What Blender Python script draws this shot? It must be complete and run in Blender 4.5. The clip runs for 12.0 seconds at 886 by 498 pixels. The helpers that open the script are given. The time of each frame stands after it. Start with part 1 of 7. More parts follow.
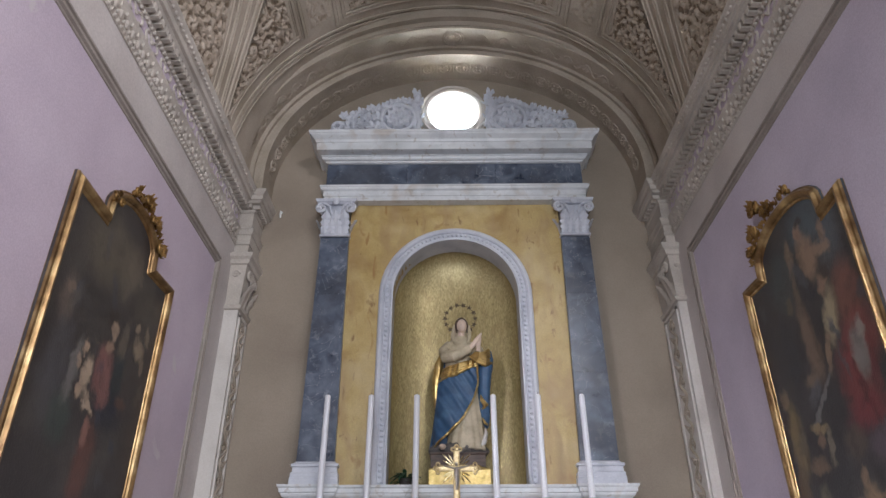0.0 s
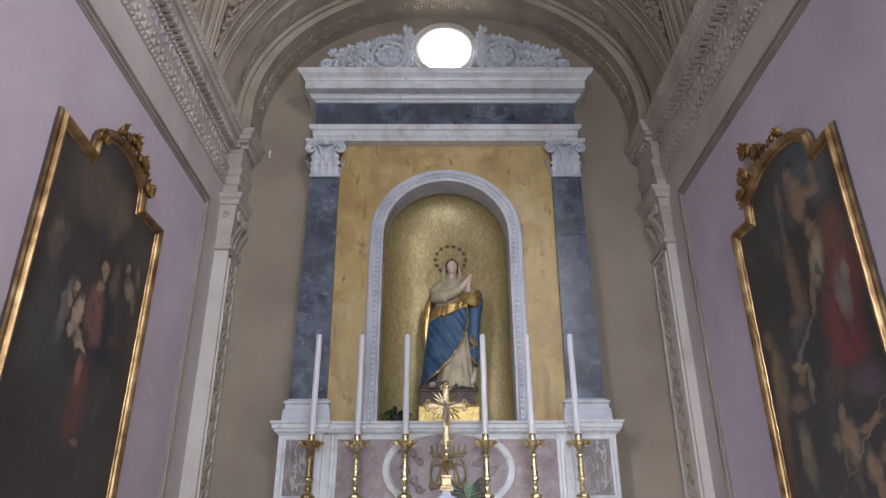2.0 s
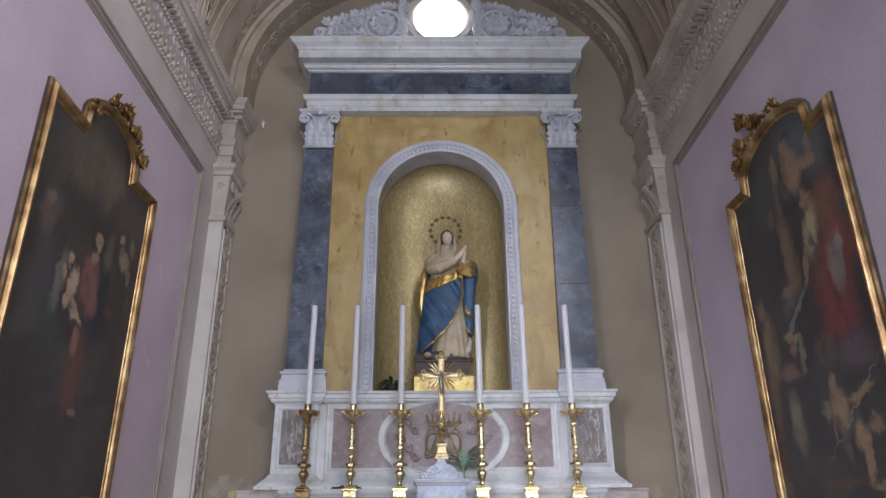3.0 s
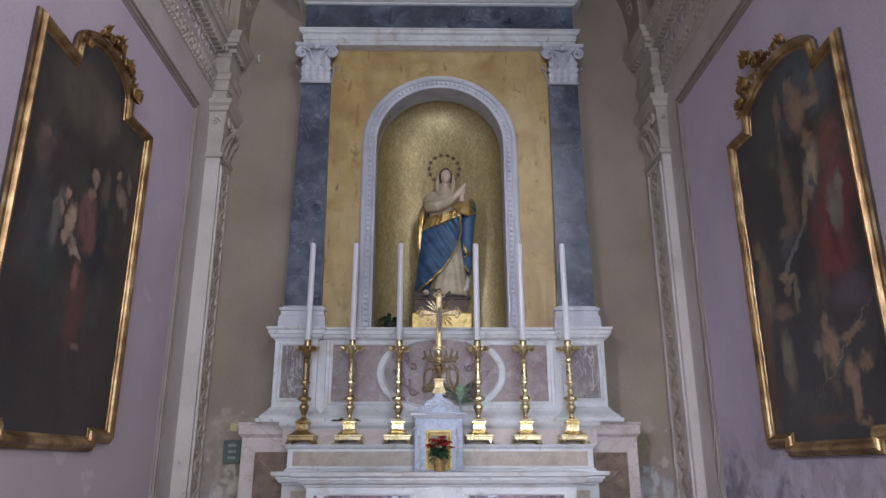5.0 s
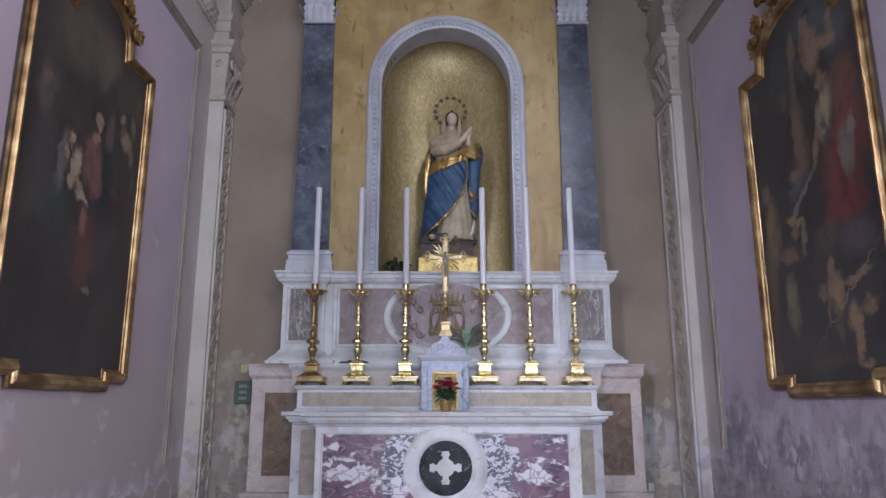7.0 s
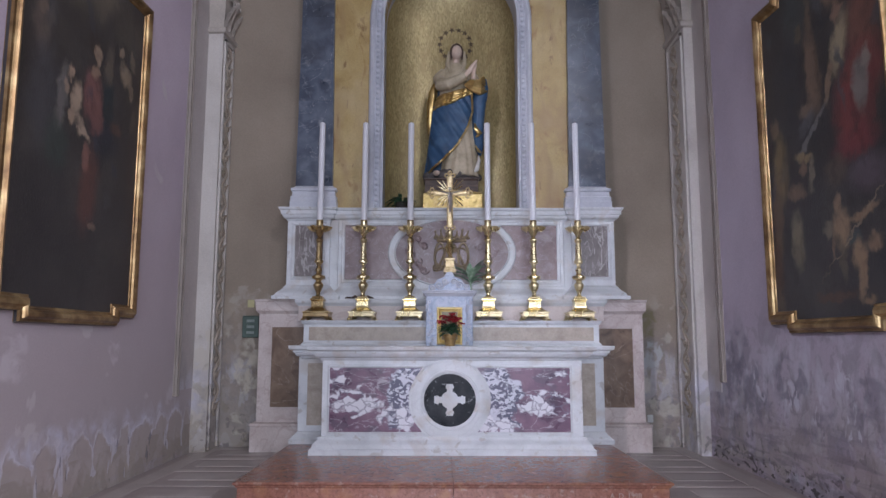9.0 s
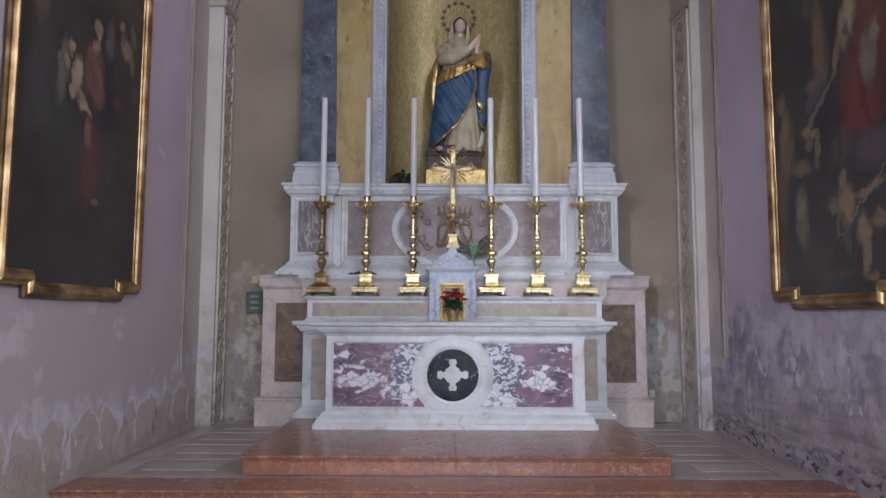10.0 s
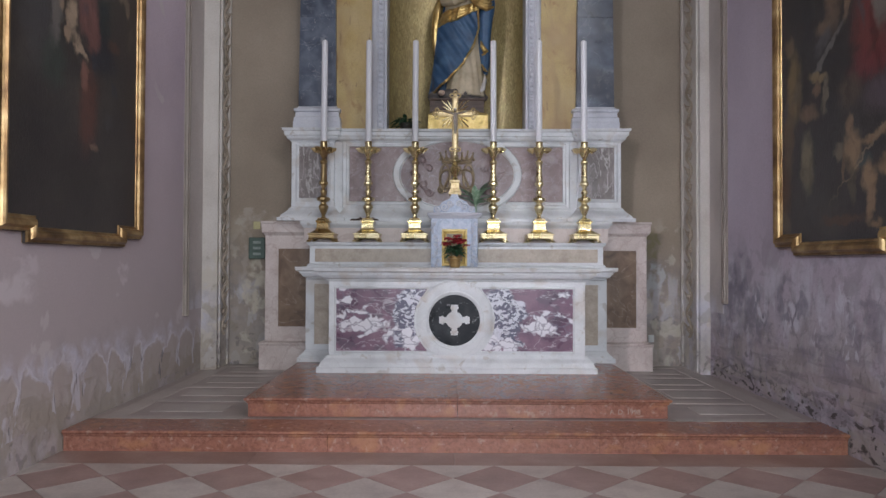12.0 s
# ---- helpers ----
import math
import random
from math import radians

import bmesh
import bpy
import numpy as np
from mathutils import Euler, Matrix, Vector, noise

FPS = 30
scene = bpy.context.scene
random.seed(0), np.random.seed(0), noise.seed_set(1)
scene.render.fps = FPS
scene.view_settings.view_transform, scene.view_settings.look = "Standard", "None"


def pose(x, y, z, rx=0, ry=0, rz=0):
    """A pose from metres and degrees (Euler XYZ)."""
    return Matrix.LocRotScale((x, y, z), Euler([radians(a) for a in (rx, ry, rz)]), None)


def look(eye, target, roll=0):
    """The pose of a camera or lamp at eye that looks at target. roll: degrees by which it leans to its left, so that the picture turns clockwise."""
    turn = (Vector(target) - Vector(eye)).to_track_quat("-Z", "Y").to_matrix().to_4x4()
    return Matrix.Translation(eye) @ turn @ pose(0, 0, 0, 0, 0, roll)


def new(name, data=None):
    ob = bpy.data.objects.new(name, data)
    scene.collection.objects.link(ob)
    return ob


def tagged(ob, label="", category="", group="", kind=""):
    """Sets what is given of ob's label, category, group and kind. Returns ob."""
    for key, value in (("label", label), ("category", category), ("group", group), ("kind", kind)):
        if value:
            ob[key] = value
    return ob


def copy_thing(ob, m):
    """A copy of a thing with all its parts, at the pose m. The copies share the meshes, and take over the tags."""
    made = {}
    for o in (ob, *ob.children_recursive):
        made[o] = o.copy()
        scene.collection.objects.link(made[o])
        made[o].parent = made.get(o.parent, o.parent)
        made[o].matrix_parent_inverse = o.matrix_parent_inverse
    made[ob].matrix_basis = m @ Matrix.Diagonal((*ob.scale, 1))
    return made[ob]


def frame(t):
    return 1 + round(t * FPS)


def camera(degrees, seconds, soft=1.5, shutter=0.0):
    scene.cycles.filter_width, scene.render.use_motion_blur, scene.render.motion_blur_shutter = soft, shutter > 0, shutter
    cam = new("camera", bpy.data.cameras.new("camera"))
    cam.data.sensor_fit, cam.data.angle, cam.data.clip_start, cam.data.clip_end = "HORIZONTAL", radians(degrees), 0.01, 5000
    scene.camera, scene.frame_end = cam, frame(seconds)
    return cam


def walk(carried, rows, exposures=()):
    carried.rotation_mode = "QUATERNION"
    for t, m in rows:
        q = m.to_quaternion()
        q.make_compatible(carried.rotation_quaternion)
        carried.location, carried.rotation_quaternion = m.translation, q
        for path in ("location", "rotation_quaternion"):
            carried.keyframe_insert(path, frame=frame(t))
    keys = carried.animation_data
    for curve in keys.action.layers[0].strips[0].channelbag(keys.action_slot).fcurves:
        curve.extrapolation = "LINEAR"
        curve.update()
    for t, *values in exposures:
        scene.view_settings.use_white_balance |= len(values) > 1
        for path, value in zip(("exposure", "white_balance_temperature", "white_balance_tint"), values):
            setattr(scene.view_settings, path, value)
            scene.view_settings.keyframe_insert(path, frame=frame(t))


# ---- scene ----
# The camera stands on a tripod in front of the chapel and tilts down.
cam = camera(64.67, 12.0)
EYE = (-0.09, 0.0, 1.297)
TILT = [  # seconds, yaw, pitch, roll
    (0, 0.499, 29.421, 0.082),
    (0.5, 0.301, 28.277, 0.066),
    (1, 0.069, 26.995, 0.059),
    (1.5, -0.105, 25.803, 0.121),
    (2, -0.300, 24.615, 0.212),
    (2.5, -0.476, 23.500, 0.304),
    (3, -0.657, 22.250, 0.395),
    (5, -0.901, 17.202, 0.107),
    (5.5, -0.777, 16.189, 0.008),
    (6, -0.635, 15.076, 0.028),
    (6.5, -0.505, 13.984, 0.032),
    (7, -0.395, 12.644, 0.020),
    (9, -0.047, 7.445, -0.093),
    (9.5, 0.064, 6.465, -0.138),
    (10, 0.204, 5.478, -0.151),
    (10.5, 0.313, 4.529, -0.137),
    (11, 0.367, 3.415, -0.149),
    (11.5, 0.369, 2.305, -0.136),
    (12, 0.352, 1.070, -0.231),
]
walk(cam, [(t, pose(*EYE, 90 + p, r, w)) for t, w, p, r in TILT],
     exposures=[(0, 0.24, 6500, 10), (1.5, 0.18, 6500, 10), (3.2, 0.08, 6350, 12), (4.8, -0.08, 6250, 13), (7, -0.12, 6050, 16), (9, -0.15, 6050, 16), (10.5, -0.17, 6400, 11), (12, -0.16, 6550, 10)])

# ---------------------------------------------------------------- world and light
world = bpy.data.worlds.new("world")
world.use_nodes = True
scene.world = world
wn = world.node_tree
sky = wn.nodes.new("ShaderNodeTexSky")
sky.sky_type = "NISHITA"
sky.sun_disc = False
sky.sun_elevation, sky.sun_rotation = radians(40), radians(200)
wn.links.new(sky.outputs[0], wn.nodes["Background"].inputs[0])
wn.nodes["Background"].inputs[1].default_value = 0.1


def area_lamp(name, eye, target, w, h, watts, colour, spread=180):
    la = bpy.data.lights.new(name, "AREA")
    la.shape, la.size, la.size_y, la.energy, la.color = "RECTANGLE", w, h, watts, colour
    la.spread = radians(spread)     # narrows the beam, so that it stays low on the east corner
    ob = new(name, la)
    ob.matrix_world = look(eye, target)
    return ob


# daylight through the round window over the altar, unseen nave lamps behind the camera
area_lamp("unseen_nave_light", (4.0, -6.2, 9.6), (0, 8, 3.3), 1.0, 1.6, 310, (0.96, 0.945, 0.985))
# broad low fill, added to brighten the altar front; no door is built
area_lamp("nave_low_fill", (0.5, -7.6, 2.4), (0, 8, 0.9), 5.0, 4.0, 740, (0.77, 0.835, 0.94))
# side fill added to lift the west wall; no window is built there
area_lamp("unseen_nave_light", (7.2, -3.0, 5.8), (-2.7, 5.5, 2.4), 2.4, 3.2, 520, (0.92, 0.89, 1.0))
# unseen lamp set by the candle shadows that fall to the right
area_lamp("unseen_nave_light", (-6.0, -5.0, 6.3), (1.9, 7.2, 1.2), 0.50, 0.9, 31, (0.90, 0.90, 1.0), 38)
area_lamp("round_window_light", (0.0, 8.3, 8.05), (0, 4, 6.3), 0.8, 0.8, 60, (0.86, 0.93, 1.0))


# ---------------------------------------------------------------- materials
def mat(name, colours, scale=4.0, rough=0.6, metal=0.0, bump=0.15, bscale=60.0, detail=8.0, distort=0.0,
        spread=(0.3, 0.7), rrange=0.12, coat=0.0, coords="Object", stretch=(1, 1, 1), per_piece=0.0):
    """A surface of two or more mottled colours with grain and fine relief."""
    m = bpy.data.materials.new(name)
    m.use_nodes = True
    t = m.node_tree
    n, l = t.nodes, t.links
    b = n["Principled BSDF"]
    tc = n.new("ShaderNodeTexCoord")
    mp = n.new("ShaderNodeMapping")
    mp.inputs["Scale"].default_value = stretch
    l.new(tc.outputs[coords], mp.inputs[0])
    no = n.new("ShaderNodeTexNoise")
    no.inputs["Scale"].default_value, no.inputs["Detail"].default_value = scale, detail
    no.inputs["Distortion"].default_value = distort
    vec = mp.outputs[0]
    if per_piece:
        oi = n.new("ShaderNodeObjectInfo")
        ad = n.new("ShaderNodeVectorMath")
        ad.operation = "MULTIPLY_ADD"
        l.new(oi.outputs["Random"], ad.inputs[0])
        ad.inputs[1].default_value = (7.3, 3.1, 5.7)
        l.new(vec, ad.inputs[2])
        vec = ad.outputs[0]
    l.new(vec, no.inputs["Vector"])
    cr = n.new("ShaderNodeValToRGB")
    e = cr.color_ramp.elements
    k = len(colours)
    while len(e) < k:
        e.new(0.5)
    for i, c in enumerate(colours):
        e[i].position = spread[0] + (spread[1] - spread[0]) * i / max(1, k - 1)
        e[i].color = (*c, 1)
    l.new(no.outputs["Fac"], cr.inputs[0])
    fine = n.new("ShaderNodeTexNoise")
    fine.inputs["Scale"].default_value, fine.inputs["Detail"].default_value = bscale, 4
    l.new(vec, fine.inputs["Vector"])
    mx = n.new("ShaderNodeMixRGB")
    mx.blend_type = "OVERLAY"
    mx.inputs[0].default_value = 0.22
    l.new(cr.outputs[0], mx.inputs[1])
    l.new(fine.outputs["Fac"], mx.inputs[2])
    col = mx.outputs[0]
    if per_piece:
        hv = n.new("ShaderNodeHueSaturation")
        mr = n.new("ShaderNodeMapRange")
        mr.inputs["To Min"].default_value, mr.inputs["To Max"].default_value = 1 - per_piece, 1 + per_piece
        l.new(oi.outputs["Random"], mr.inputs[0])
        l.new(mr.outputs[0], hv.inputs["Value"])
        l.new(col, hv.inputs["Color"])
        col = hv.outputs[0]
    l.new(col, b.inputs["Base Color"])
    rr = n.new("ShaderNodeMapRange")
    rr.inputs["To Min"].default_value, rr.inputs["To Max"].default_value = max(0.02, rough - rrange), min(1, rough + rrange)
    l.new(no.outputs["Fac"], rr.inputs[0])
    l.new(rr.outputs[0], b.inputs["Roughness"])
    b.inputs["Metallic"].default_value = metal
    b.inputs["Coat Weight"].default_value = coat
    if bump:
        bp = n.new("ShaderNodeBump")
        bp.inputs["Strength"].default_value, bp.inputs["Distance"].default_value = bump, 0.01
        l.new(fine.outputs["Fac"], bp.inputs["Height"])
        l.new(bp.outputs[0], b.inputs["Normal"])
    m["vec"] = 0
    return m


def nodes_of(m):
    return m.node_tree.nodes, m.node_tree.links, m.node_tree.nodes["Principled BSDF"]


def overlay(m, colour, mask_out, amount=1.0):
    """Lays a colour over a material's own by a mask socket."""
    n, l, b = nodes_of(m)
    src = b.inputs["Base Color"].links[0].from_socket
    mx = n.new("ShaderNodeMixRGB")
    if amount < 1.0:
        mu = n.new("ShaderNodeMath")
        mu.operation = "MULTIPLY"
        mu.inputs[1].default_value = amount
        l.new(mask_out, mu.inputs[0])
        mask_out = mu.outputs[0]
    l.new(mask_out, mx.inputs[0])
    l.new(src, mx.inputs[1])
    mx.inputs[2].default_value = (*colour, 1)
    l.new(mx.outputs[0], b.inputs["Base Color"])


def noise_mask(m, scale, lo, hi, detail=6.0, distort=0.0, stretch=(1, 1, 1), shift=(0, 0, 0)):
    n, l, b = nodes_of(m)
    tc = n.new("ShaderNodeTexCoord")
    mp = n.new("ShaderNodeMapping")
    mp.inputs["Scale"].default_value, mp.inputs["Location"].default_value = stretch, shift
    l.new(tc.outputs["Object"], mp.inputs[0])
    no = n.new("ShaderNodeTexNoise")
    no.inputs["Scale"].default_value, no.inputs["Detail"].default_value, no.inputs["Distortion"].default_value = scale, detail, distort
    l.new(mp.outputs[0], no.inputs["Vector"])
    mr = n.new("ShaderNodeMapRange")
    mr.inputs["From Min"].default_value, mr.inputs["From Max"].default_value = lo, hi
    l.new(no.outputs["Fac"], mr.inputs[0])
    return mr.outputs[0]


def height_mask(m, z_full, z_none, ragged=0.5, scale=2.5):
    """1 below z_full, 0 above z_none, with a ragged edge: damp that rises in a wall."""
    n, l, b = nodes_of(m)
    tc = n.new("ShaderNodeTexCoord")
    sp = n.new("ShaderNodeSeparateXYZ")
    l.new(tc.outputs["Object"], sp.inputs[0])
    no = n.new("ShaderNodeTexNoise")
    no.inputs["Scale"].default_value, no.inputs["Detail"].default_value, no.inputs["Distortion"].default_value = scale, 8, 0.6
    l.new(tc.outputs["Object"], no.inputs["Vector"])
    ma = n.new("ShaderNodeMath")
    ma.operation = "MULTIPLY_ADD"
    l.new(no.outputs["Fac"], ma.inputs[0])
    ma.inputs[1].default_value = ragged * 2
    l.new(sp.outputs["Z"], ma.inputs[2])
    mr = n.new("ShaderNodeMapRange")
    mr.inputs["From Min"].default_value, mr.inputs["From Max"].default_value = z_none + ragged, z_full + ragged
    l.new(ma.outputs[0], mr.inputs[0])
    return mr.outputs[0]


def both(m, a, c, op="MULTIPLY"):
    n, l, b = nodes_of(m)
    mu = n.new("ShaderNodeMath")
    mu.operation = op
    mu.use_clamp = True
    l.new(a, mu.inputs[0])
    l.new(c, mu.inputs[1])
    return mu.outputs[0]


def veins(m, scale, width, stretch=(1, 1, 1), distort=1.2, shift=(0, 0, 0)):
    """Thin marble veins: the zero line of a noise."""
    n, l, b = nodes_of(m)
    tc = n.new("ShaderNodeTexCoord")
    mp = n.new("ShaderNodeMapping")
    mp.inputs["Scale"].default_value, mp.inputs["Location"].default_value = stretch, shift
    l.new(tc.outputs["Object"], mp.inputs[0])
    no = n.new("ShaderNodeTexNoise")
    no.inputs["Scale"].default_value, no.inputs["Detail"].default_value, no.inputs["Distortion"].default_value = scale, 5, distort
    l.new(mp.outputs[0], no.inputs["Vector"])
    su = n.new("ShaderNodeMath")
    su.operation = "SUBTRACT"
    l.new(no.outputs["Fac"], su.inputs[0])
    su.inputs[1].default_value = 0.5
    ab = n.new("ShaderNodeMath")
    ab.operation = "ABSOLUTE"
    l.new(su.outputs[0], ab.inputs[0])
    mr = n.new("ShaderNodeMapRange")
    mr.inputs["From Min"].default_value, mr.inputs["From Max"].default_value = width, width * 0.2
    l.new(ab.outputs[0], mr.inputs[0])
    return mr.outputs[0]


def lavender(name, tones):
    return mat(name, tones, 1.3, 0.85, bump=0.12, bscale=90)


# east copy is bluer and lighter, making up in colour for its weaker lamp
LAVENDER_E = lavender("lavender_plaster_east", [(0.42, 0.375, 0.455), (0.47, 0.42, 0.505), (0.51, 0.46, 0.545)])
LAVENDER = lavender("lavender_plaster", [(0.42, 0.355, 0.42), (0.47, 0.40, 0.465), (0.51, 0.44, 0.505)])
OLIVE = mat("ochre_grey_plaster", [(0.25, 0.205, 0.16), (0.30, 0.25, 0.195), (0.34, 0.285, 0.225)], 1.1, 0.85, bump=0.12, bscale=90)
PLASTER = mat("warm_white_plaster", [(0.46, 0.42, 0.38), (0.55, 0.51, 0.465), (0.60, 0.56, 0.515)], 2.0, 0.8, bump=0.2, bscale=70)
VAULT_P = mat("grey_plaster", [(0.31, 0.265, 0.205), (0.385, 0.33, 0.265), (0.43, 0.37, 0.305)], 2.2, 0.85, bump=0.3, bscale=50)
STUCCO = mat("dusty_stucco", [(0.36, 0.325, 0.285), (0.45, 0.41, 0.36), (0.51, 0.465, 0.415)], 2.4, 0.85, bump=0.3, bscale=60)
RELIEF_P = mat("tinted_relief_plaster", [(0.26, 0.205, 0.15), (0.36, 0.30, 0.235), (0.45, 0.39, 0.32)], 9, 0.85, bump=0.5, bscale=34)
HOLLOW_P = mat("brown_relief_hollows", [(0.13, 0.095, 0.065), (0.19, 0.145, 0.10), (0.25, 0.195, 0.145)], 9, 0.88, bump=0.5, bscale=34)
WHITE_M = mat("white_marble", [(0.54, 0.565, 0.58), (0.65, 0.675, 0.695), (0.71, 0.735, 0.755)], 3.0, 0.38, bump=0.06, bscale=110, distort=1.0)
PINKISH = mat("pale_pink_marble", [(0.46, 0.39, 0.36), (0.56, 0.49, 0.46), (0.62, 0.56, 0.53)], 4.0, 0.4, bump=0.08, distort=0.8)
BLUE_M = mat("blue_grey_marble", [(0.040, 0.052, 0.078), (0.085, 0.107, 0.15), (0.15, 0.175, 0.225)], 5.0, 0.32, bump=0.05, distort=0.6, per_piece=0.05)
YELLOW_M = mat("yellow_siena_marble", [(0.33, 0.21, 0.075), (0.46, 0.335, 0.13), (0.54, 0.415, 0.195)], 2.3, 0.4, bump=0.05, distort=0.8, spread=(0.25, 0.7))
VIOLET_M = mat("white_violet_breccia", [(0.09, 0.045, 0.082), (0.16, 0.076, 0.125), (0.235, 0.13, 0.185)], 5, 0.3, bump=0.04, distort=0.5)
MAUVE_M = mat("mauve_brown_marble", [(0.20, 0.14, 0.14), (0.26, 0.19, 0.19), (0.31, 0.24, 0.235)], 7, 0.35, bump=0.05, distort=1.0)
GREYVEIN_M = mat("grey_veined_marble", [(0.15, 0.125, 0.12), (0.21, 0.185, 0.18), (0.27, 0.24, 0.235)], 6, 0.35, bump=0.05)
BROWN_M = mat("brown_onyx", [(0.11, 0.07, 0.045), (0.17, 0.11, 0.07), (0.22, 0.15, 0.10)], 5, 0.35, bump=0.05, distort=1.5)
TAN_M = mat("tan_marble", [(0.34, 0.28, 0.22), (0.42, 0.36, 0.29), (0.48, 0.42, 0.35)], 12, 0.4, bump=0.05)
RED_M = mat("red_verona_marble", [(0.22, 0.095, 0.065), (0.29, 0.13, 0.092), (0.35, 0.17, 0.125)], 26, 0.24, bump=0.05, bscale=70, distort=0.2, spread=(0.2, 0.8), rrange=0.08)
BLACK_M = mat("black_marble", [(0.012, 0.013, 0.016), (0.022, 0.024, 0.028), (0.05, 0.055, 0.06)], 6, 0.3, bump=0.03)
PINK_T = mat("pink_floor_tile", [(0.245, 0.165, 0.145), (0.31, 0.21, 0.19), (0.36, 0.26, 0.235)], 6, 0.35, bump=0.06, per_piece=0.12)
WHITE_T = mat("pale_floor_tile", [(0.36, 0.31, 0.29), (0.45, 0.40, 0.37), (0.50, 0.45, 0.42)], 7, 0.35, bump=0.06, per_piece=0.08)
# slab colour is lifted to include the floor's glossy reflections
GREY_T = mat("dark_grey_slab", [(0.25, 0.205, 0.195), (0.31, 0.26, 0.245), (0.36, 0.305, 0.29)], 5, 0.35, bump=0.06, per_piece=0.1)
LIGHT_T = mat("light_grey_slab", [(0.31, 0.27, 0.25), (0.385, 0.345, 0.32), (0.44, 0.40, 0.375)], 5, 0.35, bump=0.06, per_piece=0.08)
OLDGILT = mat("dark_old_gilt", [(0.14, 0.075, 0.025), (0.26, 0.15, 0.05), (0.42, 0.27, 0.10)], 8, 0.45, metal=0.7, bump=0.3, bscale=30)
BRASS = mat("polished_brass", [(0.55, 0.45, 0.23), (0.73, 0.62, 0.36), (0.85, 0.75, 0.50)], 6, 0.27, metal=1.0, bump=0.12, bscale=40)
DARKBRASS = mat("tarnished_brass", [(0.30, 0.21, 0.10), (0.46, 0.34, 0.17), (0.62, 0.49, 0.27)], 6, 0.30, metal=1.0, bump=0.1, bscale=40)
WAX = mat("white_wax", [(0.70, 0.71, 0.75), (0.77, 0.78, 0.82)], 5, 0.45, bump=0.03)


# ---------------------------------------------------------------- building helpers
def part(name, bm, material, parent=None, label=""):
    """Links a bmesh as one mesh object, under a thing or a part if one is given."""
    me = bpy.data.meshes.new(name)
    bmesh.ops.recalc_face_normals(bm, faces=bm.faces)
    bm.to_mesh(me)
    bm.free()
    for m in material if isinstance(material, (list, tuple)) else [material]:
        me.materials.append(m)
    ob = new(name, me)
    if parent:
        ob.parent = parent
    if label:
        ob["label"] = label
    return ob


def empty(name, label, category, group="", at=(0, 0, 0)):
    ob = new(name)
    ob.empty_display_size = 0.1
    ob.location = at
    return tagged(ob, label, category, group)


def smooth(ob, angle=40):
    for p in ob.data.polygons:
        p.use_smooth = True
    ob.data.set_sharp_from_angle(angle=radians(angle))
    return ob


def add_box(bm, x0, x1, y0, y1, z0, z1, bevel=0.0, slot=0):
    v = [bm.verts.new((x, y, z)) for x in (x0, x1) for y in (y0, y1) for z in (z0, z1)]
    fs = [bm.faces.new([v[i] for i in q]) for q in ((0, 1, 3, 2), (4, 6, 7, 5), (0, 4, 5, 1), (2, 3, 7, 6), (0, 2, 6, 4), (1, 5, 7, 3))]
    for f in fs:
        f.material_index = slot
    if bevel:
        es = list({e for f in fs for e in f.edges})
        r = bmesh.ops.bevel(bm, geom=es, offset=bevel, segments=1, affect="EDGES", profile=0.5)
        for f in r["faces"]:
            f.material_index = slot
    return bm


def box(x0, x1, y0, y1, z0, z1, bevel=0.004):
    return add_box(bmesh.new(), x0, x1, y0, y1, z0, z1, bevel)


def add_stack(bm, x0, x1, y0, y1, profile, slot=0):
    """A mitred moulding round a block: profile rows are (z, how far it stands out); the back at y1 stays flat."""
    rings = []
    for z, p in profile:
        rings.append([bm.verts.new(c) for c in ((x0 - p, y0 - p, z), (x1 + p, y0 - p, z), (x1 + p, y1, z), (x0 - p, y1, z))])
    for a, b in zip(rings, rings[1:]):
        for i in range(4):
            bm.faces.new((a[i], a[(i + 1) % 4], b[(i + 1) % 4], b[i])).material_index = slot
    bm.faces.new(rings[0][::-1]).material_index = slot
    bm.faces.new(rings[-1]).material_index = slot
    return bm


def stack(x0, x1, y0, y1, profile):
    return add_stack(bmesh.new(), x0, x1, y0, y1, profile)


def curve_profile(z0, p0, z1, p1, kind="ovolo", n=5):
    """Points of a moulding between two places of a profile."""
    out = []
    for i in range(n + 1):
        t = i / n
        if kind == "ovolo":
            out.append((z0 + (z1 - z0) * math.sin(t * math.pi / 2), p0 + (p1 - p0) * (1 - math.cos(t * math.pi / 2))))
        elif kind == "cavetto":
            out.append((z0 + (z1 - z0) * (1 - math.cos(t * math.pi / 2)), p0 + (p1 - p0) * math.sin(t * math.pi / 2)))
        else:
            s = t * t * (3 - 2 * t)
            out.append((z0 + (z1 - z0) * t, p0 + (p1 - p0) * s))
    return out


def add_lathe(bm, profile, c=(0, 0, 0), segs=20, slot=0, squash=1.0):
    rings = []
    for r, z in profile:
        rings.append([bm.verts.new((c[0] + max(r, 0.0005) * math.cos(2 * math.pi * i / segs), c[1] + squash * max(r, 0.0005) * math.sin(2 * math.pi * i / segs), c[2] + z)) for i in range(segs)])
    for a, b in zip(rings, rings[1:]):
        for i in range(segs):
            bm.faces.new((a[i], a[(i + 1) % segs], b[(i + 1) % segs], b[i])).material_index = slot
    bm.faces.new(rings[0][::-1]).material_index = slot
    bm.faces.new(rings[-1]).material_index = slot
    return bm


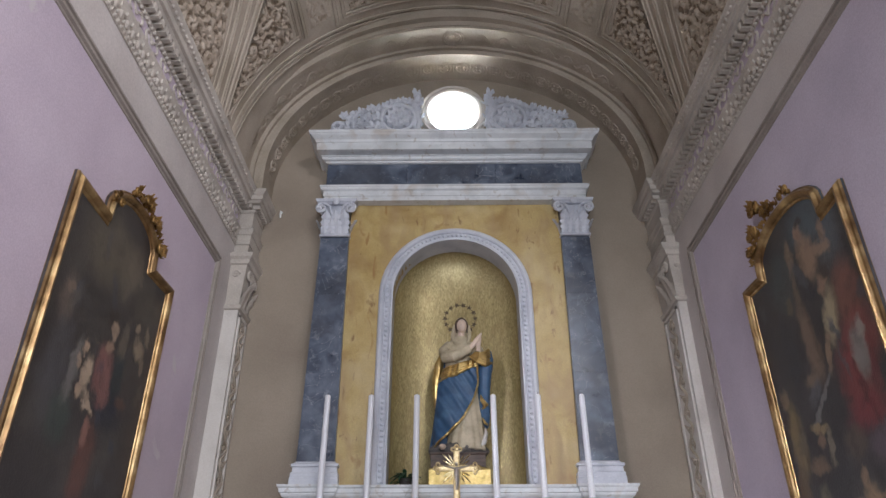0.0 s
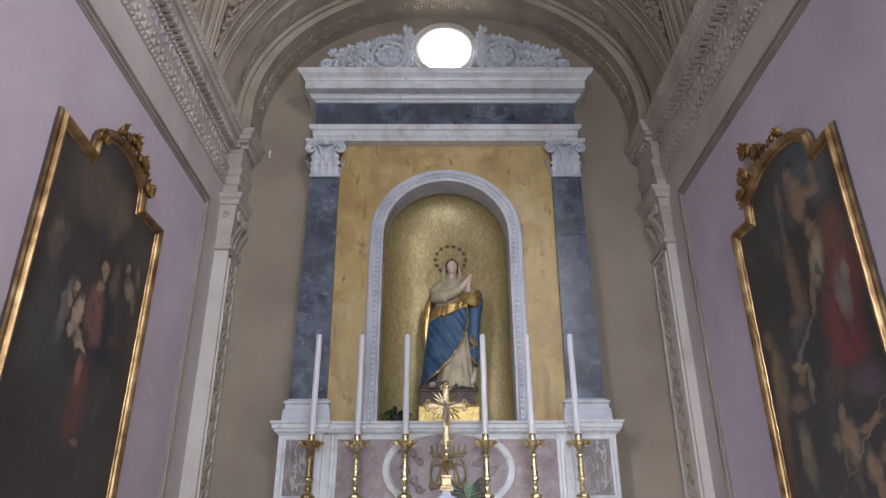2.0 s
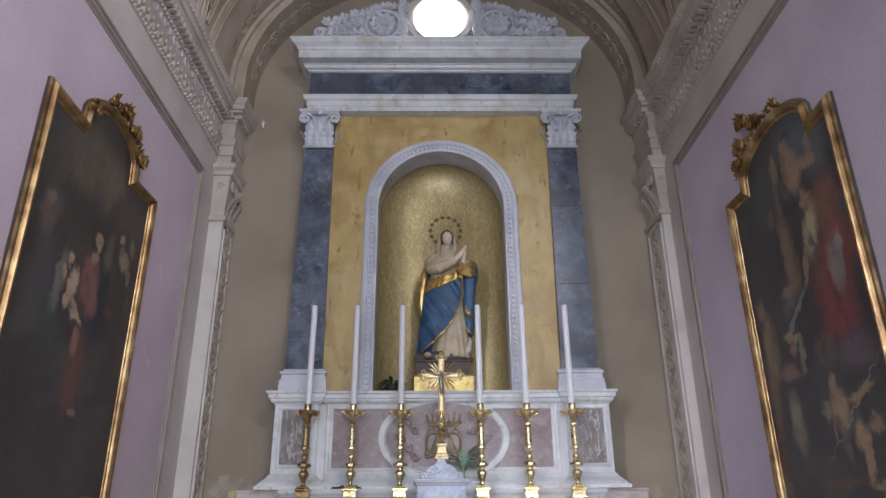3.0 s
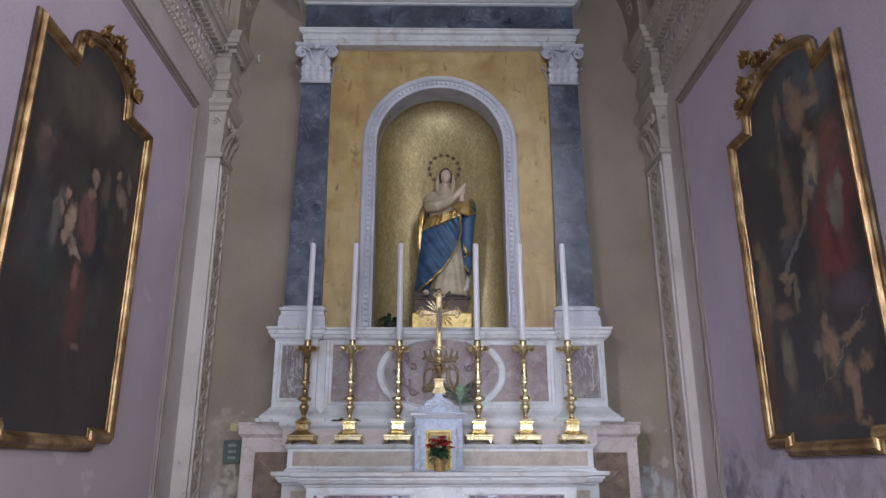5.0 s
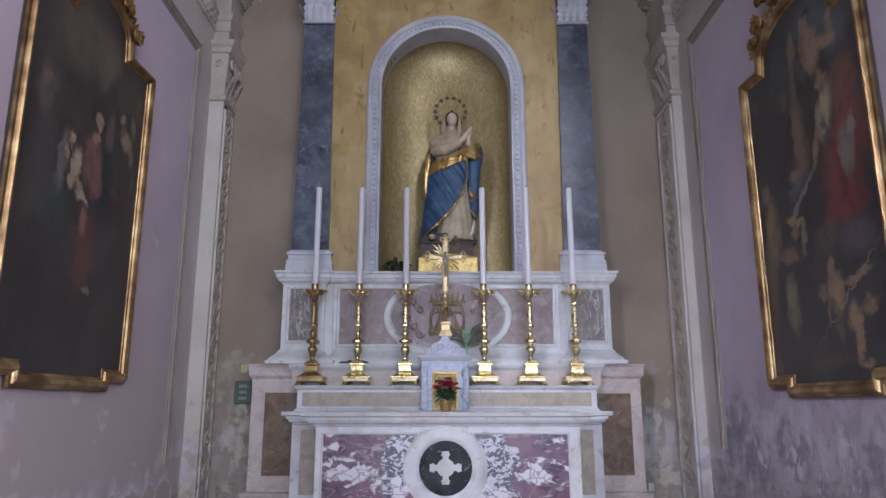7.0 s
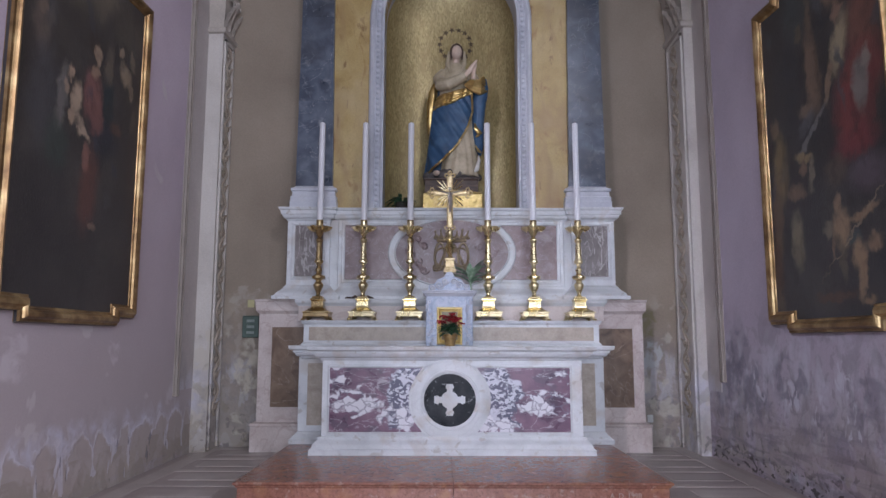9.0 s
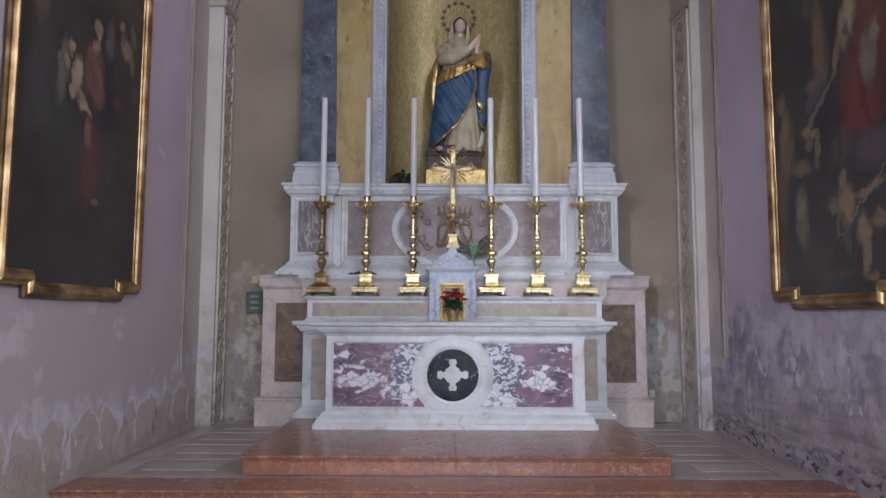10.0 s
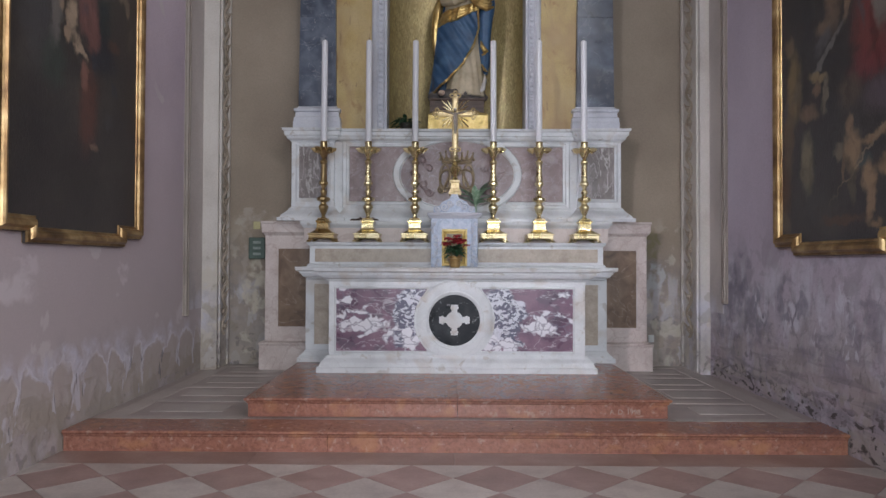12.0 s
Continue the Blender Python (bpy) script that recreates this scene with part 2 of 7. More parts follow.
def add_tube(bm, pts, radii, segs=8, slot=0, flat=1.0):
    """A tube along points, with a radius at each."""
    pts = [Vector(p) for p in pts]
    if not isinstance(radii, (list, tuple)):
        radii = [radii] * len(pts)
    rings = []
    up = None
    for i, p in enumerate(pts):
        d = (pts[min(i + 1, len(pts) - 1)] - pts[max(i - 1, 0)]).normalized()
        if up is None:
            up = Vector((0, 0, 1)) if abs(d.z) < 0.9 else Vector((0, 1, 0))
        side = d.cross(up).normalized()
        up = side.cross(d).normalized()
        rings.append([bm.verts.new(p + radii[i] * (math.cos(2 * math.pi * k / segs) * side + flat * math.sin(2 * math.pi * k / segs) * up)) for k in range(segs)])
    for a, b in zip(rings, rings[1:]):
        for i in range(segs):
            bm.faces.new((a[i], a[(i + 1) % segs], b[(i + 1) % segs], b[i])).material_index = slot
    bm.faces.new(rings[0][::-1]).material_index = slot
    bm.faces.new(rings[-1]).material_index = slot
    return bm


def add_blob(bm, c, r, segs=8, rings=6, slot=0, turn=None):
    """A rounded lump with three radii."""
    m = Matrix.Translation(c) @ (turn or Matrix()) @ Matrix.Diagonal((*r, 1))
    g = bmesh.ops.create_uvsphere(bm, u_segments=segs, v_segments=rings, radius=1.0, matrix=m)
    for v in g["verts"]:
        for f in v.link_faces:
            f.material_index = slot
    return bm


def add_leaf(bm, base, tip, out, width, curl=0.3, n=6, thick=0.12, slot=0, wavy=0.25):
    """An acanthus-like leaf from base to tip, that bows towards out and curls over at its end."""
    base, tip, out = Vector(base), Vector(tip), Vector(out)
    d = tip - base
    side = d.cross(out).normalized()
    prev = None
    for i in range(n + 1):
        t = i / n
        p = base + d * min(t, 0.92 + 0.08 * t) + out * (math.sin(t * math.pi * 0.5) ** 2 * 0.5 + (curl * max(0, t - 0.6) * 2.5))
        w = width * (0.55 + 0.6 * math.sin(math.pi * min(1, t * 0.9 + 0.12))) * (1 + wavy * (1 if i % 2 else -1)) * (0.35 if i == n else 1) * 0.5
        row = [bm.verts.new(p - side * w), bm.verts.new(p + out.normalized() * width * thick), bm.verts.new(p + side * w), bm.verts.new(p - out.normalized() * width * 0.12)]
        if prev:
            for k in range(4):
                bm.faces.new((prev[k], prev[(k + 1) % 4], row[(k + 1) % 4], row[k])).material_index = slot
        else:
            bm.faces.new(row[::-1]).material_index = slot
        prev = row
    bm.faces.new(prev).material_index = slot


def spiral(c, r0, r1, a0, turns, n=22):
    """Points of a spiral in an upright plane: x and z."""
    out = []
    for i in range(n + 1):
        t = i / n
        a = a0 + turns * 2 * math.pi * t
        r = r0 + (r1 - r0) * t ** 0.8
        out.append((c[0] + r * math.cos(a), c[1], c[2] + r * math.sin(a)))
    return out


def add_sweep(bm, path, profile, at, closed=True, slot=0):
    """A moulding with mitred corners along a flat path. Path: (a, b); profile: (outwards, height); at(a, b, h) gives the place."""
    n = len(path)
    rings = []
    area = sum(path[i][0] * path[(i + 1) % n][1] - path[(i + 1) % n][0] * path[i][1] for i in range(n)) if closed else 1
    sgn = 1 if area > 0 else -1
    for i in range(n):
        p = Vector(path[i])
        a = Vector(path[i - 1]) if (closed or i) else None
        b = Vector(path[(i + 1) % n]) if (closed or i < n - 1) else None
        d1 = (p - a).normalized() if a else None
        d2 = (b - p).normalized() if b else None
        d1, d2 = d1 or d2, d2 or d1
        n1, n2 = Vector((d1.y, -d1.x)) * sgn, Vector((d2.y, -d2.x)) * sgn
        m = (n1 + n2)
        m = m / max(0.35, m.dot(n1)) if m.length > 1e-6 else n1
        rings.append([bm.verts.new(at(p.x + m.x * u, p.y + m.y * u, h)) for u, h in profile])
    k = len(profile)
    for i in range(n if closed else n - 1):
        a, b = rings[i], rings[(i + 1) % n]
        for j in range(k - 1):
            bm.faces.new((a[j], a[j + 1], b[j + 1], b[j])).material_index = slot
    if not closed:
        for r in (rings[0], rings[-1]):
            try:
                bm.faces.new(r).material_index = slot
            except ValueError:
                pass
    return bm


def sheet_with_holes(outer, holes, at, depth):
    """A wall of some thickness with openings. Loops of (a, b); at(a, b, d) gives the place."""
    bm = bmesh.new()
    edges = []
    for loop in [outer, *holes]:
        vs = [bm.verts.new(at(a, b, 0)) for a, b in loop]
        edges += [bm.edges.new((vs[i], vs[(i + 1) % len(vs)])) for i in range(len(vs))]
    bmesh.ops.triangle_fill(bm, edges=edges, use_beauty=True, use_dissolve=False)
    g = bmesh.ops.extrude_face_region(bm, geom=list(bm.faces))
    d = Vector(at(0, 0, depth)) - Vector(at(0, 0, 0))
    bmesh.ops.translate(bm, vec=d, verts=[v for v in g["geom"] if isinstance(v, bmesh.types.BMVert)])
    return bm


def plate(loop, at, depth, slot=0, bm=None):
    """A flat panel cut to a convex or simple outline, with thickness."""
    bm = bm or bmesh.new()
    front = [bm.verts.new(at(a, b, 0)) for a, b in loop]
    back = [bm.verts.new(at(a, b, depth)) for a, b in loop]
    n = len(loop)
    bm.faces.new(front).material_index = slot
    bm.faces.new(back[::-1]).material_index = slot
    for i in range(n):
        bm.faces.new((front[i], back[i], back[(i + 1) % n], front[(i + 1) % n])).material_index = slot
    return bm


def arc(cx, cz, rx, rz, a0, a1, n=24):
    return [(cx + rx * math.cos(radians(a0 + (a1 - a0) * i / n)), cz + rz * math.sin(radians(a0 + (a1 - a0) * i / n))) for i in range(n + 1)]


def clip_poly(poly, x0, x1, y0, y1):
    for ax, lim, keep in ((0, x0, 1), (0, x1, -1), (1, y0, 1), (1, y1, -1)):
        out = []
        for i, p in enumerate(poly):
            q = poly[(i + 1) % len(poly)]
            dp, dq = keep * (p[ax] - lim), keep * (q[ax] - lim)
            if dp >= 0:
                out.append(p)
            if dp * dq < 0:
                t = dp / (dp - dq)
                out.append((p[0] + t * (q[0] - p[0]), p[1] + t * (q[1] - p[1])))
        poly = out
        if len(poly) < 3:
            return []
    return poly


# ---------------------------------------------------------------- the chapel: walls, arch, vault
XL, XR, YB = -2.715, 2.64, 7.87     # faces of the side walls and the back wall
MOUTH = 2.2                         # where the chapel opens to the nave
Z1, Z2 = 0.145, 0.288               # chapel floor, altar platform
AX, AZ, AA, AB = 0.0, 6.6, 2.46, 2.04   # the end arch: centre, spring, half width, rise
VX, VZ, VA, VB = -0.03, 6.3, 2.6, 2.82  # the barrel vault


def structure(ob, label, category):
    return tagged(ob, label, category, kind="structure")


structure(part("wall_west", box(XL - 0.5, XL, MOUTH, YB + 0.6, 0, 9.5, 0), LAVENDER), "lavender plastered side wall with damp stains near the floor", "wall")
structure(part("wall_east", box(XR, XR + 0.5, MOUTH, YB + 0.6, 0, 9.5, 0), LAVENDER_E), "lavender plastered side wall with peeling, damp lower plaster", "wall")

outer = [(XL, 0), (XR, 0), (XR, 9.45), (XL, 9.45)]
niche_hole = [(-1.0, 2.62), (1.0, 2.62), (1.0, 6.1), (-1.0, 6.1)]
oculus = arc(0.0, 7.99, 0.375, 0.375, 0, 360, 40)[:-1]
structure(part("wall_north", sheet_with_holes(outer, [niche_hole, oculus], lambda a, b, d: (a, YB + d, b), 0.45), OLIVE),
          "ochre grey plastered end wall behind the altar", "wall")

# the end arch: relief soffit, stepped face, on two pilasters
AF = 7.34


def arch_ring(name, rx0, rz0, rx1, rz1, y0, y1, material, n=48):
    bm = bmesh.new()
    rings = []
    for i in range(-1, n + 2):
        a = math.pi * min(max(i, 0), n) / n
        c, s = math.cos(a), math.sin(a)
        if i < 0 or i > n:
            s = (6.26 - AZ) / rz0
            rings.append([bm.verts.new(p) for p in ((AX + rx0 * c, y1, 6.26), (AX + rx0 * c, y0, 6.26), (AX + rx1 * c, y0, 6.26), (AX + rx1 * c, y1, 6.26))])
            continue
        rings.append([bm.verts.new(p) for p in ((AX + rx0 * c, y1, AZ + rz0 * s), (AX + rx0 * c, y0, AZ + rz0 * s), (AX + rx1 * c, y0, AZ + rz1 * s), (AX + rx1 * c, y1, AZ + rz1 * s))])
    for a, b in zip(rings, rings[1:]):
        for k in range(3):
            bm.faces.new((a[k], a[k + 1], b[k + 1], b[k]))
    return part(name, bm, material)


arch = empty("arch", "stepped plaster arch with relief soffit over the altar", "arch")
arch["kind"] = "structure"


def child(ob, parent):
    ob.parent = parent
    return ob


AG = 6.99                           # front of the outer ring
child(arch_ring("soffit", AA, AB, AA + 0.24, AB + 0.22, AF + 0.03, YB, VAULT_P), arch)
child(arch_ring("moulding", AA - 0.015, AB - 0.015, AA + 0.03, AB + 0.025, AF - 0.01, AF + 0.05, VAULT_P), arch)
child(arch_ring("moulding", AA + 0.12, AB + 0.10, AA + 0.20, AB + 0.17, AF - 0.02, AF + 0.05, VAULT_P), arch)
child(arch_ring("outer_soffit", AA + 0.175, AB + 0.145, AA + 0.34, AB + 0.50, AG + 0.03, AF + 0.05, VAULT_P), arch)
child(arch_ring("moulding", AA + 0.165, AB + 0.135, AA + 0.20, AB + 0.17, AG - 0.01, AG + 0.05, VAULT_P), arch)
child(arch_ring("moulding", AA + 0.20, AB + 0.20, AA + 0.24, AB + 0.235, AG + 0.005, AG + 0.05, VAULT_P), arch)
child(arch_ring("moulding", AA + 0.22, AB + 0.31, AA + 0.34, AB + 0.50, AG - 0.05, AG + 0.05, VAULT_P), arch)


def relief_band(name, n, place, material, size):
    """A row of ring-and-leaf ornaments along a band; place(t) gives a matrix with x along, y across, z out."""
    bm = bmesh.new()
    for i in range(n):
        m = place((i + 0.5) / n)
        s = size
        g = []
        ring = [(0.36 * s * math.cos(a), 0.36 * s * math.sin(a), 0.0) for a in [k * math.pi / 5 for k in range(11)]]
        add_tube(bm, [m @ Vector(p) for p in ring], s * 0.07, 5)
        for k in range(4):
            a = k * math.pi / 2 + math.pi / 4
            add_blob(bm, m @ Vector((0.17 * s * math.cos(a), 0.17 * s * math.sin(a), 0)), (s * 0.09, s * 0.09, s * 0.09), 6, 4)
        for sg in (-1, 1):
            add_tube(bm, [m @ Vector((0.5 * s, sg * 0.34 * s, 0)), m @ Vector((0.5 * s, sg * 0.1 * s, s * 0.03)), m @ Vector((0.5 * s, 0, 0))], s * 0.06, 5)
    return part(name, bm, material)


def soffit_place(t):
    a = math.pi * (0.03 + 0.94 * t)
    p = Vector((AX + AA * math.cos(a), (AF + YB) / 2 + 0.02, AZ + AB * math.sin(a)))
    nrm = Vector((-math.cos(a) / AA, 0, -math.sin(a) / AB)).normalized()
    al = Vector((0, 1, 0)).cross(nrm).normalized()
    return Matrix.Translation(p) @ Matrix((al, Vector((0, 1, 0)), nrm)).transposed().to_4x4()


child(smooth(relief_band("relief", 30, soffit_place, VAULT_P, 0.24)), arch)


def leaf_band(name, n, material):
    """Leaf scrolls along the soffit of the outer ring, with a round medallion at its crown."""
    bm = bmesh.new()
    for i in range(n):
        t = (i + 0.5) / n
        if abs(t - 0.5) < 0.035:
            continue
        a = math.pi * (0.05 + 0.90 * t)
        c = Vector((AX + (AA + 0.175) * math.cos(a), (AG + AF) / 2 + 0.02, AZ + (AB + 0.145) * math.sin(a)))
        nrm = Vector((-math.cos(a) / AA, 0, -math.sin(a) / AB)).normalized()
        al = Vector((0, 1, 0)).cross(nrm).normalized() * (1 if t < 0.5 else -1)
        q = 1 if i % 2 else -1
        wave = [c + al * (0.16 * (k / 6 - 0.5)) + Vector((0, 0.07 * q * math.sin(math.pi * k / 6), 0)) + nrm * 0.004 for k in range(7)]
        add_tube(bm, wave, 0.011, 5)
        for k in range(3):
            b = c + al * (0.05 * (k - 1)) + Vector((0, 0.03 * q, 0))
            add_leaf(bm, b, b + al * 0.05 - Vector((0, q * (0.075 - 0.02 * k), 0)), nrm * 0.03, 0.05, n=3)
    c = Vector((AX, (AG + AF) / 2 + 0.02, AZ + AB + 0.14))
    for r in (0.14, 0.11):
        add_tube(bm, [c + Vector((r * math.cos(k * math.pi / 12), r * math.sin(k * math.pi / 12), 0)) for k in range(25)], 0.014, 6)
    for k in range(8):
        a = k * math.pi / 4
        add_leaf(bm, c, c + Vector((0.085 * math.cos(a), 0.085 * math.sin(a), 0)), (0, 0, -0.035), 0.06, n=3)
    return part(name, bm, material)


child(smooth(leaf_band("leaf_relief", 46, VAULT_P)), arch)


# barrel vault with raised ribs and sunk relief panels, one mesh
def vp(th, y, out=0.0):
    """A place on the vault at angle th (degrees, 0 at the east spring), out metres below its surface."""
    a = radians(th)
    return (VX + (VA - out) * math.cos(a), y, VZ + (VB - out) * math.sin(a))


def scrollwork(p, seed):
    """Height of carved vine scrolls at a flat place, 0 on the ground to 1."""
    cell = 0.30
    gx, gy = math.floor(p.x / cell), math.floor(p.y / cell)
    best, bc, bh = 9.0, None, 0
    for i in (-1, 0, 1):
        for j in (-1, 0, 1):
            h = noise.cell(Vector((gx + i + 0.5, gy + j + 0.5, seed)))
            h2 = noise.cell(Vector((gx + i + 0.5, gy + j + 0.5, seed + 5)))
            c = Vector(((gx + i + 0.3 + 0.4 * h) * cell, (gy + j + 0.3 + 0.4 * h2) * cell))
            d = (Vector((p.x, p.y)) - c).length
            if d < best:
                best, bc, bh = d, c, h
    a = math.atan2(p.y - bc.y, p.x - bc.x)
    arm = math.cos(a * (1 if bh > 0.5 else -1) + best * 55) * 0.5 + 0.5
    lobes = math.cos(a * 7 + 9 * bh + best * 20) * 0.5 + 0.5
    h = arm * (0.45 + 0.55 * lobes) if best > 0.03 else 0.9
    h += 0.75 * noise.noise(Vector((p.x * 13, p.y * 13, seed))) + 0.55 * noise.noise(Vector((p.x * 29, p.y * 29, seed))) + 0.3 * noise.noise(Vector((p.x * 60, p.y * 60, seed)))
    return max(0.0, min(1.0, 1.2 * h + 0.05))


def add_vault_patch(bm, u0, u1, w0, w1, out, nu, nw, slot, inside=None, rough=0.0, seed=0.0):
    """A grid on the vault between angles u0, u1 and depths w0, w1, standing out metres proud; low faces of carved
    relief take the next slot.
    """
    keep = {}
    high = {}
    for i in range(nu + 1):
        for j in range(nw + 1):
            u, w = u0 + (u1 - u0) * i / nu, w0 + (w1 - w0) * j / nw
            if inside and not inside(u, w):
                continue
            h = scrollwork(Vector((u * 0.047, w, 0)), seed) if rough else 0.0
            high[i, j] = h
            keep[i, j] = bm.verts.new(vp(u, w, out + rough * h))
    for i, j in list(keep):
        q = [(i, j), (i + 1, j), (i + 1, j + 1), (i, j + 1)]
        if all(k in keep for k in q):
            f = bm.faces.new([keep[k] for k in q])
            # low faces of the carving get the next, darker material
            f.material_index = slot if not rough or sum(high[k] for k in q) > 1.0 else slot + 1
            f.smooth = rough > 0
    for v in [v for v in keep.values() if not v.link_faces]:
        bm.verts.remove(v)


def add_vault_rib(bm, pts, widths, slot=0):
    """A moulded rib along (angle, depth) points on the vault."""
    prof = [(-1.0, 0.0), (-0.9, 0.018), (-0.5, 0.022), (-0.4, 0.012), (0.4, 0.012), (0.5, 0.022), (0.9, 0.018), (1.0, 0.0)]
    k = 2.7 * math.pi / 180     # metres for a degree
    prev = None
    for i, (u, w) in enumerate(pts):
        a, b = pts[max(0, i - 1)], pts[min(len(pts) - 1, i + 1)]
        d = Vector(((b[0] - a[0]) * k, b[1] - a[1])).normalized()
        nx, ny = -d.y, d.x
        row = [bm.verts.new(vp(u + nx * widths * q / k, w + ny * widths * q, h + 0.004)) for q, h in prof]
        if prev:
            for j in range(len(prof) - 1):
                bm.faces.new((prev[j], prev[j + 1], row[j + 1], row[j])).material_index = slot
        prev = row


def nearer(u):
    return min(u, 180 - u)


def rib_depth(u):
    """Depth of the broad curved rib's middle at an angle counted from the nearer spring."""
    q = max(0.0, min(1.0, (u - 4) / 42))
    return 5.9 - 2.8 * (1 - math.sqrt(1 - q * q))


def rib_reach(u):
    """Half the curved rib's width, measured along the vault."""
    slope = (rib_depth(u + 0.5) - rib_depth(u - 0.5)) / 0.047
    return 0.31 * math.sqrt(1 + min(4.0, slope * slope))


def corner_edge(u):
    return 6.18 + 0.45 * math.sin(radians(u))


bm = bmesh.new()
# row of beads before the outer ring
for i in range(150):
    u = 8 + 164 * i / 149
    add_blob(bm, vp(u, 6.56 + 0.40 * math.sin(radians(u)), 0.01), (0.018, 0.018, 0.018), 6, 4)
add_vault_patch(bm, 0, 180, MOUTH, AG + 0.1, 0.0, 60, 2, 0)
for s in (1, -1):
    side = (lambda u: u) if s < 0 else (lambda u: 180 - u)
    # broad rib with a moulding along each edge and one down its middle
    us = [3 + 42.5 * math.sin(math.pi / 2 * i / 30) for i in range(31)]
    for k, wd in ((-0.82, 0.055), (-0.30, 0.03), (0.30, 0.03), (0.82, 0.055)):
        add_vault_rib(bm, [(side(u), rib_depth(u) + k * rib_reach(u)) for u in us if rib_depth(u) + k * rib_reach(u) > 2.4], wd)
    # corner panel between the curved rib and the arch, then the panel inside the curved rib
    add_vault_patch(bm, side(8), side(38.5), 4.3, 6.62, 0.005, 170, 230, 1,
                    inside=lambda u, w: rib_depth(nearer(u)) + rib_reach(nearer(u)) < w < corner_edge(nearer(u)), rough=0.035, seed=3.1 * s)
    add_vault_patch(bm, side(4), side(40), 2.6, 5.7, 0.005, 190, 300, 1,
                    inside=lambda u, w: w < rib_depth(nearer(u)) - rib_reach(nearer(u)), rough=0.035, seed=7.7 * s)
    add_vault_rib(bm, [(side(u), corner_edge(u) + 0.05) for u in range(6, 42)], 0.04)
    add_vault_rib(bm, [(side(u), 6.50 + 0.50 * math.sin(radians(u))) for u in range(3, 91)], 0.05)
    add_vault_rib(bm, [(side(u), 6.40 + 0.50 * math.sin(radians(u))) for u in range(3, 91)], 0.02)
    add_vault_rib(bm, [(side(39.4), 3.2 + 3.28 * i / 10) for i in range(11)], 0.04)
    add_vault_rib(bm, [(side(41.2), 3.2 + 3.34 * i / 10) for i in range(11)], 0.035)
    add_vault_rib(bm, [(side(43.0), 3.2 + 3.40 * i / 10) for i in range(11)], 0.03)
    add_vault_rib(bm, [(side(54.0), MOUTH + 0.1 + 4.45 * i / 10) for i in range(11)], 0.035)
    add_vault_rib(bm, [(side(56.5), MOUTH + 0.1 + 4.36 * i / 10) for i in range(11)], 0.03)
    add_vault_patch(bm, side(45), side(52.5), 4.6, 6.55, 0.003, 50, 170, 0, rough=0.012, seed=1.3 * s)
add_vault_rib(bm, [(56.5 + 67 * i / 30, 6.64 + 0.08 * math.sin(math.pi * i / 30)) for i in range(31)], 0.04)
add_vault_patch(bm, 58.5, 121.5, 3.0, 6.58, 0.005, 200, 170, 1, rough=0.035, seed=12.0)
ceiling = structure(part("ceiling", bm, [VAULT_P, RELIEF_P, HOLLOW_P]), "grey plaster barrel vault with moulded ribs and relief panels", "ceiling")

# added and unseen: roof over the vault, nave shell behind the camera, its floor
structure(part("roof", box(-8, 8, MOUTH, YB + 1.2, 9.5, 9.8, 0), PLASTER), "plain unseen slab that shuts out sky above the vault", "roof")
structure(part("wall_south", box(-8, 8, -8.5, -8, 0, 11, 0), PLASTER), "plain plaster wall of the nave", "wall")
for x in (-8, 8):
    structure(part("wall_nave", box(x - 0.3, x + 0.3, -8, MOUTH, 0, 11, 0), PLASTER), "plain plaster wall of the nave", "wall")
nave_front = [(-8, 0), (XL, 0), (XL, 6.3)] + [(VX + x, VZ + z) for x, z in arc(0, 0, VA, VB, 180, 0, 24)] + [(XR, 6.3), (XR, 0), (8, 0), (8, 11), (-8, 11)]
structure(part("wall_nave_front", sheet_with_holes(nave_front, [], lambda a, b, d: (a, MOUTH + 0.02 - d, b), 0.3), PLASTER), "plain plaster wall with the chapel's mouth", "wall")
structure(part("ceiling_nave", box(-8, 8, -8, MOUTH, 11, 11.2, 0), PLASTER), "plain nave ceiling", "ceiling")

# side wall entablatures, one mesh a piece
ENT = [(5.57, 0.0), (5.57, 0.02), (5.60, 0.03), (5.62, 0.015), (5.70, 0.02), (5.71, 0.04), (5.76, 0.05), (5.79, 0.065), (5.81, 0.03),
       (5.82, 0.012), (6.02, 0.012), (6.03, 0.03), (6.05, 0.035), (6.055, 0.032), (6.13, 0.034), (6.135, 0.11), (6.16, 0.13),
       (6.165, 0.16), (6.22, 0.165), (6.24, 0.19), (6.28, 0.215), (6.30, 0.22), (6.30, 0.0)]


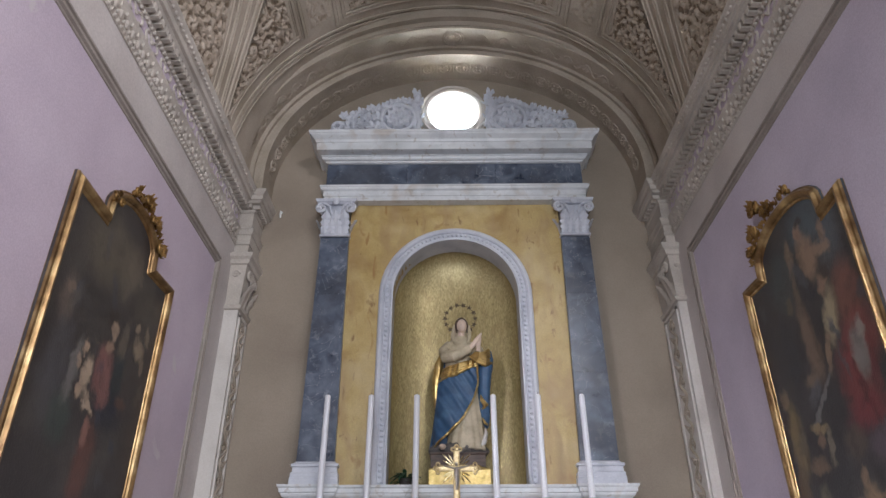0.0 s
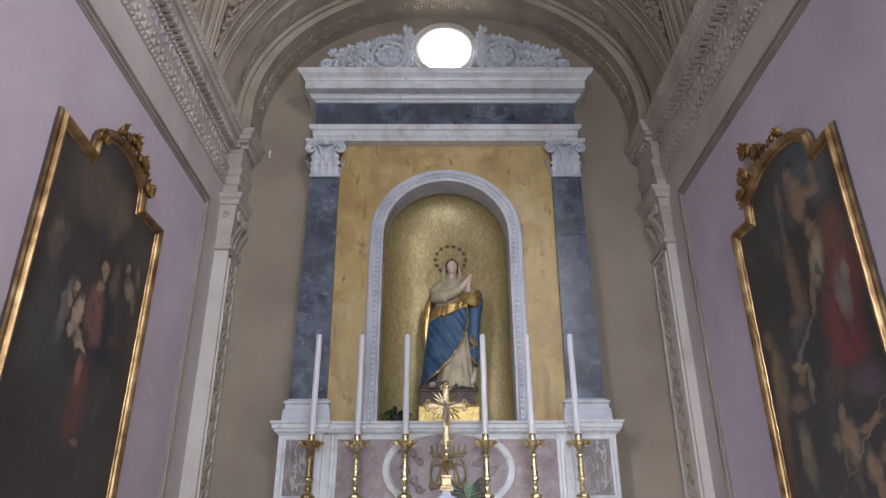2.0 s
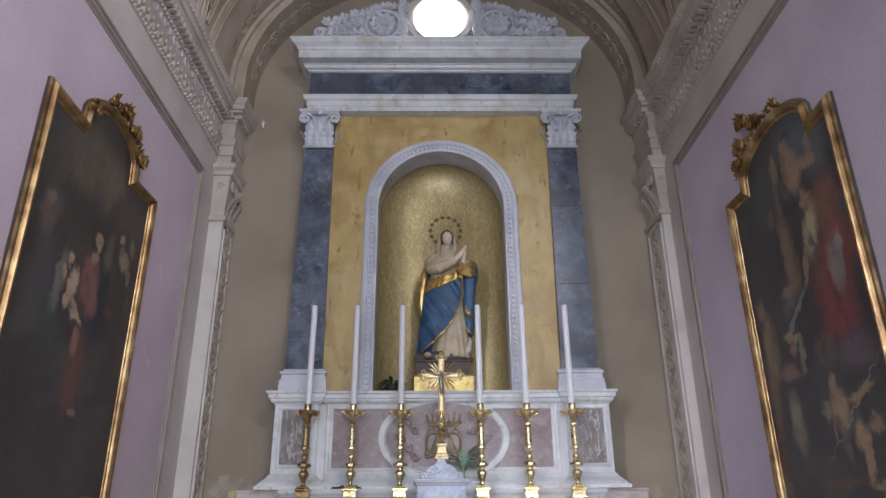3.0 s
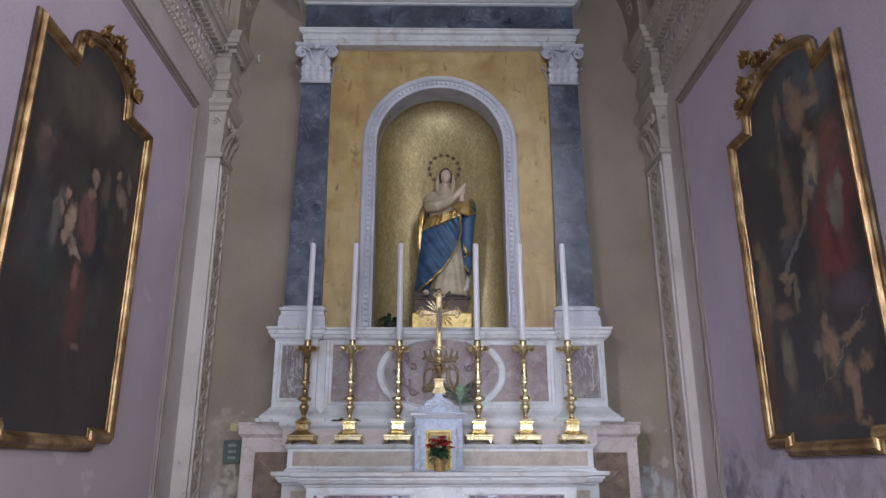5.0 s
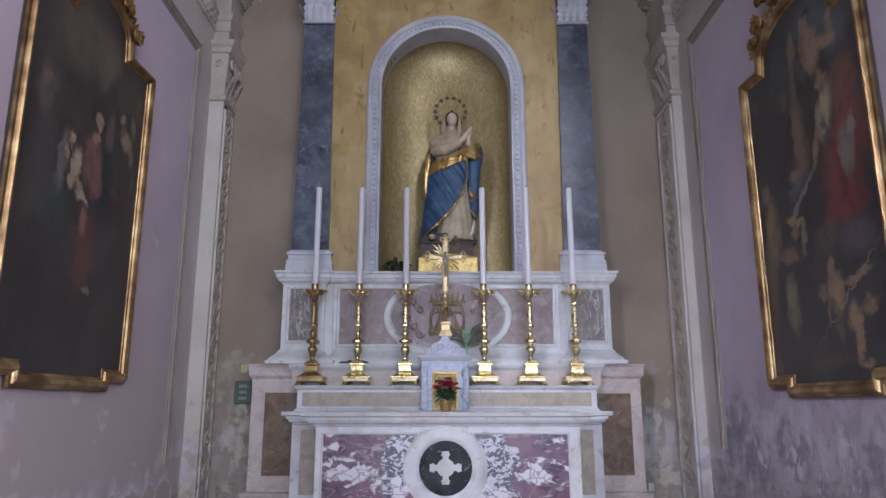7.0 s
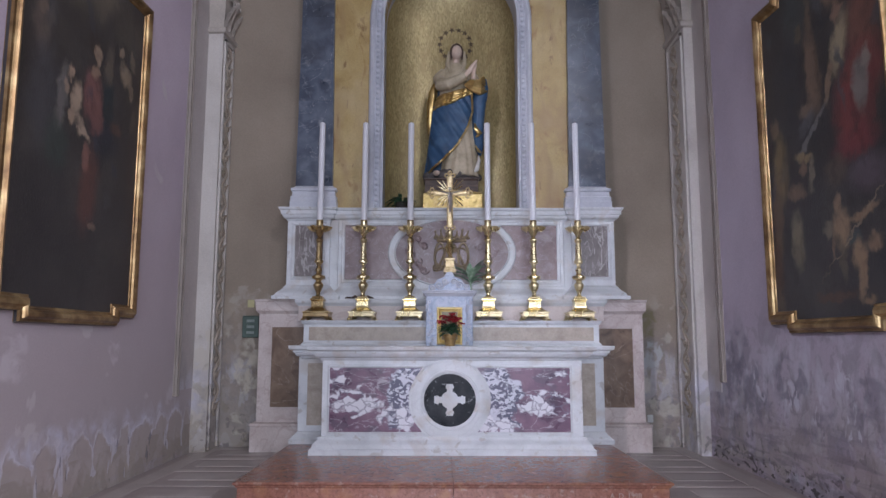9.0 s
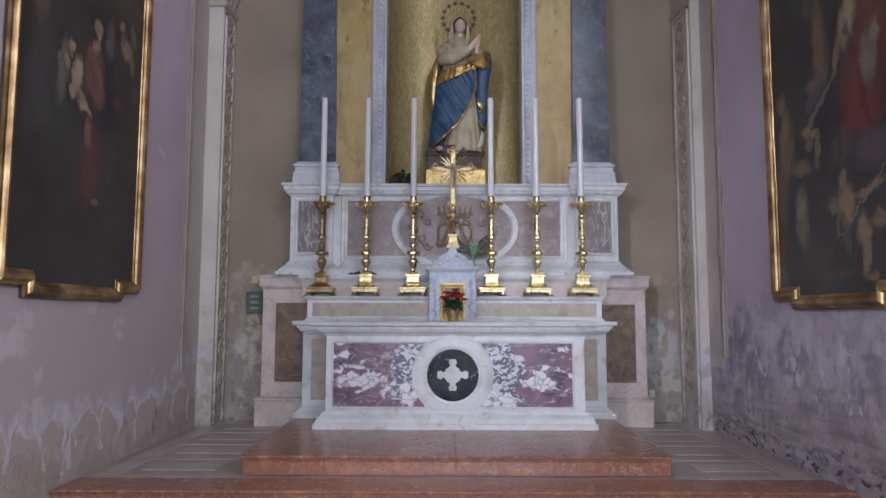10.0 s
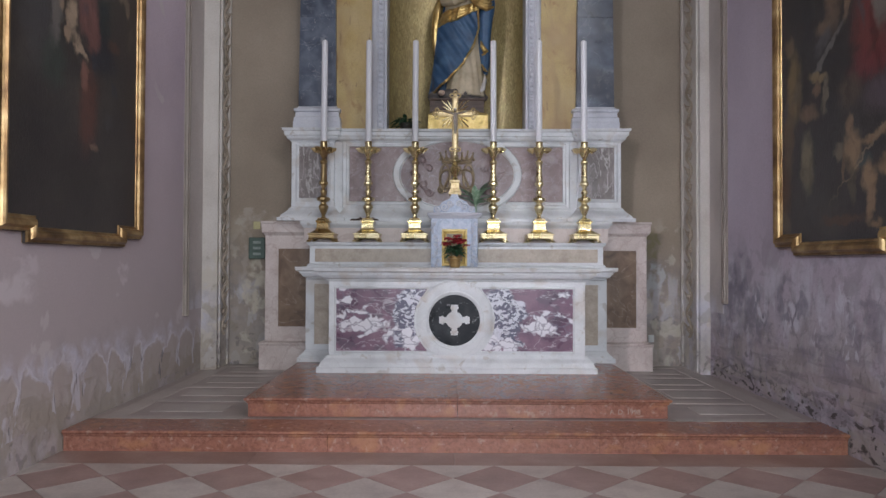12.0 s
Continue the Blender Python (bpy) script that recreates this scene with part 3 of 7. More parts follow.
def entablature(name, sgn, x_wall, y0, y1, label):
    root = empty(name, label, "cornice")
    root["kind"] = "structure"
    bm = bmesh.new()
    rows = []
    for y in (y0, y1):
        rows.append([bm.verts.new((x_wall + sgn * p, y, z)) for z, p in ENT])
    for j in range(len(ENT) - 1):
        bm.faces.new((rows[0][j], rows[0][j + 1], rows[1][j + 1], rows[1][j]))
    part("moulding", bm, STUCCO, root)
    part("frieze", box(min(x_wall, x_wall + sgn * 0.018), max(x_wall, x_wall + sgn * 0.018), y0, y1, 5.85, 5.995, 0), LAVENDER, root, "lavender frieze band")
    # leaf row, beads and dentils
    bm = bmesh.new()
    n = int((y1 - y0) / 0.09)
    for i in range(n):
        y = y0 + (i + 0.5) * (y1 - y0) / n
        a = x_wall + sgn * 0.03
        add_box(bm, a, a + sgn * 0.085, y - 0.026, y + 0.026, 6.062, 6.13)
    tagged(part("dentils", bm, STUCCO, root), kind="stuff")
    bm = bmesh.new()
    n = int((y1 - y0) / 0.06)
    for i in range(n):
        y = y0 + (i + 0.5) * (y1 - y0) / n
        bmesh.ops.create_icosphere(bm, subdivisions=1, radius=0.02, matrix=Matrix.Translation((x_wall + sgn * 0.03, y, 6.02)))
        bmesh.ops.create_icosphere(bm, subdivisions=1, radius=0.022, matrix=Matrix.Translation((x_wall + sgn * 0.025, y, 5.592)))
    tagged(part("beads", bm, STUCCO, root), kind="stuff")
    bm = bmesh.new()
    n = int((y1 - y0) / 0.11)
    for i in range(n):
        y = y0 + (i + 0.5) * (y1 - y0) / n
        add_blob(bm, (x_wall + sgn * 0.025, y, 5.685), (0.022, 0.038, 0.05), 7, 5)
        add_blob(bm, (x_wall + sgn * 0.045, y + 0.055, 5.735), (0.012, 0.012, 0.028), 6, 4)
        add_blob(bm, (x_wall + sgn * 0.03, y + 0.055, 5.65), (0.014, 0.014, 0.02), 6, 4)
    tagged(part("leaf_row", bm, STUCCO, root), kind="stuff")
    bm = bmesh.new()
    n = int((y1 - y0) / 0.34)
    for i in range(n):
        y = y0 + (i + 0.5) * (y1 - y0) / n
        for q in (-1, 1):
            pts = [(x_wall + sgn * 0.02, y + q * (0.02 + 0.055 * (1 - math.cos(a))) , 5.92 + 0.05 * math.sin(a)) for a in [k * 0.62 for k in range(9)]]
            add_tube(bm, pts, [0.014] * 8 + [0.006], 5)
        add_blob(bm, (x_wall + sgn * 0.02, y, 5.92), (0.015, 0.025, 0.03), 6, 4)
    tagged(part("scroll_relief", bm, STUCCO, root), kind="stuff")
    bm = bmesh.new()
    n = int((y1 - y0) / 0.07)
    for i in range(n):
        y = y0 + (i + 0.5) * (y1 - y0) / n
        add_blob(bm, (x_wall + sgn * 0.192, y, 6.245), (0.016, 0.026, 0.02), 6, 4)
    tagged(part("egg_row", bm, STUCCO, root), kind="stuff")
    return root


entablature("cornice_west", 1, XL, MOUTH, 7.42, "plaster entablature with dentils, beads and a lavender frieze")
entablature("cornice_east", -1, XR, MOUTH, 7.24, "plaster entablature with dentils, beads and a lavender frieze")


PIL_P = mat("stained_white_plaster", [(0.46, 0.43, 0.39), (0.56, 0.53, 0.49), (0.60, 0.57, 0.53)], 2.0, 0.8, bump=0.2, bscale=70)


# corner pilasters that carry the arch
def corner_pilaster(name, sgn, x_wall, x_in, yf, label):
    root = empty(name, label, "pilaster")
    root["kind"] = "structure"
    lo, hi = sorted((x_wall, x_in))

    def block(bm, profile, y1=YB):
        # stands out to the front and towards the middle
        rings = []
        for z, p in profile:
            q = x_in + sgn * p
            rings.append([bm.verts.new(c) for c in ((x_wall, yf - p, z), (q, yf - p, z), (q, y1, z), (x_wall, y1, z))])
        for a, b in zip(rings, rings[1:]):
            for i in range(4):
                bm.faces.new((a[i], a[(i + 1) % 4], b[(i + 1) % 4], b[i]))
        bm.faces.new(rings[0][::-1])
        bm.faces.new(rings[-1])

    bm = bmesh.new()
    block(bm, [(0, 0.0), (4.70, 0.0)])
    part("shaft", bm, PIL_P, root)
    bm = bmesh.new()
    block(bm, [(4.70, 0.0), (4.71, 0.03), (4.75, 0.04), (4.77, 0.02), (4.78, 0.0), (4.79, 0.0), (5.28, 0.035), (5.29, 0.06), (5.34, 0.07), (5.37, 0.10), (5.42, 0.11), (5.42, 0.02)])
    part("capital", bm, STUCCO, root)
    bm = bmesh.new()
    block(bm, [(5.42, 0.01), (5.57, 0.01)] + [(z, p * 0.75 + 0.01) for z, p in ENT[1:-1]] + [(6.31, 0.0)])
    part("entablature_block", bm, STUCCO, root)
    # inner face: framed relief strip
    bm = bmesh.new()
    yc0, yc1 = yf + 0.05, YB - 0.05
    f = x_in
    for y0, y1 in ((yc0, yc0 + 0.035), (yc1 - 0.035, yc1)):
        add_box(bm, min(f, f + sgn * 0.02), max(f, f + sgn * 0.02), y0, y1, 0.16, 4.66)
    add_box(bm, min(f, f + sgn * 0.02), max(f, f + sgn * 0.02), yc0, yc1, 4.63, 4.66)
    part("strip_frame", bm, PIL_P, root)
    bm = bmesh.new()
    ym = (yc0 + yc1) / 2
    n = 24
    for i in range(n):
        z = 0.5 + 4.1 * (i + 0.5) / n
        q = 1 if i % 2 else -1
        pts = [(f + sgn * 0.012, ym + q * 0.075 * math.sin(k / 7 * math.pi), z - 0.085 + 0.17 * k / 7) for k in range(8)]
        add_tube(bm, pts, 0.018, 5)
        add_blob(bm, (f + sgn * 0.012, ym - q * 0.03, z), (0.02, 0.045, 0.035), 6, 4)
        add_leaf(bm, (f, ym, z - 0.05), (f + sgn * 0.01, ym - q * 0.09, z + 0.06), (sgn * 0.03, 0, 0), 0.06, n=3)
    part("relief", bm, VAULT_P, root)
    # scrolls and leaves of the capital
    bm = bmesh.new()
    for k in range(3):
        y = yf + 0.06 + k * 0.13
        add_leaf(bm, (f, y, 4.8), (f + sgn * 0.03, y, 5.05 + 0.1 * (k % 2)), (sgn * 0.09, 0, 0), 0.12)
        pts = [(f + sgn * 0.05, p[0], p[2]) for p in spiral((y + 0.02, 0, 5.17), 0.075, 0.012, 0.5 + k, 1.4, 14)]
        add_tube(bm, pts, 0.02, 5)
    xm = (x_wall + x_in) / 2
    w = abs(x_in - x_wall)
    add_tube(bm, [(p[0], yf - 0.035, p[2]) for p in spiral((xm, 0, 5.16), w * 0.33, 0.01, 0, 1.5, 16)], 0.012, 5)
    part("carving", bm, STUCCO, root)
    # beads on the impost
    bm = bmesh.new()
    n = 7
    for i in range(n):
        y = yf - 0.03 + i * (YB - yf) / n
        add_box(bm, min(f, f + sgn * 0.09), max(f, f + sgn * 0.09), y - 0.016, y + 0.016, 6.07, 6.125)
    for i in range(3):
        x = x_wall + (x_in - x_wall) * (i + 0.6) / 3
        add_box(bm, x - 0.016, x + 0.016, yf - 0.09, yf, 6.07, 6.125)
    part("dentils", bm, STUCCO, root)
    return root


corner_pilaster("pilaster_west", 1, XL, -2.547, 7.46, "white plaster pilaster with relief strip and scrolled capital")
corner_pilaster("pilaster_east", -1, XR, 2.535, 7.28, "white plaster pilaster with relief strip and scrolled capital")


# moulded panel frames on the side walls
def wall_panel(name, sgn, x_wall, y1, z1, z0):
    bm = bmesh.new()
    prof = [(0, 0), (0, 0.022), (-0.03, 0.03), (-0.04, 0.010), (-0.055, 0.010), (-0.062, 0.03), (-0.09, 0.032), (-0.10, 0.012), (-0.115, 0.010), (-0.12, 0)]
    add_sweep(bm, [(y1, z0), (y1, z1), (2.6, z1), (2.6, z0)], prof, lambda a, b, h: (x_wall + sgn * h, a, b), closed=False)
    return structure(part(name, bm, TRIM_P), "grey moulded plaster panel frame on the wall", "trim")


TRIM_P = mat("grey_trim_plaster", [(0.23, 0.20, 0.175), (0.28, 0.245, 0.215), (0.32, 0.285, 0.25)], 3, 0.8, bump=0.2)
wall_panel("trim_west", 1, XL, 7.05, 5.17, 0.75)
wall_panel("trim_east", -1, XR, 6.94, 5.20, 0.9)
BAND_P = mat("pale_grey_plaster", [(0.42, 0.38, 0.36), (0.48, 0.44, 0.42), (0.53, 0.49, 0.465)], 1.5, 0.85, bump=0.15)
for nm, sgn, xw, y1, z1 in (("west", 1, XL, 7.05, 5.17), ("east", -1, XR, 6.94, 5.20)):
    yf = 7.46 if nm == "west" else 7.28
    x0, x1 = sorted((xw, xw + sgn * 0.006))
    bm = bmesh.new()
    add_box(bm, x0, x1, MOUTH, yf, z1, 5.57)
    add_box(bm, x0, x1, y1, yf, 0.8, z1)
    structure(part("trim_band_" + nm, bm, BAND_P), "pale grey plaster border round the wall panel", "trim")

# round window
bm = bmesh.new()
ring = arc(0.0, 7.99, 0.375, 0.375, 0, 360, 48)[:-1]
add_sweep(bm, ring, [(0, 0), (0, 0.05), (0.03, 0.07), (0.07, 0.05), (0.10, 0.06), (0.12, 0.02), (0.13, 0)], lambda a, b, h: (a, YB - h, b))
win = structure(empty("window_1", "", ""), "round window over the altar, glaring with daylight", "window")
smooth(part("window_frame", bm, PLASTER, win))
GLASS = bpy.data.materials.new("pale_glass")
GLASS.use_nodes = True
gb = GLASS.node_tree.nodes["Principled BSDF"]
gb.inputs["Base Color"].default_value = (0.9, 0.95, 1, 1)
gb.inputs["Roughness"].default_value, gb.inputs["Transmission Weight"].default_value = 0.05, 1.0
pane = part("pane", plate(arc(0.0, 7.99, 0.375, 0.375, 0, 360, 40)[:-1], lambda a, b, d: (a, YB + 0.33 + d, b), 0.012), GLASS, win)
pane.visible_shadow = False
GLOW = bpy.data.materials.new("bright_sky")
GLOW.use_nodes = True
gb = GLOW.node_tree.nodes["Principled BSDF"]
gb.inputs["Base Color"].default_value = (0.8, 0.85, 0.9, 1)
gb.inputs["Emission Color"].default_value, gb.inputs["Emission Strength"].default_value = (0.86, 0.94, 1.0, 1), 9.0
structure(part("backdrop", box(-1.2, 1.2, YB + 0.9, YB + 0.92, 6.9, 9.4, 0), GLOW), "bright overcast sky outside the round window", "sky")

# floors
# unseen nave floor, kept dark so that less light bounces into the chapel
NAVE_F = mat("dark_nave_stone", [(0.12, 0.095, 0.085), (0.17, 0.135, 0.12), (0.22, 0.18, 0.16)], 3, 0.5, bump=0.1)
structure(part("ground", box(-60, 60, -60, 80, -0.4, -0.12, 0), GREY_T), "ground under and round the church", "ground")
floor_nave = structure(part("floor_nave", box(-8, 8, -8, 4.9, -0.12, -0.012, 0), GREY_T), "stone floor bed of nave and chapel", "floor")
structure(part("floor_slab", box(-8, 8, -8, MOUTH - 0.05, -0.012, 0.0, 0), NAVE_F), "plain dark stone floor of the nave, out of view", "floor")

# ---------------------------------------------------------------- marble patterns
overlay(WHITE_M, (0.46, 0.46, 0.50), veins(WHITE_M, 2.6, 0.02, distort=1.0), 0.22)
overlay(WHITE_M, (0.50, 0.44, 0.38), noise_mask(WHITE_M, 3.4, 0.54, 0.68, 12, 0.6), 0.6)
overlay(WHITE_M, (0.36, 0.31, 0.26), noise_mask(WHITE_M, 10, 0.62, 0.68, 12, 0.6, shift=(2, 5, 1)), 0.5)
overlay(PINKISH, (0.42, 0.33, 0.30), veins(PINKISH, 2.5, 0.02), 0.6)
overlay(BLUE_M, (0.34, 0.36, 0.40), noise_mask(BLUE_M, 7, 0.62, 0.72), 0.6)
overlay(BLUE_M, (0.42, 0.44, 0.47), veins(BLUE_M, 3.0, 0.006), 0.5)
overlay(BLUE_M, (0.05, 0.055, 0.07), noise_mask(BLUE_M, 1.8, 0.48, 0.62), 0.65)
overlay(BLUE_M, (0.55, 0.57, 0.60), noise_mask(BLUE_M, 26, 0.70, 0.74, 4), 0.7)
overlay(YELLOW_M, (0.30, 0.15, 0.045), noise_mask(YELLOW_M, 6, 0.60, 0.72, distort=1.2, stretch=(1.4, 1, 0.5)), 0.75)
overlay(YELLOW_M, (0.36, 0.235, 0.11), noise_mask(YELLOW_M, 2.6, 0.48, 0.66, 8, 0.8, (1.5, 1, 0.5), (6, 2, 3)), 0.6)
overlay(YELLOW_M, (0.20, 0.10, 0.04), noise_mask(YELLOW_M, 11, 0.64, 0.70, 9, 0.6, (1.2, 1, 0.45), (4, 0, 1)), 0.7)
overlay(YELLOW_M, (0.58, 0.48, 0.29), noise_mask(YELLOW_M, 2.0, 0.5, 0.75, shift=(3, 1, 2)), 0.5)
def patch_mask(m, x, z, rx, rz, tilt=0.0, wobble=0.16):
    """A ragged elliptical area of a slab: 1 inside, 0 outside."""
    n, l, b = nodes_of(m)
    tc = n.new("ShaderNodeTexCoord")
    wob = n.new("ShaderNodeTexNoise")
    wob.inputs["Scale"].default_value, wob.inputs["Detail"].default_value = 9.0, 9
    l.new(tc.outputs["Object"], wob.inputs["Vector"])
    va = n.new("ShaderNodeVectorMath")
    va.operation = "MULTIPLY_ADD"
    l.new(wob.outputs["Color"], va.inputs[0])
    va.inputs[1].default_value = (wobble * 2, 0, wobble * 2)
    l.new(tc.outputs["Object"], va.inputs[2])
    mp = n.new("ShaderNodeMapping")
    mp.vector_type = "TEXTURE"
    mp.inputs["Location"].default_value = (x + wobble, 0, z + wobble)
    mp.inputs["Rotation"].default_value = (0, radians(tilt), 0)
    mp.inputs["Scale"].default_value = (rx, 1000, rz)
    l.new(va.outputs[0], mp.inputs[0])
    le = n.new("ShaderNodeVectorMath")
    le.operation = "LENGTH"
    l.new(mp.outputs[0], le.inputs[0])
    mr = n.new("ShaderNodeMapRange")
    mr.inputs["From Min"].default_value, mr.inputs["From Max"].default_value = 1.05, 0.9
    l.new(le.outputs["Value"], mr.inputs[0])
    return mr.outputs[0]


def shards(m, scale, share, seed):
    """Angular broken pieces (first mask) and the seams between them (second mask)."""
    n, l, b = nodes_of(m)
    tc = n.new("ShaderNodeTexCoord")
    wob = n.new("ShaderNodeTexNoise")
    wob.inputs["Scale"].default_value, wob.inputs["Detail"].default_value = 11.0, 8
    l.new(tc.outputs["Object"], wob.inputs["Vector"])
    va = n.new("ShaderNodeVectorMath")
    va.operation = "MULTIPLY_ADD"
    l.new(wob.outputs["Color"], va.inputs[0])
    va.inputs[1].default_value = (0.12, 0.12, 0.12)
    mp = n.new("ShaderNodeMapping")
    mp.inputs["Location"].default_value = seed
    mp.inputs["Scale"].default_value = (0.75, 1, 1.2)
    l.new(tc.outputs["Object"], mp.inputs[0])
    l.new(mp.outputs[0], va.inputs[2])
    out = []
    for feature, lo, hi in (("F1", share, share + 0.05), ("DISTANCE_TO_EDGE", 0.09, 0.03)):
        vo = n.new("ShaderNodeTexVoronoi")
        vo.feature = feature
        vo.inputs["Scale"].default_value = scale
        l.new(va.outputs[0], vo.inputs["Vector"])
        src = vo.outputs["Distance"]
        if feature == "F1":
            se = n.new("ShaderNodeSeparateColor")
            l.new(vo.outputs["Color"], se.inputs[0])
            src = se.outputs[0]
        mr = n.new("ShaderNodeMapRange")
        mr.inputs["From Min"].default_value, mr.inputs["From Max"].default_value = lo, hi
        l.new(src, mr.inputs[0])
        out.append(mr.outputs[0])
    return out


# violet slabs: purple ground with slanting pale streaks, slate-blue rubble beside the roundel, white broken clusters
overlay(VIOLET_M, (0.075, 0.055, 0.085), noise_mask(VIOLET_M, 7.0, 0.56, 0.62, 12, 0.8, (0.7, 1, 1.4), (6, 0, 3)), 0.6)
overlay(VIOLET_M, (0.42, 0.36, 0.42), noise_mask(VIOLET_M, 16.0, 0.60, 0.66, 12, 0.5, (0.6, 1, 1.2), (2, 0, 5)), 0.6)
overlay(VIOLET_M, (0.52, 0.47, 0.52), veins(VIOLET_M, 5.0, 0.010, (0.6, 1, 1.8), 0.7), 0.7)
for x_, z_, rx_, rz_, t_ in ((-0.44, 0.80, 0.17, 0.32, 10), (0.42, 0.84, 0.20, 0.26, -20), (0.42, 0.56, 0.20, 0.10, 0)):
    zone = patch_mask(VIOLET_M, x_, z_, rx_, rz_, t_)
    overlay(VIOLET_M, (0.070, 0.072, 0.125), zone, 0.9)
    for k_, sh in ((24.0, 0.74), (48.0, 0.66)):
        chips, seams = shards(VIOLET_M, k_, sh, (x_ * 5, 0, k_))
        overlay(VIOLET_M, (0.62, 0.62, 0.69), both(VIOLET_M, zone, chips), 0.9)
for x_, z_, rx_, rz_, t_ in ((-0.90, 0.74, 0.24, 0.115, 8), (-0.50, 0.60, 0.17, 0.12, 20), (-1.07, 0.98, 0.10, 0.10, 40), (0.86, 0.735, 0.25, 0.12, -4), (1.02, 0.98, 0.11, 0.05, 20), (0.40, 0.54, 0.18, 0.08, 0)):
    zone = patch_mask(VIOLET_M, x_, z_, rx_, rz_, t_)
    chips, seams = shards(VIOLET_M, 13.0, 0.22, (1.7, 0, 0.9))
    overlay(VIOLET_M, (0.74, 0.73, 0.78), both(VIOLET_M, zone, chips), 0.95)
    overlay(VIOLET_M, (0.16, 0.14, 0.20), both(VIOLET_M, zone, seams), 0.65)
overlay(MAUVE_M, (0.44, 0.37, 0.37), noise_mask(MAUVE_M, 5, 0.54, 0.66, distort=1), 0.7)
overlay(MAUVE_M, (0.17, 0.10, 0.11), noise_mask(MAUVE_M, 4, 0.55, 0.68, 9, 0.8, shift=(3, 1, 2)), 0.6)
overlay(MAUVE_M, (0.50, 0.44, 0.43), veins(MAUVE_M, 6, 0.012), 0.5)
overlay(GREYVEIN_M, (0.50, 0.47, 0.46), veins(GREYVEIN_M, 5.0, 0.020, (1.7, 1, 0.5), 0.7), 0.9)
overlay(GREYVEIN_M, (0.42, 0.39, 0.38), veins(GREYVEIN_M, 9.0, 0.016, (1.5, 1, 0.55), 0.5, (3, 1, 2)), 0.7)
overlay(BROWN_M, (0.30, 0.23, 0.18), veins(BROWN_M, 2.0, 0.01, distort=1.8), 0.7)
overlay(BLACK_M, (0.35, 0.36, 0.37), noise_mask(BLACK_M, 26, 0.62, 0.68), 0.6)
nodes_of(BLACK_M)[2].inputs["Specular IOR Level"].default_value = 0.12
overlay(RED_M, (0.13, 0.055, 0.04), noise_mask(RED_M, 48, 0.52, 0.60, 6, 0.3, shift=(1, 4, 2)), 0.35)
overlay(RED_M, (0.48, 0.35, 0.29), noise_mask(RED_M, 18, 0.60, 0.66, 10, 0.3), 0.40)
overlay(RED_M, (0.42, 0.20, 0.10), noise_mask(RED_M, 6, 0.54, 0.66, 10, 0.4, shift=(3, 0, 2)), 0.5)
overlay(RED_M, (0.16, 0.055, 0.035), veins(RED_M, 9, 0.012), 0.4)

# damp and peeling plaster low on the walls
def damp(m_, seedx, top, grey, white, dark, tone):
    """Rising damp up to about top metres: a grey tide, white salts along its ragged edge, bare dark spots."""
    low = height_mask(m_, top * 0.55, top * 1.15, 0.5, 1.7)
    tide = height_mask(m_, top * 0.62, top * 0.86, 0.45, 2.6)
    below = height_mask(m_, top * 0.36, top * 0.74, 0.45, 2.6)
    lower = height_mask(m_, 0.2, top * 0.6, 0.35, 3.5)
    overlay(m_, [c * 0.86 for c in tone], low, grey * 0.7)
    overlay(m_, [c * 0.50 for c in tone], both(m_, low, noise_mask(m_, 3.0, 0.52, 0.57, 12, 0.4, shift=(seedx, 1, 0))), grey)
    overlay(m_, [c * 0.62 for c in tone], both(m_, low, noise_mask(m_, 11.0, 0.55, 0.60, 12, 0.3, shift=(seedx, 7, 2))), grey)
    edge = both(m_, tide, below, "SUBTRACT")
    drips = noise_mask(m_, 6.0, 0.44, 0.54, 12, 0.3, (1, 1, 0.35), (seedx, 5, 3))
    overlay(m_, (0.60, 0.61, 0.69), both(m_, edge, drips), white)
    overlay(m_, (0.56, 0.57, 0.63), both(m_, tide, noise_mask(m_, 7.0, 0.57, 0.61, 12, 0.4, (1, 1, 0.5), (seedx, 2, 8))), white * 0.6)
    overlay(m_, (0.36, 0.325, 0.285), both(m_, lower, noise_mask(m_, 2.8, 0.46, 0.50, 12, 0.3, shift=(seedx, 3, 5))), 0.8)
    overlay(m_, (0.10, 0.09, 0.095), both(m_, lower, noise_mask(m_, 11, 0.60, 0.63, 12, 0.4, shift=(seedx, 9, 1))), dark)
    n_, l_, b_ = nodes_of(m_)
    flake = both(m_, tide, noise_mask(m_, 8, 0.47, 0.54, 12, 0.2, shift=(seedx, 4, 2)))
    bp = n_.new("ShaderNodeBump")
    bp.inputs["Strength"].default_value, bp.inputs["Distance"].default_value = 0.35, 0.010
    l_.new(flake, bp.inputs["Height"])
    l_.new(b_.inputs["Normal"].links[0].from_socket, bp.inputs["Normal"])
    l_.new(bp.outputs[0], b_.inputs["Normal"])


# broad browner tint on the west wall, darker towards the bottom
overlay(LAVENDER, (0.40, 0.36, 0.34), height_mask(LAVENDER, 0.9, 3.4, 0.5, 0.8), 0.7)
damp(LAVENDER, 0.0, 0.62, 0.35, 0.25, 0.4, (0.47, 0.43, 0.42))
damp(LAVENDER_E, 3.0, 1.60, 0.80, 0.75, 0.8, (0.49, 0.45, 0.515))
damp(OLIVE, 4.0, 1.4, 0.6, 0.6, 0.6, (0.36, 0.33, 0.32))
damp(BAND_P, 2.0, 1.2, 0.4, 0.7, 0.5, (0.50, 0.47, 0.49))
damp(PIL_P, 6.0, 1.2, 0.4, 0.8, 0.6, (0.53, 0.50, 0.55))
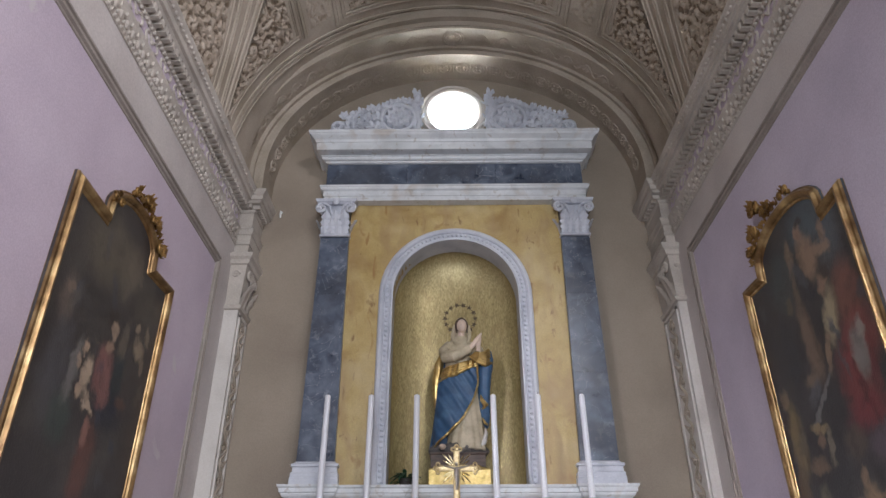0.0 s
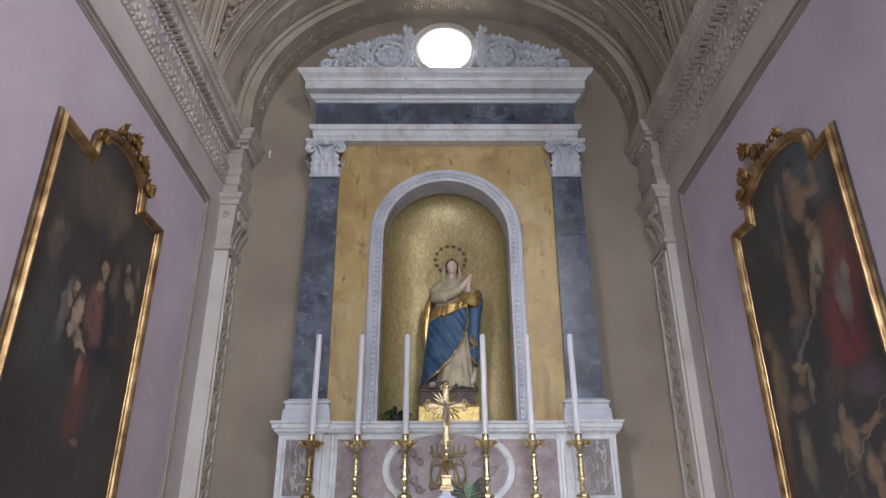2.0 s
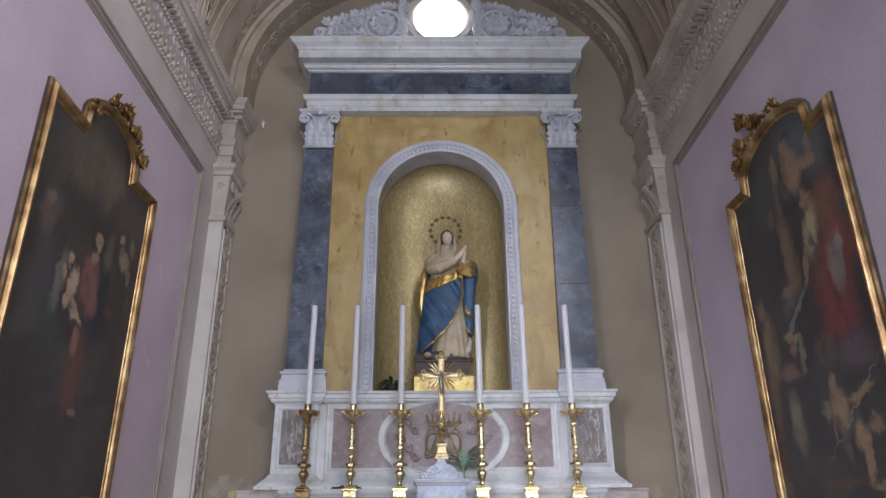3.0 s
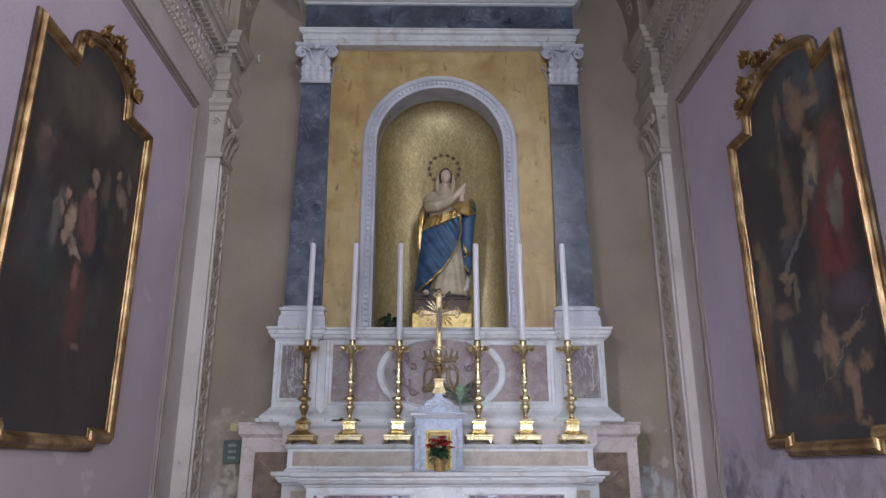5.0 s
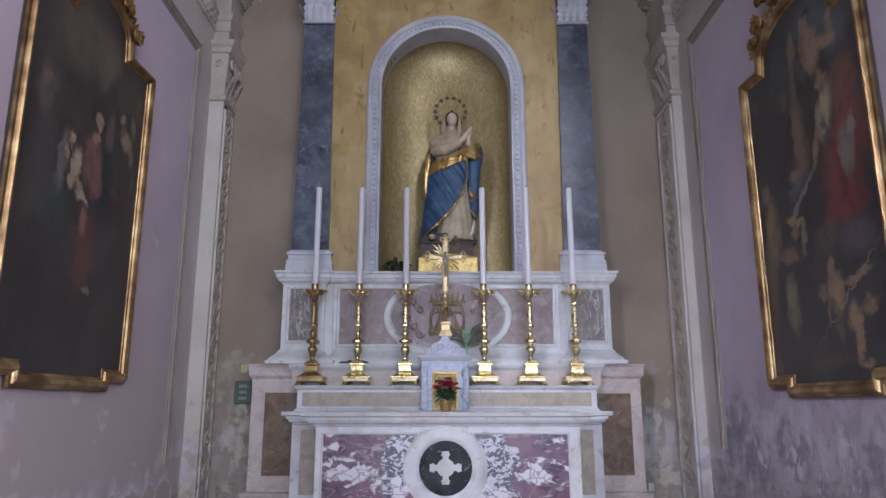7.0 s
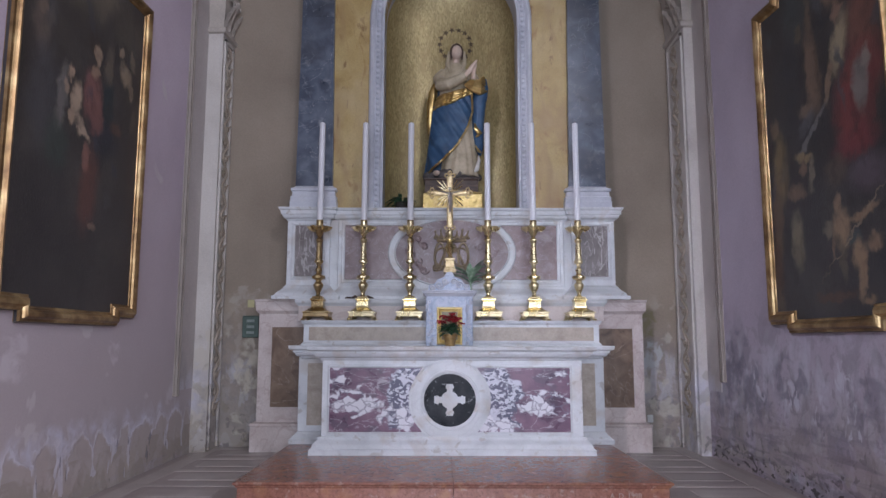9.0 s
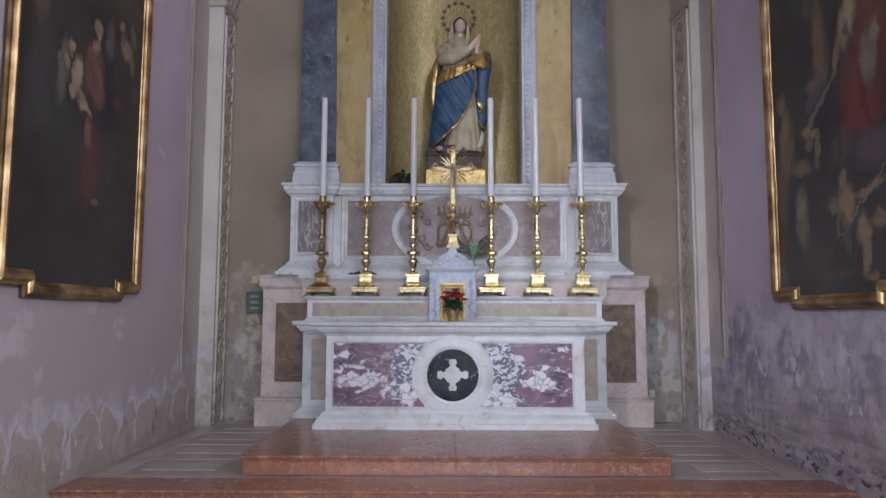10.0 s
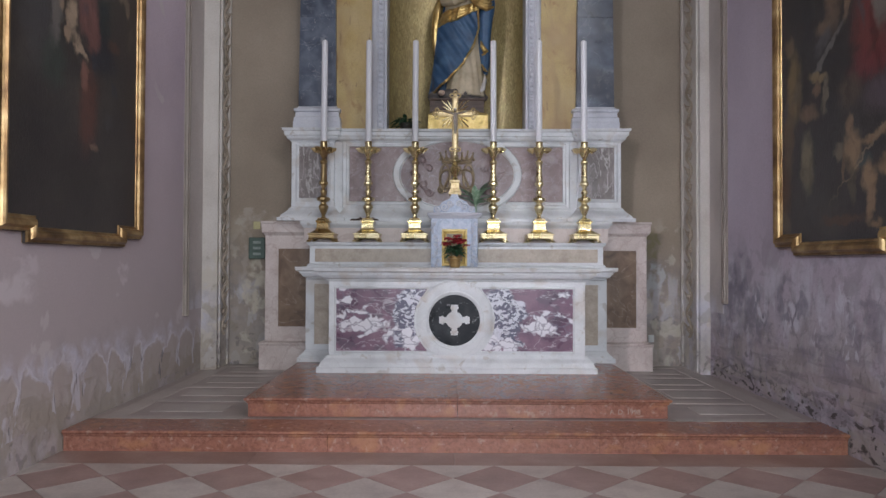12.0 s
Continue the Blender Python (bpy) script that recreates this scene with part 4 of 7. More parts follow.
def side_patch(m, y, z, ry, rz, wobble=0.12):
    """A ragged area of a side wall round (y, z): 1 inside, 0 outside."""
    n, l, b = nodes_of(m)
    tc = n.new("ShaderNodeTexCoord")
    wob = n.new("ShaderNodeTexNoise")
    wob.inputs["Scale"].default_value, wob.inputs["Detail"].default_value = 7.0, 10
    l.new(tc.outputs["Object"], wob.inputs["Vector"])
    va = n.new("ShaderNodeVectorMath")
    va.operation = "MULTIPLY_ADD"
    l.new(wob.outputs["Color"], va.inputs[0])
    va.inputs[1].default_value = (0, wobble * 2, wobble * 2)
    l.new(tc.outputs["Object"], va.inputs[2])
    mp = n.new("ShaderNodeMapping")
    mp.vector_type = "TEXTURE"
    mp.inputs["Location"].default_value = (0, y + wobble, z + wobble)
    mp.inputs["Scale"].default_value = (1000, ry, rz)
    l.new(va.outputs[0], mp.inputs[0])
    le = n.new("ShaderNodeVectorMath")
    le.operation = "LENGTH"
    l.new(mp.outputs[0], le.inputs[0])
    mr = n.new("ShaderNodeMapRange")
    mr.inputs["From Min"].default_value, mr.inputs["From Max"].default_value = 1.15, 0.75
    l.new(le.outputs["Value"], mr.inputs[0])
    return mr.outputs[0]


def math_node(m, op, a, b_, clamp=False):
    n, l, b = nodes_of(m)
    q = n.new("ShaderNodeMath")
    q.operation, q.use_clamp = op, clamp
    for k, v in enumerate((a, b_)):
        if isinstance(v, (int, float)):
            q.inputs[k].default_value = v
        else:
            l.new(v, q.inputs[k])
    return q.outputs[0]


def salt_loops(m):
    """Salt crust that blooms in loops along the old dado line, with drips between them and bare plaster inside."""
    n, l, b = nodes_of(m)
    tc = n.new("ShaderNodeTexCoord")
    sp = n.new("ShaderNodeSeparateXYZ")
    l.new(tc.outputs["Object"], sp.inputs[0])
    y, z = sp.outputs["Y"], sp.outputs["Z"]
    wander = noise_mask(m, 2.2, 0.25, 0.75, 4)
    frill = noise_mask(m, 13.0, 0.2, 0.8, 8, 0.5)
    phase = math_node(m, "ADD", math_node(m, "MULTIPLY", y, math.pi / 0.37), math_node(m, "MULTIPLY", wander, 3.2))
    loop = math_node(m, "POWER", math_node(m, "ABSOLUTE", math_node(m, "SINE", phase, 0), 0), 0.6)
    rise = math_node(m, "ADD", math_node(m, "MULTIPLY", loop, 0.17), math_node(m, "MULTIPLY", frill, 0.10))
    d = math_node(m, "SUBTRACT", math_node(m, "SUBTRACT", z, 0.39), rise)      # height over the crust line
    inside = math_node(m, "MULTIPLY", math_node(m, "LESS_THAN", d, 0.0), math_node(m, "GREATER_THAN", z, 0.22))
    overlay(m, (0.40, 0.345, 0.30), inside, 0.55)
    overlay(m, (0.30, 0.265, 0.22), both(m, math_node(m, "LESS_THAN", z, 0.44), noise_mask(m, 5.0, 0.46, 0.56, 10, 0.5, shift=(2, 2, 2))), 0.6)
    crust = math_node(m, "SUBTRACT", 1.0, math_node(m, "DIVIDE", math_node(m, "ABSOLUTE", d, 0), 0.035), True)
    bloom = math_node(m, "MULTIPLY", math_node(m, "SUBTRACT", 1.0, math_node(m, "DIVIDE", math_node(m, "ABSOLUTE", math_node(m, "SUBTRACT", d, 0.05), 0), 0.11), True), noise_mask(m, 4.0, 0.40, 0.62, 10, 0.4, shift=(5, 1, 1)))
    overlay(m, (0.53, 0.52, 0.59), bloom, 0.95)
    overlay(m, (0.62, 0.61, 0.67), both(m, crust, noise_mask(m, 3.0, 0.36, 0.52, 8, 0.3, shift=(1, 6, 1))), 0.85)
    drip = math_node(m, "MULTIPLY", math_node(m, "LESS_THAN", loop, 0.52), both(m, math_node(m, "LESS_THAN", z, 0.50), math_node(m, "GREATER_THAN", math_node(m, "ADD", z, math_node(m, "MULTIPLY", wander, 0.25)), 0.36)))
    overlay(m, (0.56, 0.55, 0.61), both(m, drip, noise_mask(m, 9.0, 0.46, 0.54, 8, 0.6, (1, 1.4, 0.4), (4, 2, 3))), 0.7)
    overlay(m, (0.13, 0.12, 0.13), both(m, drip, noise_mask(m, 12.0, 0.57, 0.62, 8, 0.6, (1, 1.4, 0.4), (9, 2, 3))), 0.7)
    bp = n.new("ShaderNodeBump")
    bp.inputs["Strength"].default_value, bp.inputs["Distance"].default_value = 0.22, 0.03
    l.new(math_node(m, "ADD", crust, bloom), bp.inputs["Height"])
    l.new(b.inputs["Normal"].links[0].from_socket, bp.inputs["Normal"])
    l.new(bp.outputs[0], b.inputs["Normal"])


salt_loops(LAVENDER)
for y_, z_, ry_, rz_, a_ in ((4.15, 1.12, 0.30, 0.10, 0.7), (4.35, 1.26, 0.16, 0.07, 0.5), (5.64, 1.20, 0.10, 0.09, 0.6), (6.9, 0.80, 0.16, 0.10, 0.6)):
    overlay(LAVENDER, (0.58, 0.54, 0.56), both(LAVENDER, side_patch(LAVENDER, y_, z_, ry_, rz_), noise_mask(LAVENDER, 6.0, 0.40, 0.52, 10, 0.4)), a_)
# slate stains, pink brushed bands and salt blooms on the east wall
for y_, z_, ry_, rz_, a_ in ((6.50, 1.20, 0.14, 0.22, 0.75), (6.72, 1.02, 0.22, 0.30, 0.7), (5.60, 0.98, 0.30, 0.22, 0.65), (6.20, 0.82, 0.26, 0.28, 0.7), (5.1, 0.62, 0.35, 0.20, 0.5), (6.85, 0.50, 0.25, 0.30, 0.6), (4.5, 0.85, 0.40, 0.25, 0.5)):
    overlay(LAVENDER_E, (0.185, 0.18, 0.225), both(LAVENDER_E, side_patch(LAVENDER_E, y_, z_, ry_, rz_, 0.2), noise_mask(LAVENDER_E, 5.5, 0.42, 0.56, 12, 0.7, shift=(y_, 0, 0))), a_)
overlay(LAVENDER_E, (0.39, 0.32, 0.35), both(LAVENDER_E, height_mask(LAVENDER_E, 0.4, 0.75, 0.2, 2.0), noise_mask(LAVENDER_E, 3.0, 0.40, 0.60, 9, 0.5, (1, 0.35, 3.0))), 0.6)
overlay(LAVENDER_E, (0.22, 0.20, 0.22), both(LAVENDER_E, height_mask(LAVENDER_E, 0.45, 0.8, 0.2, 2.0), noise_mask(LAVENDER_E, 6.0, 0.52, 0.60, 9, 0.5, (1, 0.3, 2.6), (2, 2, 2))), 0.6)
overlay(LAVENDER_E, (0.055, 0.045, 0.04), both(LAVENDER_E, height_mask(LAVENDER_E, 0.24, 0.36, 0.12, 4.0), noise_mask(LAVENDER_E, 16.0, 0.55, 0.60, 9, 0.6, (1, 0.7, 1.4))), 0.85)
for y_, z_ in ((5.56, 0.87), (5.15, 0.74), (4.75, 0.72), (6.15, 0.92), (4.85, 1.05)):
    overlay(LAVENDER_E, (0.60, 0.60, 0.67), both(LAVENDER_E, side_patch(LAVENDER_E, y_, z_, 0.13, 0.13, 0.14), noise_mask(LAVENDER_E, 10.0, 0.53, 0.58, 9, 0.8, (1, 1.3, 0.7), (y_, 3, 3))), 0.8)
# salt bloom and pale scars on the end wall, either side of the altarpiece
for x_, z_, rx_, rz_, col_, a_ in ((-2.24, 1.00, 0.13, 0.32, (0.52, 0.48, 0.39), 0.8), (-2.26, 1.78, 0.24, 0.10, (0.40, 0.36, 0.31), 0.7), (-2.36, 1.45, 0.07, 0.35, (0.38, 0.34, 0.29), 0.6), (2.20, 1.50, 0.10, 0.16, (0.22, 0.20, 0.10), 0.7), (2.25, 1.10, 0.12, 0.20, (0.44, 0.46, 0.48), 0.7), (2.34, 0.60, 0.16, 0.10, (0.17, 0.16, 0.16), 0.7)):
    overlay(OLIVE, col_, both(OLIVE, patch_mask(OLIVE, x_, z_, rx_, rz_), noise_mask(OLIVE, 9.0, 0.40, 0.54, 10, 0.4, shift=(x_, 2, z_))), a_)
# dust that dulls the west wall, flaked limewash beside the altar
overlay(LAVENDER, (0.52, 0.49, 0.49), noise_mask(LAVENDER, 2.2, 0.66, 0.69, 10, 0.5, shift=(7, 3, 1)), 0.7)
for m_, q in ((OLIVE, 1.0), (PIL_P, 3.0)):
    overlay(m_, (0.52, 0.48, 0.40), both(m_, height_mask(m_, 1.35, 1.75, 0.4, 2.0), noise_mask(m_, 3.6, 0.56, 0.60, 12, 0.3, shift=(q, 1, 4))), 0.6)
    overlay(m_, (0.27, 0.23, 0.17), both(m_, height_mask(m_, 1.2, 1.9, 0.5, 2.0), noise_mask(m_, 4.5, 0.58, 0.62, 12, 0.4, shift=(q, 6, 2))), 0.45)

# ---------------------------------------------------------------- floors and steps
RED_T = mat("dull_red_slab", [(0.20, 0.135, 0.115), (0.27, 0.19, 0.165), (0.34, 0.26, 0.235)], 4, 0.35, bump=0.05, per_piece=0.1)
D = 0.527
bed = structure(part("floor", box(XL, XR, MOUTH - 0.05, 4.8, -0.012, -0.004, 0), GREY_T), "pink and pale marble chequer floor laid diagonally", "floor")
for i in range(-13, 14):
    for j in range(-9, 2):
        cx, cy = 0.2135 + i * D / 2, 4.23 + j * D / 2
        g = 0.003
        if (i + j) % 2:
            continue
        poly = clip_poly([(cx - D / 2 + g, cy), (cx, cy - D / 2 + g), (cx + D / 2 - g, cy), (cx, cy + D / 2 - g)], XL, XR, MOUTH - 0.05, 4.49)
        if not poly:
            continue
        part("tile", plate(poly, lambda a, b, d: (a, b, -d), 0.008), PINK_T if j % 2 == 0 else WHITE_T, bed)
for i in range(4):
    x0 = XL + i * (XR - XL) / 4
    part("slab", box(x0 + 0.002, x0 + (XR - XL) / 4 - 0.002, 4.495, 4.79, -0.01, 0.0, 0.001), RED_T, bed)

NOSE = [(0.0, 0.0), (0.10, 0.0), (0.104, 0.008), (0.112, 0.012), (0.118, 0.012), (0.122, 0.020), (0.130, 0.028), (0.138, 0.028), (0.143, 0.022), (0.145, 0.012)]
step = structure(empty("step", "", ""), "red marble step with a rounded nosing, wall to wall", "step")
cuts = [XL + 0.01, -0.9, 0.95, XR - 0.01]
for a, b in zip(cuts, cuts[1:]):
    bm = bmesh.new()
    rows = [[bm.verts.new((x, 4.78 - p, z)) for z, p in NOSE] + [bm.verts.new((x, 5.12, 0.145)), bm.verts.new((x, 5.12, 0.0))] for x in (a + 0.0015, b - 0.0015)]
    n = len(rows[0])
    for q in range(n):
        bm.faces.new((rows[0][q], rows[0][(q + 1) % n], rows[1][(q + 1) % n], rows[1][q]))
    bm.faces.new(rows[0])
    bm.faces.new(rows[1])
    part("block", bm, RED_M, step)

platform = structure(empty("platform", "", ""), "red marble altar platform of two slabs, one step high", "step")
for a, b in ((-1.565, -0.0125), (-0.0085, 1.544)):
    bm = bmesh.new()
    prof = [(Z1 + z * 0.143 / 0.145, p) for z, p in NOSE]
    pl, pr = (1, 0) if a < -1 else (0, 1)
    rings = []
    for z, p in prof:
        rings.append([bm.verts.new(c) for c in ((a - p * pl, 5.208 - p, z), (b + p * pr, 5.208 - p, z), (b + p * pr, 7.49, z), (a - p * pl, 7.49, z))])
    for r0, r1 in zip(rings, rings[1:]):
        for q in range(4):
            bm.faces.new((r0[q], r0[(q + 1) % 4], r1[(q + 1) % 4], r1[q]))
    bm.faces.new(rings[0][::-1])
    bm.faces.new(rings[-1])
    part("slab", bm, RED_M, platform)

txt = bpy.data.curves.new("inscription", "FONT")
txt.body, txt.size, txt.extrude = "A. D. 1998", 0.052, 0.0015
ob = new("inscription", txt)
ob.matrix_world = pose(1.115, 5.2065, 0.175, 90)
bpy.context.view_layer.update()
me = bpy.data.meshes.new_from_object(ob.evaluated_get(bpy.context.evaluated_depsgraph_get()))
bpy.data.objects.remove(ob)
ins = new("inscription", me)
ins.matrix_world = pose(1.115, 5.2065, 0.175, 90)
me.materials.append(mat("worn_white_paint", [(0.26, 0.16, 0.125), (0.42, 0.33, 0.29)], 30, 0.6))
ins.parent = platform
ins["label"] = "worn pale cut inscription"

side_floor = structure(part("floor_chapel", box(XL, XR, 5.12, YB + 0.2, -0.1, Z1 - 0.004, 0), GREY_T), "striped grey and pale marble floor beside the altar platform", "floor")
for s, x0, x1 in ((-1, XL + 0.09, -1.60), (1, 1.58, XR - 0.09)):
    part("strip", box(min(x0, x1), max(x0, x1), 5.13, 5.22, Z1 - 0.01, Z1, 0.001), LIGHT_T, side_floor)
    for r in range(4):
        ya = 5.24 + r * 0.64
        xa, xb = (x0 + 0.02, x1 - 0.01)
        part("strip", box(xa + 0.24, xb - 0.20, ya + 0.14, ya + 0.40, Z1 - 0.01, Z1, 0.001), LIGHT_T, side_floor)
        part("strip", box(xa + 0.04, xb - 0.02, ya + 0.53, ya + 0.62, Z1 - 0.01, Z1, 0.001), LIGHT_T, side_floor)
    xo = x0 if s < 0 else x1
    part("strip", box(min(xo, xo + s * -0.16), max(xo, xo - s * 0.16), 5.23, YB - 0.02, Z1 - 0.01, Z1 - 0.001, 0.001), LIGHT_T, side_floor)

# ---------------------------------------------------------------- the altar
altar = empty("altar", "white marble altar with violet breccia front and a black cross roundel", "altar")
part("body", box(-1.18, 1.18, 6.45, 7.2, 0.44, 1.13, 0.003), WHITE_M, altar)
part("foot", stack(-1.19, 1.19, 6.44, 7.2, [(Z2, 0.085), (0.335, 0.085), (0.34, 0.07), (0.365, 0.06)] + curve_profile(0.365, 0.06, 0.43, 0.012, "cyma") + [(0.44, 0.01)]), WHITE_M, altar)
for a, b in ((-1.11, -0.345), (0.30, 1.065)):
    # panel with a curved end round the roundel
    cx, r = -0.0225, 0.372
    zz0, zz1 = 0.48, 1.05
    loop = []
    n = 14
    curve = []
    for i in range(n + 1):
        z = zz0 + (zz1 - zz0) * i / n
        dz = z - 0.762
        h = math.sqrt(max(0, r * r - dz * dz))
        curve.append((cx - max(h, 0.25) if a < -1 else cx + max(h, 0.25), z))
    loop = ([(a, zz1), (a, zz0)] + curve) if a < -1 else ([(b, zz0), (b, zz1)] + curve[::-1])
    part("inlay_panel", plate(loop, lambda u, v, d: (u, 6.445 + d, v), 0.02), VIOLET_M, altar, "violet and white breccia panel")
    bm = bmesh.new()
    add_sweep(bm, loop, [(0, 0.006), (0.008, 0.012), (0.016, 0.010), (0.02, 0.0)], lambda u, v, h: (u, 6.45 - h, v))
    part("panel_moulding", bm, WHITE_M, altar)
disc = part("roundel", plate(arc(-0.0225, 0.762, 0.24, 0.24, 0, 360, 48)[:-1], lambda u, v, d: (u, 6.446 + d, v), 0.02), BLACK_M, altar, "polished black marble roundel")
bm = bmesh.new()
add_sweep(bm, arc(-0.0225, 0.762, 0.235, 0.235, 0, 360, 48)[:-1], [(0, 0.0), (0.0, 0.012), (0.012, 0.02), (0.03, 0.02), (0.036, 0.012), (0.115, 0.012), (0.125, 0.006), (0.128, 0)], lambda u, v, h: (u, 6.45 - h, v))
smooth(part("ring", bm, WHITE_M, altar))
cross = []
for q in range(4):
    a = q * math.pi / 2
    for u, v in ((0.046, -0.060), (0.062, -0.050), (0.072, -0.027), (0.098, -0.026), (0.104, -0.037), (0.118, -0.038), (0.122, -0.031), (0.140, -0.031), (0.140, 0.031), (0.122, 0.031), (0.118, 0.038), (0.104, 0.037), (0.098, 0.026), (0.072, 0.027), (0.062, 0.050)):
        cross.append((-0.0225 + u * math.cos(a) - v * math.sin(a), 0.765 + u * math.sin(a) + v * math.cos(a)))
part("cross", plate(cross, lambda u, v, d: (u, 6.436 + d, v), 0.014), WHITE_M, disc, "white marble cross inlay")
MENSA = [(1.115, 0.0), (1.125, 0.012), (1.135, 0.012)] + curve_profile(1.135, 0.012, 1.175, 0.06, "cavetto") + [(1.178, 0.075), (1.20, 0.075), (1.203, 0.095), (1.21, 0.11), (1.24, 0.115), (1.245, 0.11)]
for s in (-1, 1):
    x0, x1 = (-1.53, -1.19) if s < 0 else (1.19, 1.53)
    wing = part("wing", box(x0, x1, 7.12, 7.5, 0.40, 1.13, 0.003), WHITE_M, altar)
    part("inlay_panel", box(x0 + 0.09 if s < 0 else x0 + 0.02, x1 - 0.02 if s < 0 else x1 - 0.09, 7.114, 7.14, 0.46, 1.07, 0.002), TAN_M, altar, "tan veined marble panel")
    part("foot", stack(x0, x1, 7.11, 7.5, [(Z2, 0.07), (0.33, 0.07), (0.335, 0.055)] + curve_profile(0.335, 0.055, 0.39, 0.01, "cyma") + [(0.40, 0.0)]), WHITE_M, altar)
mensa = part("tabletop", stack(-1.19, 1.19, 6.45, 7.5, MENSA), WHITE_M, altar)
part("tabletop", stack(-1.50, 1.50, 7.10, 7.5, MENSA), WHITE_M, altar)

# candle shelf and the step behind it
gradine = empty("candle_shelf", "white marble candle shelf with a tan inlaid band", "shelf")
part("body", box(-1.495, 1.495, 7.13, 7.5, 1.245, 1.46, 0.003), WHITE_M, gradine)
part("inlay_panel", box(-1.44, -0.26, 7.124, 7.14, 1.295, 1.43, 0.002), TAN_M, gradine, "tan marble band")
part("inlay_panel", box(0.22, 1.44, 7.124, 7.14, 1.295, 1.43, 0.002), TAN_M, gradine, "tan marble band")
part("shelf_top", stack(-1.495, 1.495, 7.13, 7.5, [(1.455, 0.0), (1.465, 0.014), (1.475, 0.02), (1.49, 0.026), (1.497, 0.022)]), WHITE_M, gradine)
part("shelf_foot", stack(-1.495, 1.495, 7.13, 7.5, [(1.245, 0.022), (1.262, 0.022), (1.272, 0.008), (1.28, 0.0)]), WHITE_M, gradine)
part("back_step", box(-1.61, 1.61, 7.40, 7.5, 1.497, 1.66, 0.003), PINKISH, gradine, "pale pink marble riser")
part("back_step_top", stack(-1.61, 1.61, 7.40, 7.52, [(1.655, 0.0), (1.67, 0.012), (1.69, 0.03), (1.715, 0.036), (1.728, 0.03)]), WHITE_M, gradine)

# ---------------------------------------------------------------- the altarpiece
ap = empty("altarpiece", "tall marble altarpiece with blue pilasters, yellow ground and arched niche", "altarpiece")
for s in (-1, 1):
    x0, x1 = (-2.05, -1.45) if s < 0 else (1.45, 2.05)
    part("base_block", box(x0, x1, 7.52, YB - 0.002, 0.42, 1.60, 0.004), PINKISH, ap, "pale pink marble base block")
    part("inlay_panel", box(-1.905, -1.46, 7.513, 7.53, 0.60, 1.435, 0.002) if s < 0 else box(1.46, 1.935, 7.513, 7.53, 0.60, 1.425, 0.002), BROWN_M, ap, "brown veined marble panel")
    part("plinth", stack(x0, x1, 7.51, YB - 0.002, [(Z1, 0.045), (0.40, 0.045), (0.415, 0.055), (0.43, 0.055), (0.438, 0.035), (0.445, 0.01)]), PINKISH, ap)
part("base_core", box(-1.45, 1.45, 7.505, YB - 0.002, Z1, 1.60, 0), PINKISH, ap)
part("base_cornice", stack(-2.05, 2.05, 7.52, YB - 0.002, [(1.575, 0.0), (1.585, 0.008), (1.60, 0.02), (1.61, 0.03), (1.70, 0.034), (1.715, 0.042), (1.73, 0.042)]), PINKISH, ap)
PFOOT = [(1.73, 0.125), (1.765, 0.125), (1.77, 0.10)] + curve_profile(1.77, 0.10, 1.87, 0.02, "cyma") + [(1.88, 0.005), (1.89, 0.0)]
PTOP = [(2.58, 0.0), (2.59, 0.01), (2.60, 0.012)] + curve_profile(2.60, 0.012, 2.645, 0.05, "cavetto") + [(2.65, 0.065), (2.69, 0.07), (2.70, 0.085), (2.722, 0.09), (2.725, 0.08)]
for s in (-1, 1):
    x0, x1 = (-1.77, -1.31) if s < 0 else (1.31, 1.77)
    ped = part("pedestal", box(x0, x1, 7.5, YB - 0.002, 1.73, 2.6, 0.003), WHITE_M, ap)
    part("pedestal_foot", stack(x0, x1, 7.5, YB - 0.002, PFOOT), WHITE_M, ped)
    part("pedestal_cornice", stack(x0, x1, 7.5, YB - 0.002, PTOP), WHITE_M, ped)
    pa, pb = x0 + 0.085, x1 - 0.075
    part("inlay_panel", box(pa, pb, 7.494, 7.51, 1.98, 2.53, 0.002), GREYVEIN_M, ped, "grey marble panel with branching white veins")
    bm = bmesh.new()
    add_sweep(bm, [(pa, 1.98), (pb, 1.98), (pb, 2.53), (pa, 2.53)], [(0, 0.002), (0.006, 0.016), (0.02, 0.018), (0.026, 0.008), (0.035, 0.006), (0.04, 0)], lambda u, v, h: (u, 7.5 - h, v))
    part("panel_moulding", bm, WHITE_M, ped)
part("centre_block", box(-1.31, 1.31, 7.55, YB - 0.002, 1.73, 2.6, 0), WHITE_M, ap)
part("centre_foot", stack(-1.2, 1.2, 7.55, YB - 0.002, [(z, p * 0.8) for z, p in PFOOT]), WHITE_M, ap)
part("centre_cornice", stack(-1.235, 1.235, 7.55, YB - 0.002, PTOP), WHITE_M, ap)
CX, CZ = 0.013, 2.24
cl = box(-1.15, 1.15, 7.543, 7.56, 1.95, 2.54, 0.002)
centre = part("inlay_panel", cl, MAUVE_M, ap, "mauve brown mottled marble panel")
bm = bmesh.new()
add_sweep(bm, [(-1.15, 1.95), (1.15, 1.95), (1.15, 2.54), (-1.15, 2.54)], [(0, 0.002), (0.008, 0.014), (0.03, 0.016), (0.04, 0.006), (0.07, 0.012), (0.08, 0)], lambda u, v, h: (u, 7.55 - h, v))
part("panel_moulding", bm, WHITE_M, ap)
part("medallion", plate(arc(CX, CZ, 0.62, 0.37, 0, 360, 48)[:-1], lambda u, v, d: (u, 7.534 + d, v), 0.02), MAUVE_M, ap, "oval medallion in mauve marble")
bm = bmesh.new()
